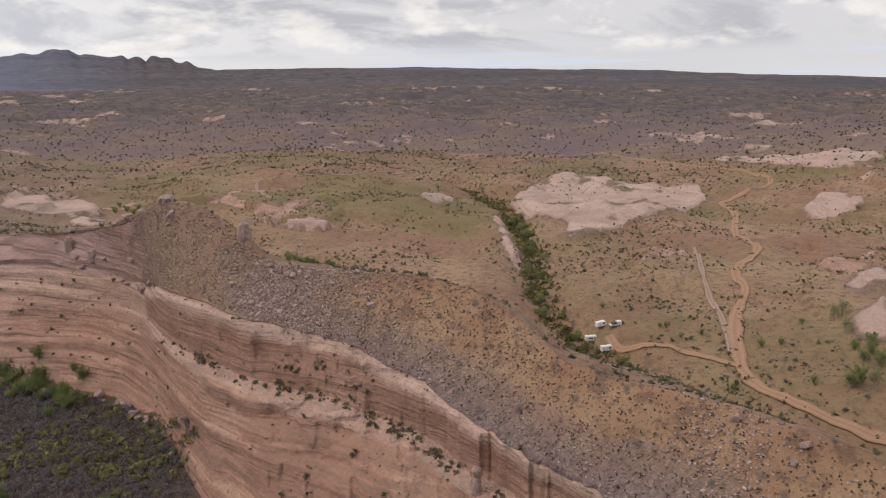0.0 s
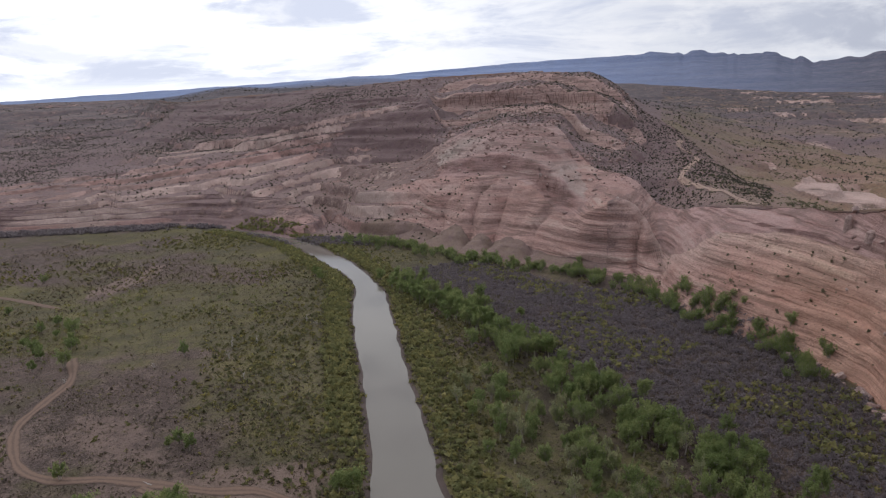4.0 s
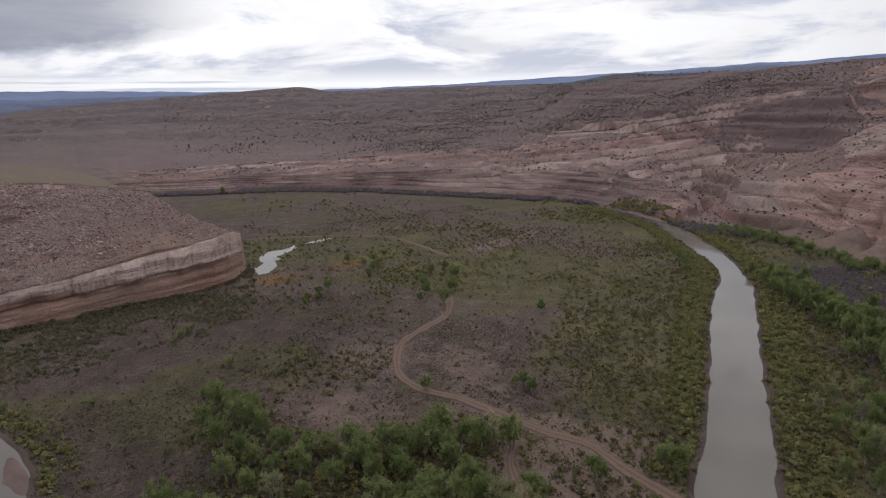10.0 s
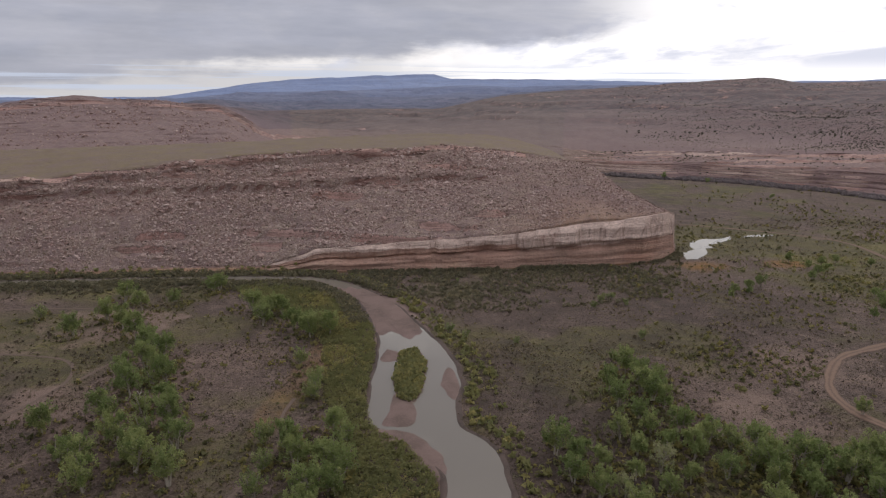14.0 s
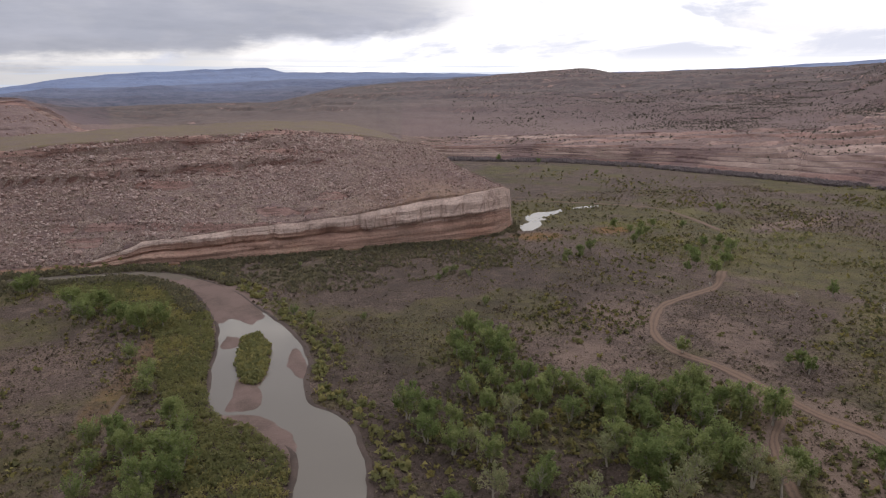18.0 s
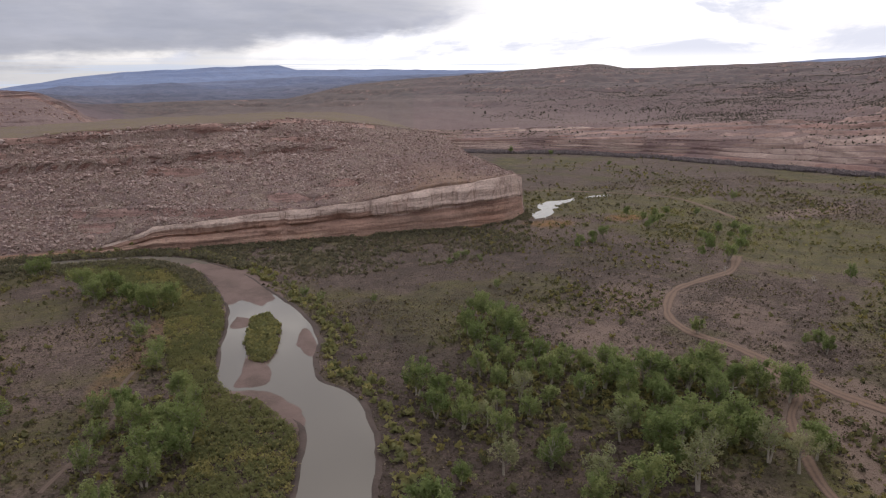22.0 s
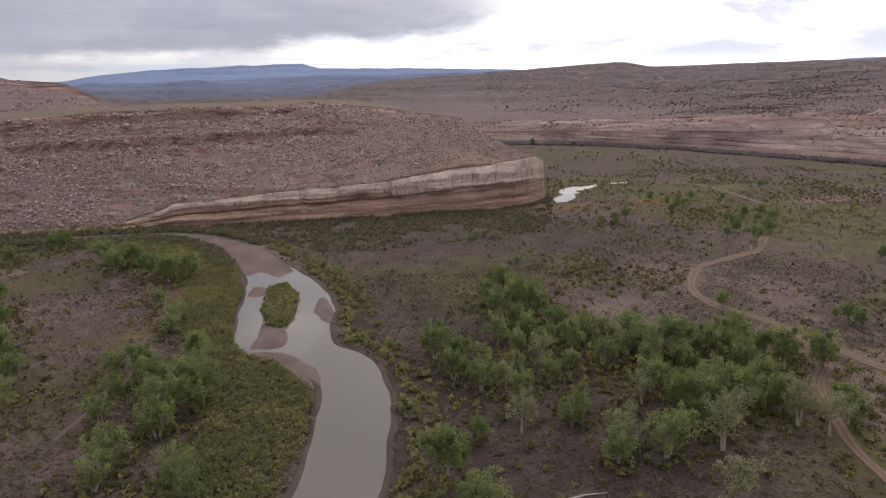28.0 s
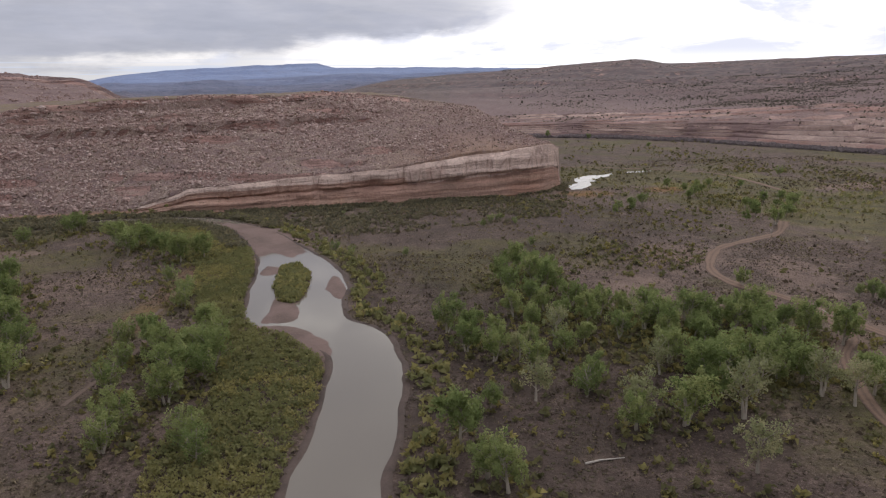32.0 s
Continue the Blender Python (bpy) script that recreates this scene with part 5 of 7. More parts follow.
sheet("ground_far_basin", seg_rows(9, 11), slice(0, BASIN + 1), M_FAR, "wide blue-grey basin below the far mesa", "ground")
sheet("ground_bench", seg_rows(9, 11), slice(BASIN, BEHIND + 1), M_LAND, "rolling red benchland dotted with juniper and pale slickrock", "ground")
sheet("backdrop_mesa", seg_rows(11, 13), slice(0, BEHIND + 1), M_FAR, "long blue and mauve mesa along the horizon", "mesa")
sheet("ground_round_about", seg_rows(1, 13), np.r_[np.arange(BEHIND, len(AZ)), 0], M_LAND, "plain red hills closing the valley", "ground")

# ---------------------------------------------------------------- builders
RNG = np.random.RandomState(7)


def part(name, data, material, parent, label=""):
    """Links mesh data as one part under a thing or a part."""
    ob = new(name, data)
    if material and not data.materials:
        data.materials.append(material)
    ob.parent = parent
    return tagged(ob, label) if label else ob


def raw_mesh(name, co, faces, material=None, attrs=None, smooth=False):
    me = bpy.data.meshes.new(name)
    faces = np.asarray(faces)
    k = faces.shape[1]
    me.vertices.add(len(co)), me.vertices.foreach_set("co", np.asarray(co, np.float32).ravel())
    me.loops.add(faces.size), me.loops.foreach_set("vertex_index", faces.ravel().astype(np.int32))
    me.polygons.add(len(faces)), me.polygons.foreach_set("loop_start", (np.arange(len(faces)) * k).astype(np.int32))
    me.polygons.foreach_set("use_smooth", np.full(len(faces), smooth))
    for key, val in (attrs or {}).items():
        at = me.attributes.new(key, "FLOAT", "POINT")
        at.data.foreach_set("value", np.asarray(val, np.float32).ravel())
    me.update(calc_edges=True)
    if material:
        me.materials.append(material)
    return me


def spline(pts, n):
    """n points of a smooth line through the given ones (Catmull-Rom, spread by length)."""
    p = np.array(pts, float)
    p = np.vstack([2 * p[0] - p[1], p, 2 * p[-1] - p[-2]])
    out = []
    for i in range(1, len(p) - 2):
        t = np.linspace(0, 1, 24, endpoint=False)[:, None]
        a, b, c, d = p[i - 1:i + 3]
        out.append(0.5 * (2 * b + (c - a) * t + (2 * a - 5 * b + 4 * c - d) * t ** 2 + (3 * b - a - 3 * c + d) * t ** 3))
    q = np.vstack(out + [p[-2:-1]])
    s = np.r_[0, np.cumsum(np.linalg.norm(np.diff(q, axis=0), axis=1))]
    u = np.linspace(0, s[-1], n)
    return np.stack([np.interp(u, s, q[:, k]) for k in range(q.shape[1])], 1)


def ribbon(name, left, right, z, material, across=5, lift=None):
    """A strip between two plan lines; z: one height, or None to lie on the land, lift over it (across a profile)."""
    f = np.linspace(0, 1, across)[None, :, None]
    g = left[:, None] * (1 - f) + right[:, None] * f
    x, y = g[..., 0].ravel(), g[..., 1].ravel()
    h = (np.zeros(len(x)) + z) if z is not None else height_at(x, y)
    if lift is not None:
        h = h + np.tile(lift, len(left))
    i = np.arange(len(left) * across).reshape(len(left), across)
    q = np.stack([i[:-1, :-1], i[:-1, 1:], i[1:, 1:], i[1:, :-1]], -1).reshape(-1, 4)
    side = np.tile(np.linspace(-1, 1, across), len(left))
    return raw_mesh(name, np.stack([x, y, h], -1), q, material, {"side": side}, smooth=True)


def side_lines(pts, width, n, wobble=0.0, seed=5):
    c = spline(pts, n)
    d = np.gradient(c, axis=0)
    d /= np.linalg.norm(d, axis=1)[:, None] + 1e-9
    nrm = np.stack([-d[:, 1], d[:, 0]], 1)
    w = width / 2 * (1 + wobble * fbm(c[:, 0], c[:, 1], 9, 3, seed))[:, None]
    return c + nrm * w, c - nrm * w


def island_mesh(name, outline, height, material, n=128, rings=5):
    """A low mound on a plan outline."""
    o = spline(list(outline) + [outline[0]], n + 1)[:-1]
    c = o.mean(0)
    o = o + (o - c) * 0.16 * fbm(o[:, 0], o[:, 1], 5, 4, 9)[:, None]
    co, faces = [], []
    for k in range(rings):
        f = k / rings
        p = o + (c - o) * f
        co.append(np.c_[p, np.full(n, height[0] + (height[1] - height[0]) * min(1, f * 2.2)) + 0.04 * fbm(p[:, 0], p[:, 1], 3, 3, 4)])
    co = np.vstack(co)
    for k in range(rings - 1):
        for j in range(n):
            a, b = k * n + j, k * n + (j + 1) % n
            faces.append((a, b, b + n, a + n))
    inner = (rings - 1) * n
    co = np.vstack([co, [[c[0], c[1], height[1]]]])
    tri = [(inner + j, inner + (j + 1) % n, len(co) - 1, len(co) - 1) for j in range(n)]
    me = bpy.data.meshes.new(name)
    me.from_pydata(co.tolist(), [], [tuple(f) for f in faces] + [t[:3] for t in tri])
    me.materials.append(material)
    me.polygons.foreach_set("use_smooth", np.ones(len(me.polygons), bool))
    return me


# ---------------------------------------------------------------- river, ponds, bars
INNER = [(395, 352), (386, 316), (368, 272), (330, 223), (304, 190), (281, 171), (239, 148), (181, 110), (144, 87), (116, 70), (92, 40), (66, 14), (42, 6), (24, 16), (12, 40), (6, 75), (10, 91), (13, 119), (12, 131), (8, 139), (3, 146), (3, 160), (5, 171), (1, 191), (-5, 210), (-15, 233), (-22, 246), (-36, 266), (-58, 277), (-113, 275), (-206, 266)]
OUTER = [(399, 346), (390, 304), (373, 258), (345, 221), (327, 197), (283, 156), (246, 132), (192, 98), (151, 71), (127, 56), (108, 22), (76, -12), (40, -24), (8, -12), (-6, 20), (-10, 50), (-7, 77), (-4, 93), (-1, 111), (-1, 124), (-8, 136), (-18, 145), (-20, 165), (-20, 185), (-22, 209), (-28, 232), (-38, 254), (-56, 270), (-86, 270), (-112, 271), (-199, 261)]
NB = 420
BANK_IN, BANK_OUT = spline(INNER, NB), spline(OUTER, NB)


def wander(line, amp, seed):
    d = np.gradient(line, axis=0)
    d /= np.linalg.norm(d, axis=1)[:, None] + 1e-9
    return line + np.stack([-d[:, 1], d[:, 0]], 1) * (amp * fbm(line[:, 0], line[:, 1], 9, 4, seed))[:, None]


BANK_IN, BANK_OUT = wander(BANK_IN, 1.1, 31), wander(BANK_OUT, 1.1, 32)
WATER_Z = 0.16
tagged(new("water_river", ribbon("water_river", BANK_IN, BANK_OUT, WATER_Z, M_WATER, 5)), "calm silty river reflecting the grey sky", "river", "", "structure")


def offset_line(line, out, metres):
    d = np.gradient(line, axis=0)
    d /= np.linalg.norm(d, axis=1)[:, None] + 1e-9
    return line + np.stack([-d[:, 1], d[:, 0]], 1) * out * metres


for side, line, way in (("inner", BANK_IN, -1), ("outer", BANK_OUT, 1)):
    edge = offset_line(line, way, (0.9 + 0.8 * fbm(line[:, 0], line[:, 1], 20, 3, 35))[:, None])
    me = ribbon("river_bank_" + side, offset_line(line, way, -0.8), edge, 0.0, M_DARK_BANK, 4, np.array([0.10, 0.22, 0.30, 0.05]))
    tagged(new("river_bank_" + side, me), "damp mauve silt bank along the river", "river bank", "", "structure")

FAR_AZ = np.linspace(47.5, 12.8, 120)
ffr = at_azimuth(WALL_FOOT, FAR_AZ)[0]
far_in = np.stack([np.sin(np.radians(FAR_AZ)) * (ffr - 17), np.cos(np.radians(FAR_AZ)) * (ffr - 17)], 1)
far_out = np.stack([np.sin(np.radians(FAR_AZ)) * (ffr - 9), np.cos(np.radians(FAR_AZ)) * (ffr - 9)], 1)
tagged(new("water_far_reach", ribbon("water_far_reach", far_in, far_out, WATER_Z, M_WATER, 3)), "narrow far reach of the river below the canyon wall", "river", "", "structure")

BARS = [("bar_north", [(-52, 270), (-39, 266), (-22, 258), (-10, 230), (-4, 205), (-9, 198), (-16, 206), (-21, 196), (-24, 215), (-35, 248)]), ("bar_east", [(-2, 168), (0.5, 181), (3, 178), (4.5, 162), (2, 158)]),
        ("bar_middle", [(-14.5, 152), (-13.5, 165), (-8, 158), (-6.5, 149), (-8.5, 143), (-16, 143)]), ("bar_south", [(-21, 146), (-12, 144.5), (-7, 142), (-3, 136.5), (0.6, 129), (0.6, 122), (-4, 124), (-10, 133), (-20, 141)]), ("bar_head", [(-18, 196), (-13, 192), (-14.5, 184), (-19.5, 185)])]
for name, outline in BARS:
    tagged(new("sandbar", island_mesh("sandbar", outline, (0.05, 0.34), M_BAR)), "low mauve silt bar standing just out of the river", "sandbar", "sandbars in the river")
tagged(new("river_island", island_mesh("river_island", [(-14, 191), (-9, 196), (-5, 186), (-5.5, 169), (-8, 156), (-12.5, 158), (-14.5, 173)], (0.05, 0.6), M_FLAT)), "small silt island overgrown with willow in the river", "island")
POND = [(116, 313), (119, 326), (126, 333), (129, 346), (138, 357), (152, 361), (158, 366), (154, 356), (144, 350), (137, 346), (138, 338), (129, 334), (131, 326), (123, 316)]
tagged(new("water_pool", island_mesh("water_pool", [(164, 364), (170, 369), (178, 371), (184, 370), (176, 366)], (WATER_Z, WATER_Z + 0.01), M_WATER)), "narrow still pool beside the pond", "pond", "", "structure")
tagged(new("water_pond", island_mesh("water_pond", POND, (WATER_Z, WATER_Z + 0.01), M_WATER)), "bright still pond in the flat beside the cliff", "pond", "", "structure")

# ---------------------------------------------------------------- roads
RUTS = np.array([0.02, 0.13, 0.05, 0.13, 0.05, 0.13, 0.02])
ROADS = [("road_flat", [(112, 55), (114, 72), (115, 87), (117, 101), (113, 113), (111, 126), (108, 141), (103, 154), (105, 169), (119, 189), (135, 198), (151, 206), (166, 224)], 3.4, M_ROAD, "rutted dirt track across the river flat"),
         ("road_far_flat", [(211, 287), (215, 323), (214, 352), (198, 370), (169, 388), (138, 402)], 2.8, M_ROAD, "faint dirt track in the dry grass by the pond"),
         ("road_spur", [(108, 130), (105, 115), (95, 104), (85, 85), (82, 73), (79, 64), (76, 55)], 2.2, M_ROAD, "rutted dirt spur among the cottonwoods"),
         ("road_valley", VALLEY_ROAD, 4.6, M_ROAD_RED, "graded red dirt road winding up the side valley"),
         ("road_bench", BENCH_ROAD, 4.0, M_ROAD_PALE, "pale red dirt road along the slickrock bench"),
         ("road_track", TRACK, 2.6, M_ROAD_PALE, "faint pale track across the valley meadow"),
         ("road_camp", [(156, -188), (146, -183), (134, -189), (120, -190), (107, -191)], 3.2, M_ROAD_RED, "red dirt track to the camp"),
         ("road_old", [(114, -198), (132, -222), (162, -256), (204, -311)], 2.2, M_ROAD_PALE, "overgrown red dirt track"),
         ("path_west", [(-44, 110), (-38, 135), (-40, 150), (-39, 160)], 0.9, M_PATH, "narrow worn path through dry grass"),
         ("path_camp", [(-120, 120), (-107, 150), (-103, 170), (-112, 185), (-140, 190)], 1.1, M_PATH, "worn sandy path among the trees"),
         ("path_bank", [(-200, 215), (-150, 232), (-110, 228), (-95, 200), (-100, 170)], 1.1, M_PATH, "sandy path behind the trees")]
for name, pts, wide, mt, label in ROADS:
    east = pts[0][1] < 0
    n = int(sum(math.dist(a, b) for a, b in zip(pts, pts[1:])) / 1.5)
    a, b = side_lines(pts, wide, n, 0.55)
    lift = RUTS * 0.25 + 0.04 if mt is M_PATH else RUTS + (0.35 if east else 0.06)
    tagged(new(name, ribbon(name, a, b, None, mt, 7, lift)), label, "dirt road", "", "structure")


# ---------------------------------------------------------------- plants
def leaf_cloud(centres, radii, count, leaf, rng, flat=0.8, tint=None):
    """count small leaf blades round every centre: triangles of random turn. Returns co, faces, tints."""
    n = len(centres)
    d = rng.normal(size=(n, count, 3))
    d /= np.linalg.norm(d, axis=2, keepdims=True)
    rad = rng.rand(n, count, 1) ** 0.45
    off = d * rad * np.asarray(radii)[:, None, :]
    off[..., 2] = off[..., 2] * flat
    c = centres[:, None] + off
    u = rng.normal(size=(n, count, 3))
    u /= np.linalg.norm(u, axis=2, keepdims=True)
    v = np.cross(u, rng.normal(size=(n, count, 3)))
    v /= np.linalg.norm(v, axis=2, keepdims=True) + 1e-9
    s = np.asarray(leaf).reshape(-1, 1, 1) * (0.6 + 0.8 * rng.rand(n, count, 1))
    tri = np.stack([c - u * s * 0.6 - v * s * 0.4, c + u * s * 0.6 - v * s * 0.4, c + v * s * 0.9], 2).reshape(-1, 3)
    faces = np.arange(len(tri)).reshape(-1, 3)
    t = (rng.rand(n) if tint is None else tint)[:, None, None] + 0.12 * rng.rand(n, count, 1)
    return tri, faces, np.clip(np.repeat(t.reshape(-1), 3), 0, 0.999)


def tube(pts, radii, sides=6):
    """A tapered limb through points."""
    p = np.array(pts, float)
    co, faces = [], []
    for i, (q, r) in enumerate(zip(p, radii)):
        d = p[min(i + 1, len(p) - 1)] - p[max(i - 1, 0)]
        d /= np.linalg.norm(d) + 1e-9
        a = np.cross(d, (0.3, 0.9, 0.2))
        a /= np.linalg.norm(a)
        b = np.cross(d, a)
        for k in range(sides):
            t = 2 * math.pi * k / sides
            co.append(q + r * (a * math.cos(t) + b * math.sin(t)))
    for i in range(len(p) - 1):
        for k in range(sides):
            a, b = i * sides + k, i * sides + (k + 1) % sides
            faces.append((a, b, b + sides, a + sides))
    return co, faces


def tree_meshes(seed, leaf_mat, stems=1, spread=0.36, low=0.24, leaves=46, plumes=66, leaf=0.029):
    """Trunk, limbs and a crown of upright leafy plumes, one metre tall; scaled to each tree's height."""
    rng = np.random.RandomState(seed)
    co, faces, tips = [], [], []

    def limb(pts, radii, sides=5):
        c, f = tube(pts, radii, sides)
        faces.extend([tuple(i + len(co) for i in q) for q in f])
        co.extend(c)

    for s in range(stems):
        a = rng.rand() * 6.28
        lean = 0.03 + 0.13 * (stems > 1)
        base = np.array([0.03 * math.cos(a) * (stems > 1), 0.03 * math.sin(a) * (stems > 1), -0.03])
        top = base + (lean * math.cos(a), lean * math.sin(a), 0.70 + 0.14 * rng.rand())
        mid = base * 0.5 + top * 0.5 + rng.normal(size=3) * 0.03
        limb([base, base + (mid - base) * 0.4, mid, top], [0.036, 0.028, 0.020, 0.008], 6)
        tips.append(top + (0, 0, 0.04))
        for k in range(8):
            f = low + 0.05 + 0.6 * k / 8
            st = base + (top - base) * f
            b = a + 2.4 * k + rng.rand()
            rr = spread * (0.5 + 0.5 * rng.rand()) * (1.0 - 0.55 * abs(f - 0.45))
            en = st + (rr * math.cos(b), rr * math.sin(b), 0.16 + 0.20 * rng.rand())
            limb([st, st * 0.55 + en * 0.45 + (0, 0, -0.01), en], [0.012, 0.009, 0.003], 4)
            tips.append(en)
            tips.append(st * 0.45 + en * 0.55 + (0, 0, 0.03))
    tips = np.array(tips)
    n = max(4, plumes - len(tips))
    extra = tips[rng.randint(0, len(tips), n)] + rng.normal(size=(n, 3)) * (spread * 0.26, spread * 0.26, 0.07)
    cen = np.vstack([tips, extra])
    cen[:, 2] = np.clip(cen[:, 2], low + 0.04, 0.95)
    size = 0.050 + 0.050 * rng.rand(len(cen)) ** 1.4
    rad = size[:, None] * np.array([1.15, 1.15, 1.75])
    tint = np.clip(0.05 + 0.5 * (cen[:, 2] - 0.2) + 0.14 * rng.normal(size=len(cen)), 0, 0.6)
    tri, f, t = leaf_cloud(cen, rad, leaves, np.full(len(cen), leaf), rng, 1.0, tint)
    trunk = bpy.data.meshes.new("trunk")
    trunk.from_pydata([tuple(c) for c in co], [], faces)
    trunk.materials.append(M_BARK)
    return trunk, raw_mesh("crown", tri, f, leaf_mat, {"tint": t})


KINDS = {"cotton": [tree_meshes(100 + i, M_COTTON, 1 + i % 3, 0.34 + 0.04 * (i % 3), 0.22 + 0.04 * (i % 2)) for i in range(7)],
         "olive": [tree_meshes(200 + i, M_OLIVE, 1 + i % 2, 0.34, 0.30, 30, 42) for i in range(3)],
         "willow": [tree_meshes(300 + i, M_COTTON, 3, 0.38, 0.05, 38, 54) for i in range(4)]}


def tree(kind, x, y, height, label, group, rng, wide=1.0):
    trunk, crown = KINDS[kind][rng.randint(len(KINDS[kind]))]
    z = height_at(np.array([float(x)]), np.array([float(y)]))[0]
    ob = new({"cotton": "cottonwood_tree", "olive": "olive_tree", "willow": "willow_tree"}[kind])
    ob.empty_display_size = 0.5
    ob.matrix_world = Matrix.Translation((x, y, z)) @ Matrix.Rotation(rng.rand() * 6.28, 4, "Z") @ Matrix.Diagonal((height * wide, height * wide, height, 1))
    part("trunk", trunk, None, ob)
    part("crown", crown, None, ob)
    return tagged(ob, label, "tree", group)


def inside(x, y, poly):
    """1 inside a plan polygon, else 0."""
    hit = np.zeros(len(x), bool)
    for (ax, ay), (bx, by) in zip(poly, poly[1:] + poly[:1]):
        cross = (ay > y) != (by > y)
        hit ^= cross & (x < (bx - ax) * (y - ay) / (by - ay + 1e-9) + ax)
    return hit.astype(float)


WATER_POLY = [tuple(p) for p in np.vstack([BANK_IN[::3], BANK_OUT[::-3]])]


GROVE = [(24, 132, 7.4), (28, 128, 6.0), (33, 127, 4.8), (51, 177, 7.1), (52, 165, 6.9), (55, 154, 5.9), (55, 143, 6.2), (59, 136, 6.0), (64, 135, 5.4), (69, 134, 6.1), (68, 124, 6.4), (75, 126, 7.4), (78, 122, 7.2), (85, 124, 6.8), (92, 130, 6.4), (92, 119, 6.1), (95, 115, 7.6), (100, 111, 7.7), (44, 116, 4.6), (53, 86, 8.0), (62, 109, 6.4), (62, 97, 8.2), (71, 105, 7.0), (74, 100, 7.0), (81, 103, 7.0), (89, 90, 7.0), (18, 86, 8.4), (25, 97, 3.9)]
GROVE2 = [(22, 73, 6.4), (20, 77, 4.9), (53, 172, 6.0), (53, 158, 6.6), (106, 88, 6.0), (123, 79, 6.6), (123, 83, 5.4), (102, 113, 5.6), (66, 118, 6.0), (58, 122, 5.5), (72, 114, 6.2), (49, 134, 5.0), (84, 112, 6.0), (39, 122, 4.6), (47, 148, 5.2), (50, 121, 4.4), (26, 121, 6.1), (44, 166, 6.3), (44, 156, 6.3), (57, 168, 5.7), (42, 132, 5.0), (65, 126, 5.7), (73, 120, 5.2), (82, 121, 6.5), (63, 93, 5.0), (76, 97, 5.7), (92, 126, 5.4), (44, 101, 5.2), (36, 110, 5.4), (45, 86, 5.7), (40, 138, 5.9), (48, 142, 5.4), (54, 130, 6.8), (70, 128, 5.9), (86, 118, 6.3), (66, 106, 5.0), (80, 96, 6.8), (68, 100, 6.3), (30, 115, 6.1)]
WEST = [(-38, 115, 5.1), (-32, 98, 6.0), (-32, 127, 6.2), (-26, 113, 7.2), (-26, 126, 6.4), (-27, 107, 5.8), (-26, 141, 6.0), (-22, 122, 6.8), (-35, 167, 5.2), (-61, 226, 7.0), (-68, 230, 6.8), (-43, 204, 7.2), (-37, 207, 6.8), (-42, 183, 4.6), (-89, 253, 5.6), (-99, 240, 5.2), (-33, 93, 5.4), (-38, 125, 4.4), (-83, 186, 6.5), (-56, 119, 6.4), (-65, 145, 7.0), (-65, 124, 7.6), (-82, 147, 7.0), (-81, 160, 7.2), (-85, 179, 7.2), (-98, 202, 7.4), (-115, 220, 7.0), (-118, 240, 6.8)]
WEST2 = [(-102, 126, 7.0), (-119, 205, 6.6), (-61, 216, 6.8), (-50, 212, 6.6), (-138, 221, 4.6), (-149, 208, 4.8), (-193, 261, 4.6), (-127, 156, 6.0), (-135, 179, 5.6), (-74, 136, 6.6), (-76, 170, 6.6), (-90, 192, 6.4), (-106, 211, 6.6), (-70, 155, 6.0), (-93, 140, 6.4), (-110, 140, 6.2), (-108, 232, 6.2), (-72, 117, 6.8), (-78, 126, 6.2), (-60, 134, 5.8), (-57, 228, 6.1), (-45, 208, 7.0), (-34, 160, 5.4), (-35, 134, 6.5), (-22, 116, 5.9), (-23, 137, 5.0), (-21, 93, 5.4), (-41, 136, 5.2), (-88, 257, 6.1), (-70, 140, 5.0), (-74, 150, 5.4), (-78, 166, 5.4), (-80, 174, 5.4), (-92, 198, 5.0), (-68, 130, 5.9), (-62, 128, 5.0), (-88, 170, 5.9)]
LONE = [(104, 152, 4.9), (159, 219, 6.8), (161, 234, 6.2), (186, 247, 6.8), (163, 285, 5.4), (111, 250, 3.6), (121, 256, 3.4), (200, 614, 6.7), (244, 500, 5.0), (228, 584, 5.6), (290, 196, 6.4), (300, 205, 5.4), (126, 138, 3.2), (129, 134, 3.0), (165, 243, 5.8), (172, 232, 5.4), (152, 226, 4.6), (178, 238, 5.0), (168, 252, 5.2), (192, 258, 4.8), (156, 276, 4.6), (170, 290, 5.0), (162, 308, 5.4), (165, 296, 4.5), (174, 302, 4.7), (184, 308, 4.4), (123, 262, 5.3), (130, 266, 5.4), (116, 257, 4.5), (181, 251, 4.0), (183, 262, 5.3), (192, 264, 5.1), (176, 233, 4.2), (196, 300, 4.4), (129, 137, 4.7), (127, 132, 4.9), (182, 185, 5.6)]
PALE = [(35, 115, 5.6), (45, 125, 6.6), (33, 98, 6.8), (47, 89, 7.4), (63, 86, 8.0), (80, 91, 7.2), (83, 87, 8.0), (56, 72, 7.4), (58, 104, 5.8), (68, 92, 6.8)]
YELLOW = [(42, 98, 7.0), (-19, 88, 6.4), (2, 210, 4.0), (-83, 128, 6.4), (50, 187, 3.8), (244, 340, 6.0), (23, 200, 3.0), (7, 205, 3.4), (64, 205, 3.6)]
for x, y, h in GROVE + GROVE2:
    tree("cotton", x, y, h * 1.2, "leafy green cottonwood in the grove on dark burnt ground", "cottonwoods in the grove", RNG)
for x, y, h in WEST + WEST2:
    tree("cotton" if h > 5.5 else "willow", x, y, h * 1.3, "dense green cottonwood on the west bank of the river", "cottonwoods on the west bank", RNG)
for x, y, h in LONE:
    tree("cotton", x, y, h, "solitary green cottonwood on the open river flat", "cottonwoods on the flat", RNG)
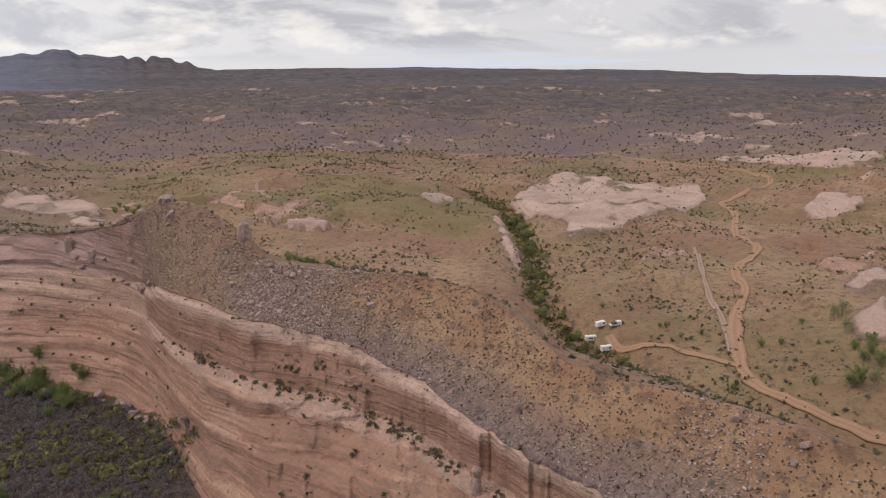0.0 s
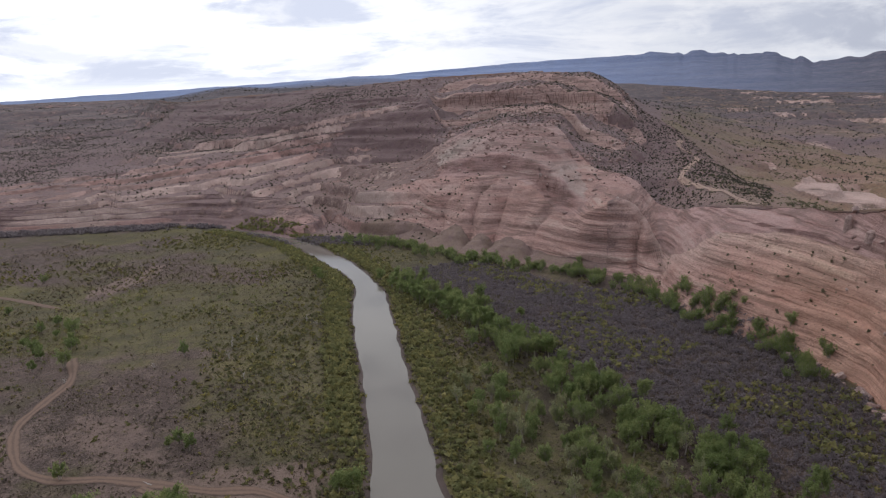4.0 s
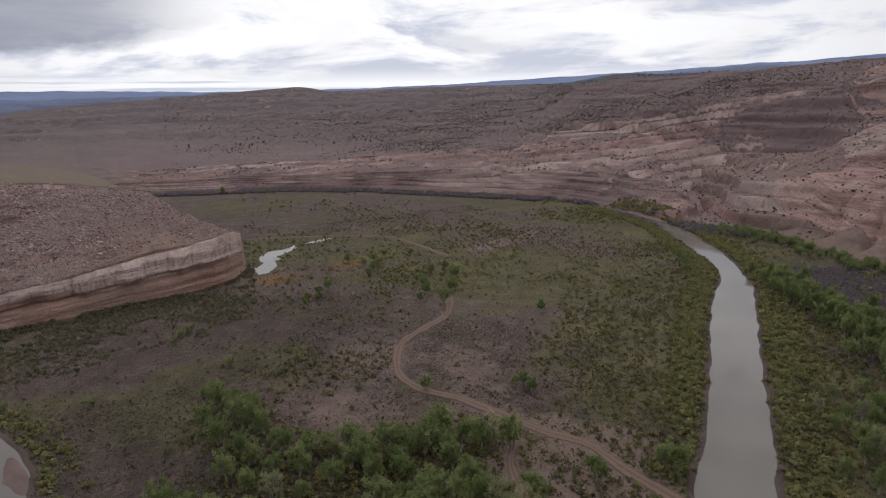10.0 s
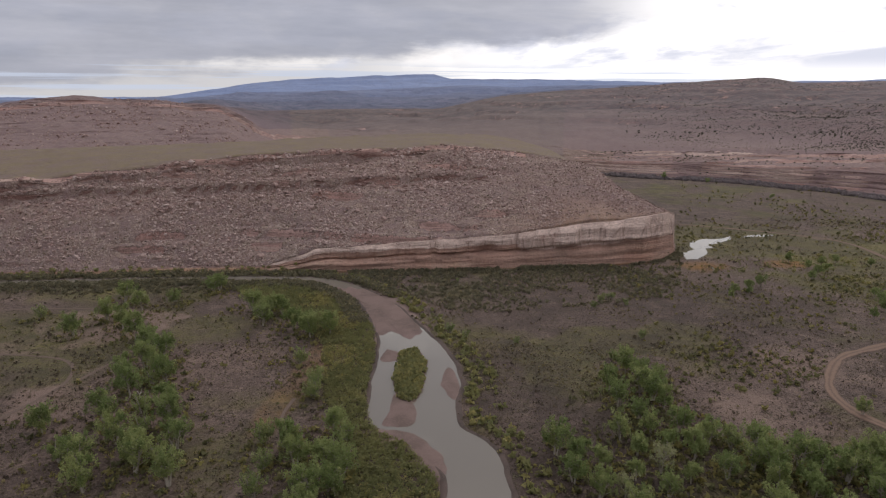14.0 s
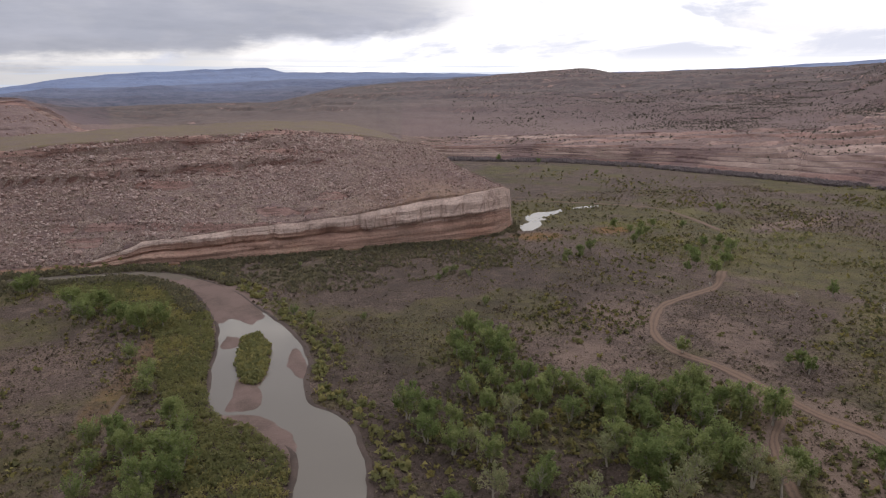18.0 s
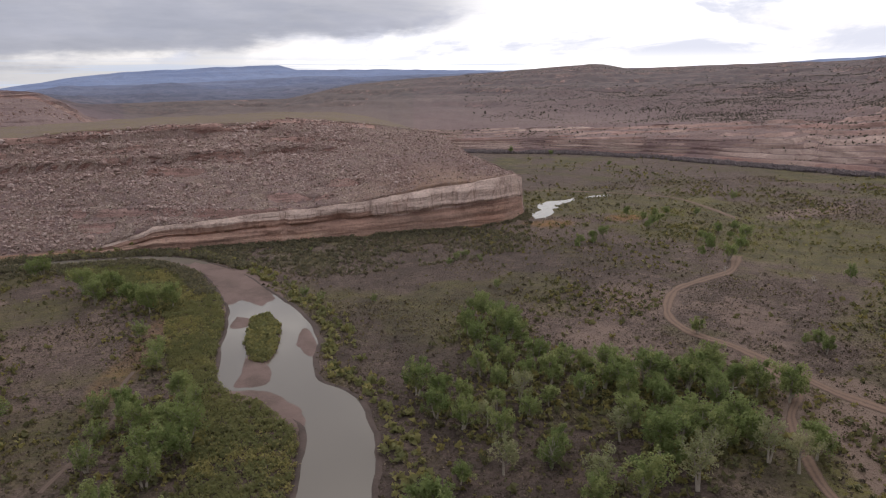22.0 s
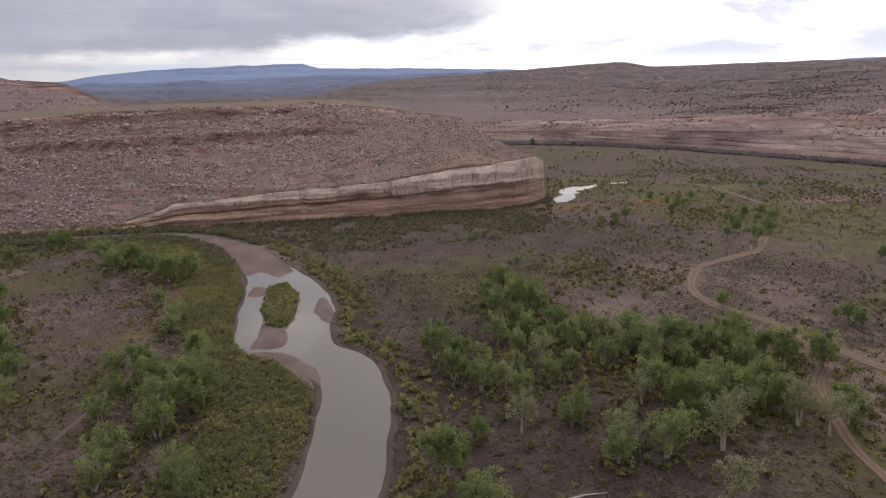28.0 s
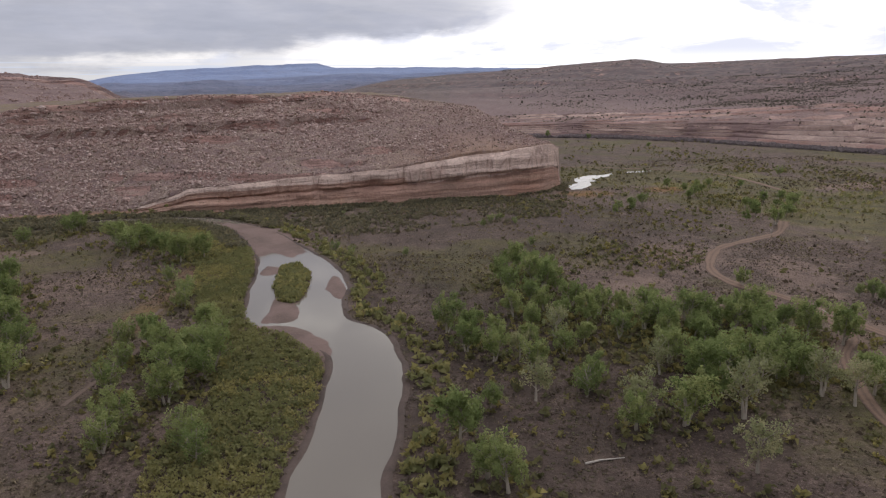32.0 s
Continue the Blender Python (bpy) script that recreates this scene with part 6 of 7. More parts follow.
for x, y, h in PALE:
    tree("olive", x, y, h * 1.12, "pale grey-green tree with thin crown in the grove", "pale trees in the grove", RNG)
for x, y, h in YELLOW:
    tree("willow", x, y, h, "bright yellow-green willow on dry silt", "bright willows", RNG)


def along(line, n, wide, rng, spread=1.0):
    c = spline(line, 400)
    p = c[(rng.rand(n) ** spread * 399).astype(int)] + rng.normal(size=(n, 2)) * wide
    return p[inside(p[:, 0], p[:, 1], WATER_POLY) < 1]


for x, y in along([(299, 158), (270, 120), (236, 82), (209, 57), (189, 35), (177, 18), (166, 4), (150, -12)], 190, 6.0, RNG):
    tree("cotton", x, y, 5.4 + 3.4 * RNG.rand(), "young bright green cottonwood in the belt beside the river", "cottonwoods in the river belt", RNG, 0.85)
for x, y in along([(190, 72), (174, 55), (160, 38), (147, 22), (138, 8)], 84, 8.0, RNG):
    tree("cotton" if RNG.rand() > 0.35 else "olive", x, y, 4.0 + 3.4 * RNG.rand(), "young cottonwood among grey willows beside the river", "young trees by the river", RNG, 0.9)
for x, y in along([(383, 240), (380, 203), (351, 131), (340, 82), (318, 40), (284, 12), (254, -14), (232, -26)], 270, 5.0, RNG):
    tree("willow", x, y, 3.6 + 2.8 * RNG.rand(), "green willow at the foot of the sandstone wall", "willows below the wall", RNG)
for x, y in along([(96, 205), (40, 268), (-10, 275)], 8, 5, RNG):
    tree("willow", x, y, 2.0 + 1.5 * RNG.rand(), "low green willow below the promontory cliff", "willows below the promontory", RNG)
for x, y in along(CREEK[:8], 46, 4.0, RNG):
    tree("willow" if RNG.rand() > 0.4 else "olive", x, y, 3.0 + 3.0 * RNG.rand(), "grey-green tree along the dry creek by the camp", "trees along the creek", RNG)
for x, y in [(496, -94), (494, -101), (483, -106), (517, -101), (481, -102)]:
    tree("willow", x, y, 4.0 + 2.0 * RNG.rand(), "bright green cottonwood in the hollow behind the fin", "trees behind the fin", RNG)


for x, y in along([(181, -72), (184, -77), (181, -80), (232, -108), (224, -111), (286, -148)], 26, 2.2, RNG):
    tree("willow", x, y, 1.8 + 1.6 * RNG.rand(), "low green willow in the sandy wash behind the fin", "willows in the wash", RNG)
for x, y in [(93, -230), (86, -220), (81, -214), (81, -219), (76, -213), (75, -198), (76, -194), (100, -242), (102, -240), (84, -225), (71, -198)]:
    tree("olive" if RNG.rand() > 0.5 else "willow", x, y, 4.0 + 2.5 * RNG.rand(), "dark green tree in the rocky side draw", "trees in the draw", RNG)
for x, y in [(109, -207), (105, -212), (100, -177), (145, -203), (143, -204), (172, -203), (158, -193), (134, -200), (130, -206), (139, -245), (108, -231), (84, -190)]:
    tree("willow", x, y, 2.2 + 1.4 * RNG.rand(), "round dark green juniper on the red valley floor", "junipers in the valley", RNG)


def thicket(name, pts, sizes, count, material, label, category, flat=0.8, leaf=0.45, seed=1, wide=0.6, tint=None):
    """Many low plants that nobody could count, in one mesh."""
    rng = np.random.RandomState(seed)
    z = height_at(pts[:, 0], pts[:, 1])
    c = np.c_[pts, z + sizes * 0.35]
    rad = sizes[:, None] * np.array([wide, wide, 0.6])
    tri, f, t = leaf_cloud(c, rad, count, sizes * leaf, rng, flat, tint)
    return tagged(new(name, raw_mesh(name, tri, f, material, {"tint": t})), label, category, "", "stuff")


def scatter(n, x0, x1, y0, y1, rng, keep):
    p = np.c_[x0 + (x1 - x0) * rng.rand(n), y0 + (y1 - y0) * rng.rand(n)]
    return p[rng.rand(n) < keep(p[:, 0], p[:, 1])]


def clear(x, y, gap=3.5):
    """0 on water and roads."""
    ok = 1 - inside(x, y, WATER_POLY)
    for _, pts, wide, _, _ in ROADS:
        if pts[0][1] > 0:
            ok = ok * (near_line(x, y, pts)[0] > wide / 2 + 0.8)
    return ok * (1 - inside(x, y, POND)) * (np.hypot(x, y) > 12)


TAM = [(318, 168), (352, 140), (345, 120), (320, 80), (310, 40), (285, 5), (252, -22), (205, -42), (170, -45), (150, -30), (168, 2), (204, 33), (243, 82), (280, 128)]
p = scatter(22000, 140, 360, -50, 175, RNG, lambda x, y: inside(x, y, TAM))
thicket("tamarisk_thicket", p, 1.2 + 1.2 * RNG.rand(len(p)), 22, M_TAMARISK, "dense purple-grey leafless tamarisk thicket", "shrubs", leaf=0.20, seed=21, tint=0.3 + 0.4 * RNG.rand(len(p)))
p = scatter(6500, 140, 360, -50, 175, RNG, lambda x, y: inside(x, y, TAM) * (fbm(x, y, 30, 3, 77) > 0.12))
thicket("green_undergrowth", p, 1.2 + 1.2 * RNG.rand(len(p)), 12, M_WILLOW, "yellow-green shrubs scattered in the tamarisk", "shrubs", seed=22)

BELT = [(140, -20), (132, 20), (140, 55), (178, 88), (240, 122), (296, 160), (318, 168), (280, 128), (243, 82), (204, 33), (168, 2), (150, -30)]
p = scatter(10000, 125, 322, -32, 170, RNG, lambda x, y: inside(x, y, BELT) * np.clip(0.55 + 1.2 * fbm(x, y, 22, 3, 57), 0.1, 1))
p = p[1 - inside(p[:, 0], p[:, 1], WATER_POLY) > 0]
thicket("belt_undergrowth", p, 0.5 + 0.9 * RNG.rand(len(p)) ** 1.5, 11, M_SAGE, "olive undergrowth between the river and the tamarisk", "shrubs", seed=33, tint=0.42 * RNG.rand(len(p)))
w = np.array([(x, y) for x, y, _ in WEST + WEST2 + GROVE + GROVE2])
p = np.repeat(w, 36, axis=0) + RNG.normal(size=(len(w) * 36, 2)) * 5.0
p = p[clear(p[:, 0], p[:, 1]) > 0]
thicket("grove_undergrowth", p, 0.6 + 1.2 * RNG.rand(len(p)) ** 1.6, 9, M_SAGE, "olive and straw undergrowth between the cottonwoods", "shrubs", seed=34)


def bank_strip(line, way, n, deep, rng):
    i = rng.randint(0, len(line), n)
    off = 1.8 + deep * rng.rand(n) ** 1.4
    return offset_line(line, way, 1.0)[i] + (offset_line(line, way, 2.0) - offset_line(line, way, 1.0))[i] * off[:, None] + rng.normal(size=(n, 2)) * 0.8


p = np.vstack([bank_strip(BANK_IN[:160], -1, 2300, 9, RNG), bank_strip(BANK_IN[160:], -1, 900, 7, RNG), bank_strip(BANK_OUT[:200], 1, 2200, 13, RNG)])
p = p[clear(p[:, 0], p[:, 1]) > 0]
thicket("bank_willows", p, 1.0 + 1.1 * RNG.rand(len(p)), 14, M_WILLOW, "dense olive and yellow willow scrub lining the river", "shrubs", seed=23)
p = np.vstack([bank_strip(BANK_OUT[335:], 1, 1700, 5, RNG), bank_strip(BANK_IN[335:], -1, 900, 4, RNG)])
p = p[clear(p[:, 0], p[:, 1]) > 0]
thicket("bank_brush", p, 1.3 + 1.5 * RNG.rand(len(p)), 22, M_BRUSH, "tall dark brush along the upper reach of the river", "shrubs", seed=37, leaf=0.2)
BED = [(-85, 262), (-70, 272), (-40, 252), (-24, 215), (-21, 190), (-21, 160), (-18, 146), (-8, 134), (-2, 122), (-2, 106), (-6, 92), (-8, 76), (-24, 70), (-26, 90), (-20, 106), (-21, 122), (-26, 144), (-33, 168), (-38, 200), (-52, 222), (-68, 240)]
p = scatter(30000, -88, 0, 65, 274, RNG, lambda x, y: inside(x, y, BED)) * 1.0
p = p[clear(p[:, 0], p[:, 1]) > 0]
drift = np.clip(0.45 + 0.9 * fbm(p[:, 0], p[:, 1], 16, 3, 131) + 0.12 * RNG.normal(size=len(p)), 0.02, 0.98)
thicket("willow_bed", p, 0.8 + 1.0 * RNG.rand(len(p)), 24, M_WILLOW, "thick bed of rounded willow bushes on the inside of the bend", "shrubs", seed=24, leaf=0.20, tint=drift)
ISL = [(-13.5, 190), (-9, 194), (-5.8, 185), (-6.2, 169), (-8.2, 158), (-12, 159.5), (-13.8, 173)]
p = scatter(1500, -17, -5, 154, 195, RNG, lambda x, y: inside(x, y, ISL))
thicket("island_willows", p, 1.0 + 0.8 * RNG.rand(len(p)), 16, M_WILLOW, "willow bushes covering the river island", "shrubs", seed=25)


def flat_keep(x, y):
    wall = at_azimuth(WALL_FOOT, np.degrees(np.arctan2(x, y)))[0]
    nose = np.where(np.degrees(np.arctan2(x, y)) < 19.3, at_azimuth(FOOT, np.degrees(np.arctan2(x, y)))[0], 9999)
    r = np.hypot(x, y)
    return clear(x, y) * (r < wall - 4) * (r < nose - 3) * (1 - inside(x, y, TAM))


p = scatter(60000, -110, 160, 45, 200, RNG, lambda x, y: flat_keep(x, y) * np.clip(0.5 + 1.2 * fbm(x, y, 14, 4, 58), 0.08, 1))
thicket("dry_tufts", p, 0.22 + 0.34 * RNG.rand(len(p)) ** 2, 4, M_DRY, "dry brown tufts and stalks on the river flat", "grass", seed=35, leaf=0.55)
p = scatter(52000, -210, 330, 30, 420, RNG, lambda x, y: flat_keep(x, y) * np.clip(0.18 + 1.7 * fbm(x, y, 28, 4, 51), 0.03, 1))
thicket("sagebrush", p, 0.40 + 0.75 * RNG.rand(len(p)) ** 2, 6, M_DRY, "low dry brown brush over the river flat", "shrubs", seed=26, leaf=0.5)
p = scatter(36000, 40, 400, 60, 400, RNG, lambda x, y: flat_keep(x, y) * np.clip(0.10 + 1.5 * fbm(x, y, 45, 4, 53) + 0.55 * np.clip(1 - near_line(x, y, RIVER_NEAR)[0] / 75, 0, 1), 0.02, 1))
thicket("rabbitbrush", p, 0.6 + 1.1 * RNG.rand(len(p)) ** 2, 9, M_SAGE, "olive and yellow brush between river and track", "shrubs", seed=27, leaf=0.5)
p = scatter(46000, -110, 330, 90, 420, RNG, lambda x, y: flat_keep(x, y) * np.clip(0.25 + 1.9 * fbm(x, y, 20, 4, 52), 0.02, 1) * np.clip(1.1 - 1.1 * blob(x, y, 38, 100, 30, 44, -8, 15), 0, 1))
thicket("straw_tufts", p, 0.30 + 0.65 * RNG.rand(len(p)) ** 2, 5, M_STRAW, "straw and olive grass tufts over the river flat", "grass", seed=38, leaf=0.5)
p = scatter(9000, 60, 420, 320, 640, RNG, lambda x, y: flat_keep(x, y) * np.clip(0.1 + 0.9 * fbm(x, y, 50, 4, 55), 0.02, 1))
q = scatter(2600, 100, 300, 180, 345, RNG, lambda x, y: flat_keep(x, y) * np.clip(0.9 * blob(x, y, 162, 300, 34, 20, 20, 22) + 0.7 * blob(x, y, 205, 262, 50, 22, 25, 23) + 0.5 * blob(x, y, 250, 215, 45, 20, 35, 24), 0, 1))
thicket("pond_brush", q, 0.8 + 1.5 * RNG.rand(len(q)) ** 2, 14, M_WILLOW, "green and yellow brush in the damp ground by the pond", "shrubs", seed=36, leaf=0.3)
thicket("far_brush", p, 0.7 + 1.0 * RNG.rand(len(p)) ** 2, 5, M_SAGE, "low olive brush on the far meadow", "shrubs", seed=28, leaf=0.7)
az = np.radians(-46 + 66 * RNG.rand(17000))
rr = at_azimuth(FOOT, np.degrees(az))[0] - 1 - (28 + 34 * np.clip((np.degrees(az) + 6) / 8, 0, 1)) * RNG.rand(len(az)) ** 2.0
p = np.c_[np.sin(az) * rr, np.cos(az) * rr]
p = p[fbm(p[:, 0], p[:, 1], 14, 4, 59) > -0.28]
p = p[clear(p[:, 0], p[:, 1]) > 0]
thicket("cliff_foot_brush", p, 0.4 + 1.2 * RNG.rand(len(p)) ** 2, 12, M_BRUSH, "dark brush along the foot of the promontory", "shrubs", seed=29, leaf=0.45)
az = np.radians(12.5 + 48 * RNG.rand(6500))
rr = at_azimuth(WALL_FOOT, np.degrees(az))[0] - 1 - 22 * RNG.rand(len(az)) ** 1.2
p = np.c_[np.sin(az) * rr, np.cos(az) * rr]
p = p[(fbm(p[:, 0], p[:, 1], 30, 4, 60) > -0.2) & (inside(p[:, 0], p[:, 1], WATER_POLY) < 1)]
thicket("far_bank_brush", p, 1.0 + 1.9 * RNG.rand(len(p)), 7, M_TAMARISK, "dark band of tamarisk along the far river bank", "shrubs", seed=30, leaf=0.5)

# ---------------------------------------------------------------- scrub and stones on the slopes
def on_land(n, az0, az1, segs, rng, rmax=1e9, keep=None):
    """Random places on the land between two azimuths, on the given stretches between break lines."""
    cols = np.where((AZ >= az0) & (AZ <= az1))[0]
    rows = np.where(np.isin(LSEG, segs))[0]
    rows = rows[rows < len(LSEG) - 1]
    w = (LR[rows + 1][:, cols] - LR[rows][:, cols]) * LR[rows][:, cols]
    w = w * (LR[rows][:, cols] < rmax)
    if keep is not None:
        w = w * keep(LX[rows][:, cols], LY[rows][:, cols])
    cum = np.cumsum(w.ravel())
    k = np.searchsorted(cum, rng.rand(n) * cum[-1])
    r, c = rows[k // len(cols)], np.minimum(cols[k % len(cols)], len(AZ) - 2)
    u, v = rng.rand(n), rng.rand(n)

    def at(a):
        return (a[r, c] * (1 - u) + a[r + 1, c] * u) * (1 - v) + (a[r, c + 1] * (1 - u) + a[r + 1, c + 1] * u) * v

    return np.c_[at(LX), at(LY), at(LZ)]


def slope_brush(name, pts, sizes, count, material, label, seed, leaf=0.7):
    rng = np.random.RandomState(seed)
    c = pts + np.c_[np.zeros((len(pts), 2)), sizes * 0.3]
    tri, f, t = leaf_cloud(c, sizes[:, None] * np.array([0.55, 0.55, 0.5]), count, sizes * leaf, rng, 0.9)
    return tagged(new(name, raw_mesh(name, tri, f, material, {"tint": t})), label, "shrubs", "", "stuff")


def ico():
    bm = bmesh.new()
    bmesh.ops.create_icosphere(bm, subdivisions=1, radius=1.0)
    co = np.array([v.co[:] for v in bm.verts])
    fa = np.array([[v.index for v in f.verts] for f in bm.faces])
    bm.free()
    return co, fa


ICO_CO, ICO_FA = ico()


def stones(name, pts, sizes, label, seed, tone=0.5):
    """Angular blocks lying half sunk in the slope, too many to count."""
    rng = np.random.RandomState(seed)
    n = len(pts)
    jit = 1 + 0.38 * (rng.rand(n, len(ICO_CO), 1) - 0.5) * 2
    sc = sizes[:, None, None] * (0.55 + 0.75 * rng.rand(n, 1, 3)) * np.array([1, 1, 0.75])
    a = rng.rand(n) * 6.28
    co = ICO_CO[None] * jit * sc
    x = co[..., 0] * np.cos(a)[:, None] - co[..., 1] * np.sin(a)[:, None]
    y = co[..., 0] * np.sin(a)[:, None] + co[..., 1] * np.cos(a)[:, None]
    co = np.stack([x, y, co[..., 2]], -1) + pts[:, None] + np.array([0, 0, 1]) * (sizes * 0.2)[:, None, None]
    fa = (ICO_FA[None] + (np.arange(n) * len(ICO_CO))[:, None, None]).reshape(-1, 3)
    t = np.repeat(np.clip(tone + 0.28 * rng.normal(size=n), 0, 0.99), len(ICO_CO))
    return tagged(new(name, raw_mesh(name, co.reshape(-1, 3), fa, M_STONE, {"tint": t})), label, "rocks", "", "stuff")


ROCKY = lambda x, y: np.clip(0.35 + 1.3 * fbm(x, y, 25, 4, 101), 0.03, 1)
p = on_land(24000, -45, 10, [2, 3], RNG, keep=ROCKY)
stones("talus_stones", p, 0.16 + 0.60 * RNG.rand(len(p)) ** 3, "pinkish sandstone rubble strewn over the promontory slope", 201, 0.66)
p = on_land(2600, 8, 18.4, [2, 3], RNG, keep=ROCKY)
stones("nose_stones", p, 0.2 + 0.5 * RNG.rand(len(p)) ** 3, "small rubble on the red nose of the promontory", 202)
p = on_land(16000, 101, 163, [7], RNG, keep=lambda x, y: ROCKY(x, y) * np.clip(1.3 - (np.degrees(np.arctan2(x, y)) - 112) / 14, 0.3, 1))
stones("fin_rubble", p, 0.08 + 0.30 * RNG.rand(len(p)) ** 3, "grey and pink rubble covering the crest of the fin", 203, 0.68)
p = on_land(1500, 64, 82, [7, 8], RNG, 900, keep=ROCKY)
stones("mesa_rubble", p, 0.6 + 1.3 * RNG.rand(len(p)) ** 3, "pale broken blocks below the mesa rim", 204)
p = on_land(2200, -44, -15, [6, 7], RNG, keep=ROCKY)
stones("butte_rubble", p, 0.6 + 1.2 * RNG.rand(len(p)) ** 3, "brown blocks strewn over the slope of the butte", 206, 0.5)
p = on_land(1500, -44, 5, [3], RNG)
stones("rim_blocks", p, 0.4 + 1.0 * RNG.rand(len(p)) ** 2, "dark red slabs along the broken rim of the promontory", 205, 0.45)

slab = [(LX[min(r + 1, len(LX) - 1), c], LY[min(r + 1, len(LX) - 1), c], LZ[min(r + 1, len(LX) - 1), c]) for r, v in LEDGE_SHADE for c in np.where(v > 0.45)[0][::7] if AZ[c] < 6]
slab = np.array(slab) + RNG.normal(size=(len(slab), 3)) * (0.5, 0.5, 0.0)
stones("rim_slabs", slab, 0.5 + 1.1 * RNG.rand(len(slab)) ** 2, "pale tilted slabs on the broken ledges below the rim", 207, 0.7)
p = on_land(3600, -44, 18, [2, 3], RNG)
slope_brush("promontory_scrub", p, 0.25 + 0.4 * RNG.rand(len(p)), 5, M_DRY, "sparse grey scrub on the promontory", 211)
p = on_land(2200, 12, 88, [6, 7], RNG, keep=lambda x, y: (np.hypot(x, y) > 430) * np.clip(0.3 + 1.4 * fbm(x, y, 60, 4, 121), 0.02, 1))
slope_brush("wall_scrub", p, 0.5 + 1.1 * RNG.rand(len(p)) ** 2, 5, M_JUNIPER, "dark juniper scrub on the ledges of the canyon wall", 212)
p = on_land(56000, 14, 92, [8], RNG, 1500, keep=lambda x, y: np.clip(0.4 + 1.2 * fbm(x, y, 90, 4, 122), 0.08, 1) / (1 + np.hypot(x, y) / 500) * np.clip((np.degrees(np.arctan2(x, y)) - 14) / 30, 0, 1))
slope_brush("mesa_scrub", p, 0.40 + 1.0 * RNG.rand(len(p)) ** 3, 4, M_JUNIPER, "dark juniper dotted over the mesa slope", 213)
p = on_land(4000, 14, 100, [6, 7, 8, 9], RNG, 2900, keep=lambda x, y: (np.hypot(x, y) > 900) * np.clip(0.4 + 1.2 * fbm(x, y, 200, 4, 123), 0.05, 1))
slope_brush("far_scrub", p, 1.4 + 2.0 * RNG.rand(len(p)) ** 2, 4, M_JUNIPER, "distant juniper over the benchland", 214)
p = on_land(4500, 100, 163, [7], RNG)
slope_brush("fin_scrub", p, 0.14 + 0.26 * RNG.rand(len(p)), 6, M_DRY, "small dry tufts on the crest of the fin", 215)
p = on_land(520, 84, 130, [6], RNG)
slope_brush("ledge_scrub", p, 0.3 + 0.9 * RNG.rand(len(p)) ** 3, 7, M_BRUSH, "scrub in the cracks of the sandstone fin", 216)
SLICK = lambda x, y: 1 - 0.85 * slickrock(x, y)
p = on_land(20000, 84, 163, [8, 9], RNG, 900, keep=lambda x, y: SLICK(x, y) * np.clip((np.degrees(np.arctan2(x, y)) - 82) / 14, 0.35, 1) * np.clip(0.25 + 2.0 * fbm(x, y, 32, 4, 124), 0.05, 1))
slope_brush("valley_scrub", p, 0.35 + 1.1 * RNG.rand(len(p)) ** 3, 6, M_BRUSH, "dark round bushes dotted over the red valley floor", 217)
p = on_land(34000, 84, 163, [9, 10], RNG, 3800, keep=lambda x, y: (np.hypot(x, y) > 600) / (1 + np.hypot(x, y) / 900))
slope_brush("bench_scrub", p, 0.6 + 1.9 * RNG.rand(len(p)) ** 3, 4, M_JUNIPER, "juniper woodland far over the red benches", 218)

# ---------------------------------------------------------------- boulders that stand out singly
def boulder_mesh(seed):
    rng = np.random.RandomState(seed)
    bm = bmesh.new()
    bmesh.ops.create_icosphere(bm, subdivisions=2, radius=1.0)
    for v in bm.verts:
        k = 1 + 0.22 * noise.noise(v.co * 1.3 + Vector((seed * 3.1, 0, 0))) + 0.08 * rng.normal()
        v.co = Vector((max(-0.8, min(0.8, v.co.x * k)), max(-0.75, min(0.75, v.co.y * k)), max(-0.6, min(0.6, v.co.z * k))))
    me = bpy.data.meshes.new("boulder")
    bm.to_mesh(me)
    bm.free()
    at = me.attributes.new("tint", "FLOAT", "POINT")
    at.data.foreach_set("value", np.full(len(me.vertices), 0.35 + 0.5 * rng.rand(), np.float32))
    me.materials.append(M_STONE)
    return me


BOULDERS = [boulder_mesh(i) for i in range(7)]


def boulders(pts, low, high, label, group, rng):
    for x, y, z in pts:
        ob = new("boulder", BOULDERS[rng.randint(len(BOULDERS))])
        s = low + (high - low) * rng.rand() ** 2
        ob.matrix_world = Matrix.Translation((x, y, z + 0.25 * s)) @ Euler((0.4 * rng.normal(), 0.4 * rng.normal(), 6.28 * rng.rand())).to_matrix().to_4x4() @ Matrix.Diagonal((s * (0.8 + 0.6 * rng.rand()), s, s * (0.7 + 0.4 * rng.rand()), 1))
        tagged(ob, label, "boulder", group)


boulders(on_land(260, -40, 9, [2, 3], RNG, keep=ROCKY), 0.6, 1.6, "angular pink sandstone boulder on the talus slope", "boulders on the talus", RNG)
boulders(on_land(90, 103, 162, [7], RNG, keep=ROCKY), 0.4, 1.0, "pale angular boulder on the crest of the fin", "boulders on the fin", RNG)
boulders(np.array([(x, y, height_at(np.array([x]), np.array([y]))[0]) for x, y in along([(292, -36), (268, -42), (240, -50), (215, -58)], 26, 3.0, RNG)]), 0.8, 2.3, "pale weathered crag on the crest of the fin", "crags on the fin", RNG)
boulders(on_land(24, 93, 104, [5], RNG, keep=lambda x, y: (np.hypot(x, y) > at_azimuth(WALL_FOOT, np.degrees(np.arctan2(x, y)))[0] - 8) * 1.0), 0.8, 2.0, "fallen pink boulder at the foot of the fin", "boulders below the fin", RNG)

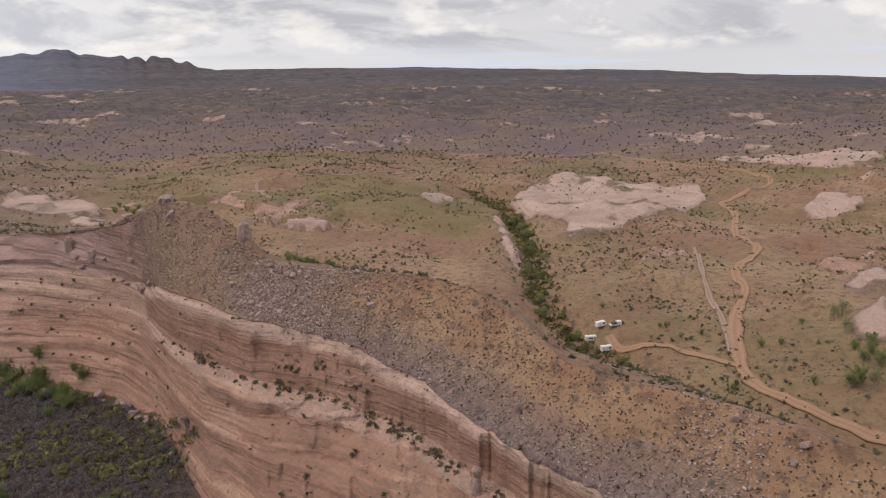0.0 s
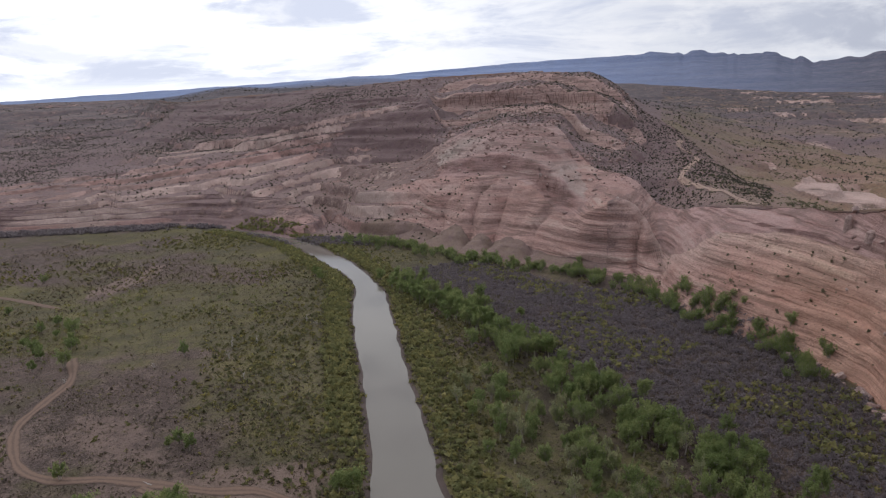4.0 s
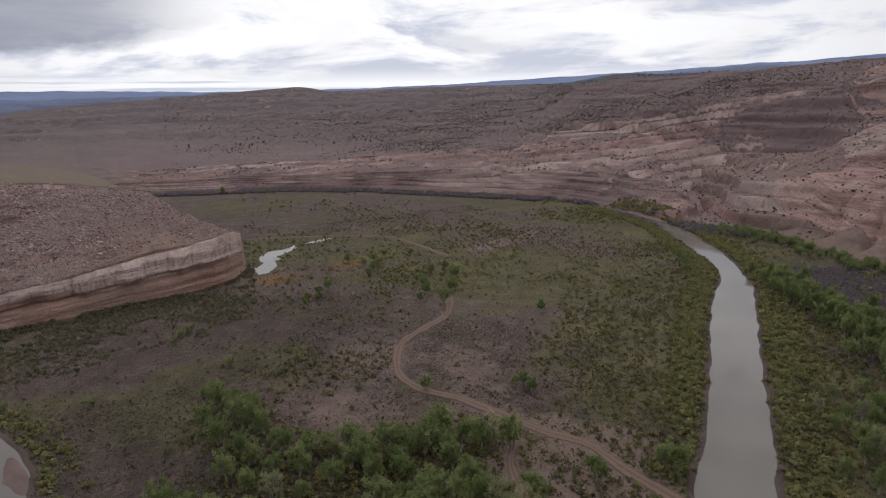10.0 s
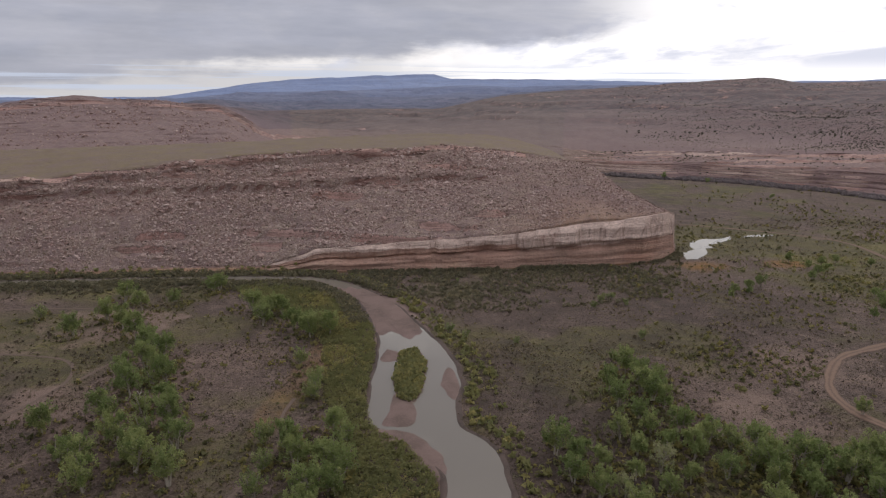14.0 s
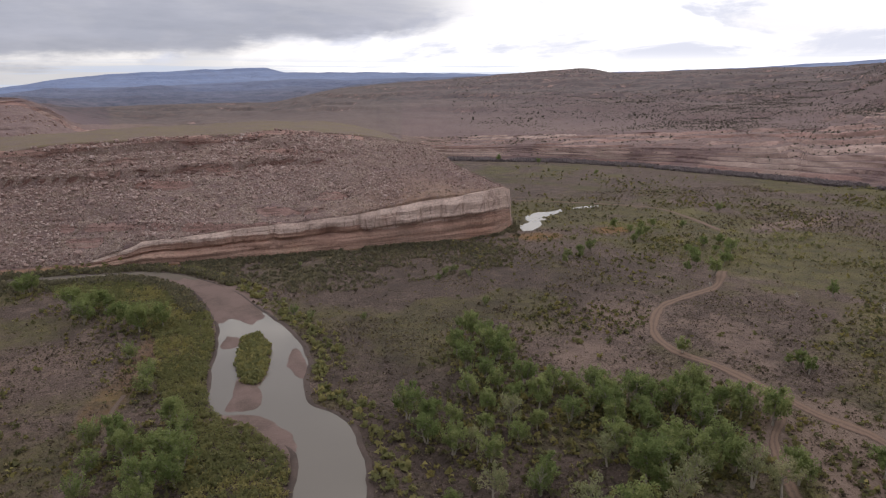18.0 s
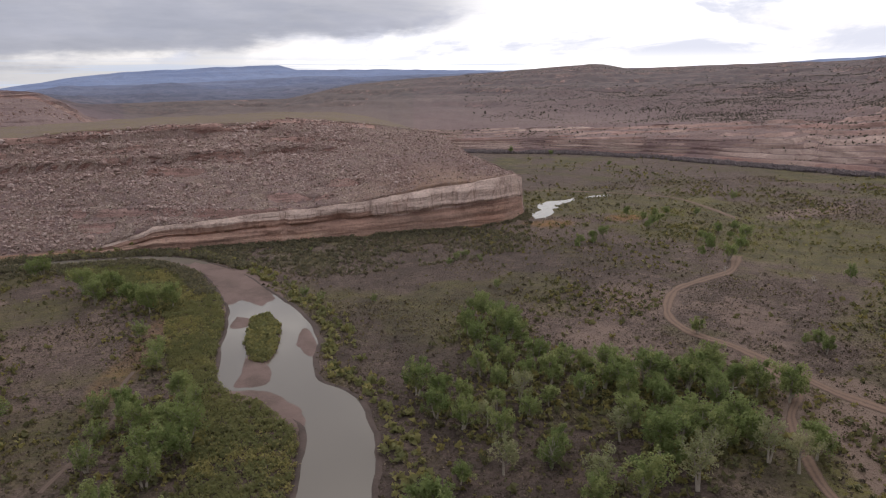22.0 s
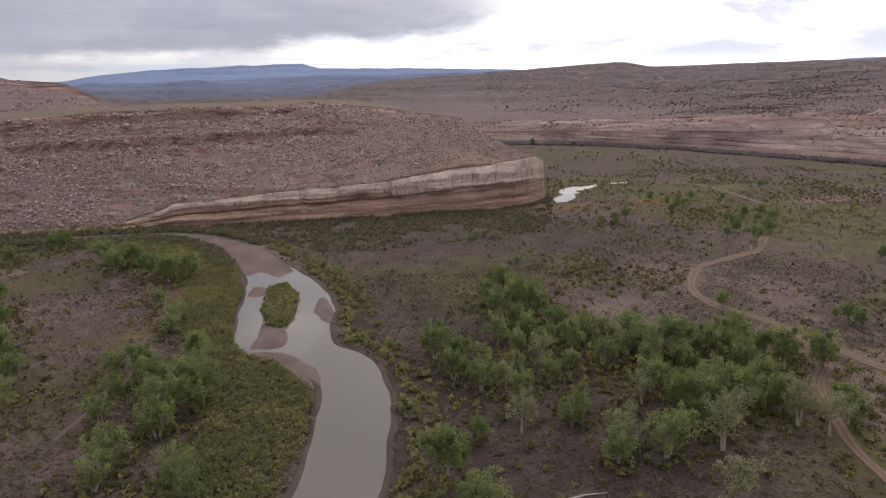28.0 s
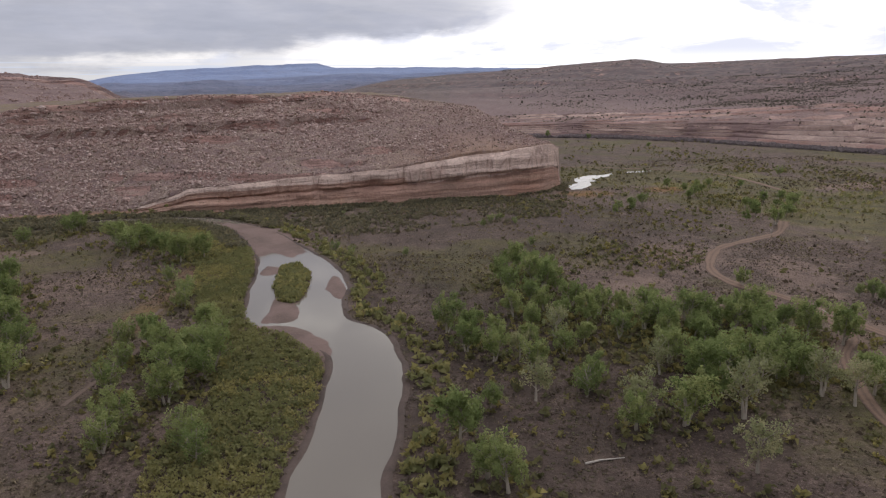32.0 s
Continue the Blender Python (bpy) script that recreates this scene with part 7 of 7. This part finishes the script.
# balanced pinnacle and knobs on the fin
def knob_mesh(seed, rings):
    """A weathered column: radius and height of each ring, ring edges uneven."""
    rng = np.random.RandomState(seed)
    n, co, faces = 14, [], []
    for z, r in rings:
        for k in range(n):
            a = 2 * math.pi * k / n
            q = r * (1 + 0.14 * noise.noise(Vector((math.cos(a) * 1.4, math.sin(a) * 1.4, z * 0.5 + seed))) + 0.03 * rng.normal())
            co.append((q * math.cos(a), q * math.sin(a), z))
    for i in range(len(rings) - 1):
        for k in range(n):
            a, b = i * n + k, i * n + (k + 1) % n
            faces.append((a, b, b + n, a + n))
    faces.append(tuple(range((len(rings) - 1) * n, len(rings) * n)))
    me = bpy.data.meshes.new("sandstone_rock")
    me.from_pydata(co, [], faces)
    at = me.attributes.new("tint", "FLOAT", "POINT")
    at.data.foreach_set("value", np.full(len(me.vertices), 0.62, np.float32))
    me.materials.append(M_STONE)
    return me


for name, x, y, s, rings, label in (("rock_pinnacle", 97, -78, 1.0, [(-4, 2.2), (0, 1.9), (2.5, 1.6), (4.5, 1.4), (5.4, 0.9), (6.2, 1.5), (7.6, 1.6), (8.6, 0.9), (8.9, 0.3)], "balanced sandstone pinnacle on the lip of the fin"),
                                    ("sandstone_rock", 285, -36.5, 1.0, [(-3, 3.0), (0, 2.8), (3, 2.4), (5, 2.2), (6.5, 1.5), (7.2, 0.4)], "rounded sandstone knob standing on the fin"),
                                    ("sandstone_rock", 193, -70, 1.0, [(-3, 3.4), (0, 3.2), (3, 2.9), (5, 2.2), (6, 0.8)], "pale rounded rock beside the rubble hill"),
                                    ("sandstone_rock", 270, -42, 1.0, [(-3, 4.0), (0, 3.6), (2.5, 3.0), (3.6, 1.4)], "low rounded sandstone hump on the fin")):
    ob = new(name, knob_mesh(int(x), [(z * 0.68, r * 0.62) for z, r in rings]))
    ob.location = (x, y, height_at(np.array([float(x)]), np.array([float(y)]))[0])
    tagged(ob, label, "rock")

# ---------------------------------------------------------------- bleached dead trees
def snag_mesh(seed):
    rng = np.random.RandomState(seed)
    co, faces = [], []

    def limb(pts, radii):
        c, f = tube(pts, radii, 5)
        faces.extend([tuple(i + len(co) for i in q) for q in f])
        co.extend(c)

    top = np.array([0.12 * rng.normal(), 0.12 * rng.normal(), 0.8])
    limb([(0, 0, -0.03), top * 0.5 + rng.normal(size=3) * 0.03, top], [0.045, 0.03, 0.008])
    for k in range(9):
        st = top * (0.25 + 0.6 * rng.rand())
        a = 6.28 * rng.rand()
        en = st + np.array([0.45 * math.cos(a), 0.45 * math.sin(a), 0.1 + 0.3 * rng.rand()]) * (0.5 + 0.6 * rng.rand())
        limb([st, (st + en) / 2 + rng.normal(size=3) * 0.03, en], [0.022, 0.014, 0.004])
    me = bpy.data.meshes.new("dead_tree")
    me.from_pydata([tuple(c) for c in co], [], faces)
    me.materials.append(M_DEAD)
    return me


SNAGS = [snag_mesh(i) for i in range(3)]
for i, (x, y, h) in enumerate([(196, 175, 4.5), (186, 168, 3.6), (202, 168, 4.0), (89, 116, 3.6), (168, 186, 3.0), (231, 165, 4.0), (228, 158, 3.4), (-78, 158, 3.2), (148, 205, 2.8), (120, 290, 3.0), (75, 131, 3.0), (172, 150, 3.0)]):
    ob = new("dead_tree", SNAGS[i % 3])
    ob.matrix_world = Matrix.Translation((x, y, height_at(np.array([float(x)]), np.array([float(y)]))[0])) @ Matrix.Rotation(i * 1.7, 4, "Z") @ Matrix.Scale(h, 4)
    tagged(ob, "bleached bare dead tree on the river flat", "dead tree", "dead trees")
for i, (x, y, l, a) in enumerate([(90, 117, 5, 40), (34, 78, 6, 5), (110, 128, 3.5, 80)]):
    c, f = tube([(0, 0, 0.14), (l * 0.4, 0.15, 0.22), (l, 0, 0.12)], [0.16, 0.13, 0.05], 7)
    me = bpy.data.meshes.new("fallen_log")
    me.from_pydata([tuple(v) for v in c], [], f)
    me.materials.append(M_DEAD)
    ob = new("fallen_log", me)
    ob.matrix_world = Matrix.Translation((x, y, height_at(np.array([float(x)]), np.array([float(y)]))[0])) @ Matrix.Rotation(radians(a), 4, "Z")
    tagged(ob, "bleached fallen log on dark ground", "log", "fallen logs")

# ---------------------------------------------------------------- the camp
M_WHITE = mat_plain("white_paint", (0.72, 0.72, 0.70), (0.80, 0.80, 0.78), 0.4)
M_GLASS = mat_plain("dark_glass", (0.02, 0.022, 0.025), (0.03, 0.032, 0.035), 0.1)
M_TYRE = mat_plain("rubber", (0.02, 0.02, 0.02), (0.035, 0.035, 0.035), 0.9)
M_RIM = mat_plain("steel", (0.42, 0.42, 0.42), (0.5, 0.5, 0.5), 0.35, 1.5, 1.0)
M_DARK = mat_plain("dark_paint", (0.03, 0.032, 0.036), (0.045, 0.047, 0.05), 0.4)


def box_mesh(name, x0, x1, y0, y1, z0, z1, material, bevel=0.06, slope=0.0):
    bm = bmesh.new()
    bmesh.ops.create_cube(bm, size=1.0)
    for v in bm.verts:
        v.co = Vector((x1 if v.co.x > 0 else x0, y1 if v.co.y > 0 else y0, z1 if v.co.z > 0 else z0))
        if v.co.z == z1 and v.co.x == x1:
            v.co.x -= slope
    bmesh.ops.bevel(bm, geom=bm.edges[:], offset=bevel, segments=2, affect="EDGES")
    me = bpy.data.meshes.new(name)
    bm.to_mesh(me)
    bm.free()
    me.materials.append(material)
    return me


def wheel(parent, x, y, r=0.36):
    bm = bmesh.new()
    bmesh.ops.create_cone(bm, cap_ends=True, segments=18, radius1=r, radius2=r, depth=0.24, matrix=Matrix.Rotation(radians(90), 4, "X"))
    bmesh.ops.bevel(bm, geom=[e for e in bm.edges if e.is_manifold and e.calc_face_angle() > 1], offset=0.05, segments=2, affect="EDGES")
    me = bpy.data.meshes.new("wheel")
    bm.to_mesh(me)
    bm.free()
    w = part("wheel", me, M_TYRE, parent)
    w.location = (x, y, r)
    bm = bmesh.new()
    bmesh.ops.create_cone(bm, cap_ends=True, segments=14, radius1=r * 0.58, radius2=r * 0.5, depth=0.28, matrix=Matrix.Rotation(radians(90), 4, "X"))
    me = bpy.data.meshes.new("rim")
    bm.to_mesh(me)
    bm.free()
    part("rim", me, M_RIM, w, "steel wheel rim")


def vehicle(name, kind, x, y, turn, label):
    ob = new(name)
    z = height_at(np.array([float(x)]), np.array([float(y)]))[0]
    ob.matrix_world = Matrix.Translation((x, y, z + 0.05)) @ Matrix.Rotation(radians(turn), 4, "Z") @ Matrix.Scale(0.85, 4)
    if kind == "van":
        part("body", box_mesh("body", -2.7, 1.9, -1.0, 1.0, 0.45, 2.6, M_WHITE, 0.12, 0.25), None, ob)
        part("bonnet", box_mesh("bonnet", 1.85, 2.9, -0.95, 0.95, 0.45, 1.35, M_WHITE, 0.12, 0.2), None, ob)
        part("windscreen", box_mesh("windscreen", 1.70, 1.93, -0.85, 0.85, 1.45, 2.2, M_GLASS, 0.02, 0.22), None, ob, "dark windscreen")
        for s in (-1.005, 1.005):
            part("side_window", box_mesh("side_window", 0.4, 1.5, s - 0.02, s + 0.02, 1.5, 2.1, M_GLASS, 0.01), None, ob, "dark side window")
        part("bumper", box_mesh("bumper", 2.85, 3.0, -0.9, 0.9, 0.4, 0.7, M_DARK, 0.03), None, ob)
        wx = (-1.7, 2.0)
    elif kind == "truck":
        part("body", box_mesh("body", -2.8, 2.7, -0.95, 0.95, 0.5, 1.15, M_WHITE, 0.1), None, ob)
        part("cab", box_mesh("cab", -0.6, 1.4, -0.9, 0.9, 1.1, 1.85, M_DARK, 0.15, 0.5), None, ob, "dark glazed cab")
        part("camper_shell", box_mesh("camper_shell", -2.75, -0.65, -0.95, 0.95, 1.1, 2.3, M_WHITE, 0.1), None, ob)
        part("bumper", box_mesh("bumper", 2.65, 2.8, -0.9, 0.9, 0.45, 0.7, M_DARK, 0.03), None, ob)
        wx = (-1.8, 1.8)
    else:
        part("body", box_mesh("body", -2.6, 2.4, -1.1, 1.1, 0.5, 2.7, M_WHITE, 0.2), None, ob)
        for s in (-1.105, 1.105):
            part("side_window", box_mesh("side_window", -1.2, 0.6, s - 0.02, s + 0.02, 1.5, 2.1, M_GLASS, 0.01), None, ob, "dark side window")
        part("door", box_mesh("door", 1.1, 1.8, -1.14, -1.09, 0.6, 2.4, M_RIM, 0.01), None, ob, "grey trailer door")
        part("drawbar", box_mesh("drawbar", 2.35, 3.4, -0.08, 0.08, 0.5, 0.62, M_DARK, 0.02), None, ob, "black steel drawbar")
        wx = (-0.5, 0.4)
    for a in wx:
        for s in (-0.92, 0.92):
            wheel(ob, a, s)
    return tagged(ob, label, "vehicle", "vehicles at the camp")


vehicle("camper_van", "van", 163, -192, 262, "white camper van parked beside the dry creek")
vehicle("pickup_truck", "truck", 158, -194, 70, "white pickup with camper shell parked at the camp")
vehicle("travel_trailer", "trailer", 162, -185.5, 240, "white travel trailer parked under trees")
vehicle("camper_van", "van", 151, -181.5, 250, "white van parked at the edge of the camp")


# brush along the dry creek
p = on_land(260, 104, 134, [6], RNG, keep=lambda x, y: np.clip(fbm(x, y, 9, 3, 161) * 3, 0, 1) * (np.abs((np.hypot(x, y) - at_azimuth(WALL_FOOT, np.degrees(np.arctan2(x, y)))[0]) / (at_azimuth(WALL_TOP, np.degrees(np.arctan2(x, y)))[0] - at_azimuth(WALL_FOOT, np.degrees(np.arctan2(x, y)))[0]) - 0.80) < 0.06))
slope_brush("shelf_scrub", p, 0.5 + 0.9 * RNG.rand(len(p)) ** 2, 9, M_BRUSH, "olive brush along the sandy shelf of the fin", 219, 0.5)
c = along(CREEK, 1300, 3.6, RNG)
thicket("creek_brush", c, 1.0 + 1.6 * RNG.rand(len(c)) ** 1.5, 9, M_SAGE, "grey-green brush filling the dry creek", "shrubs", seed=41)
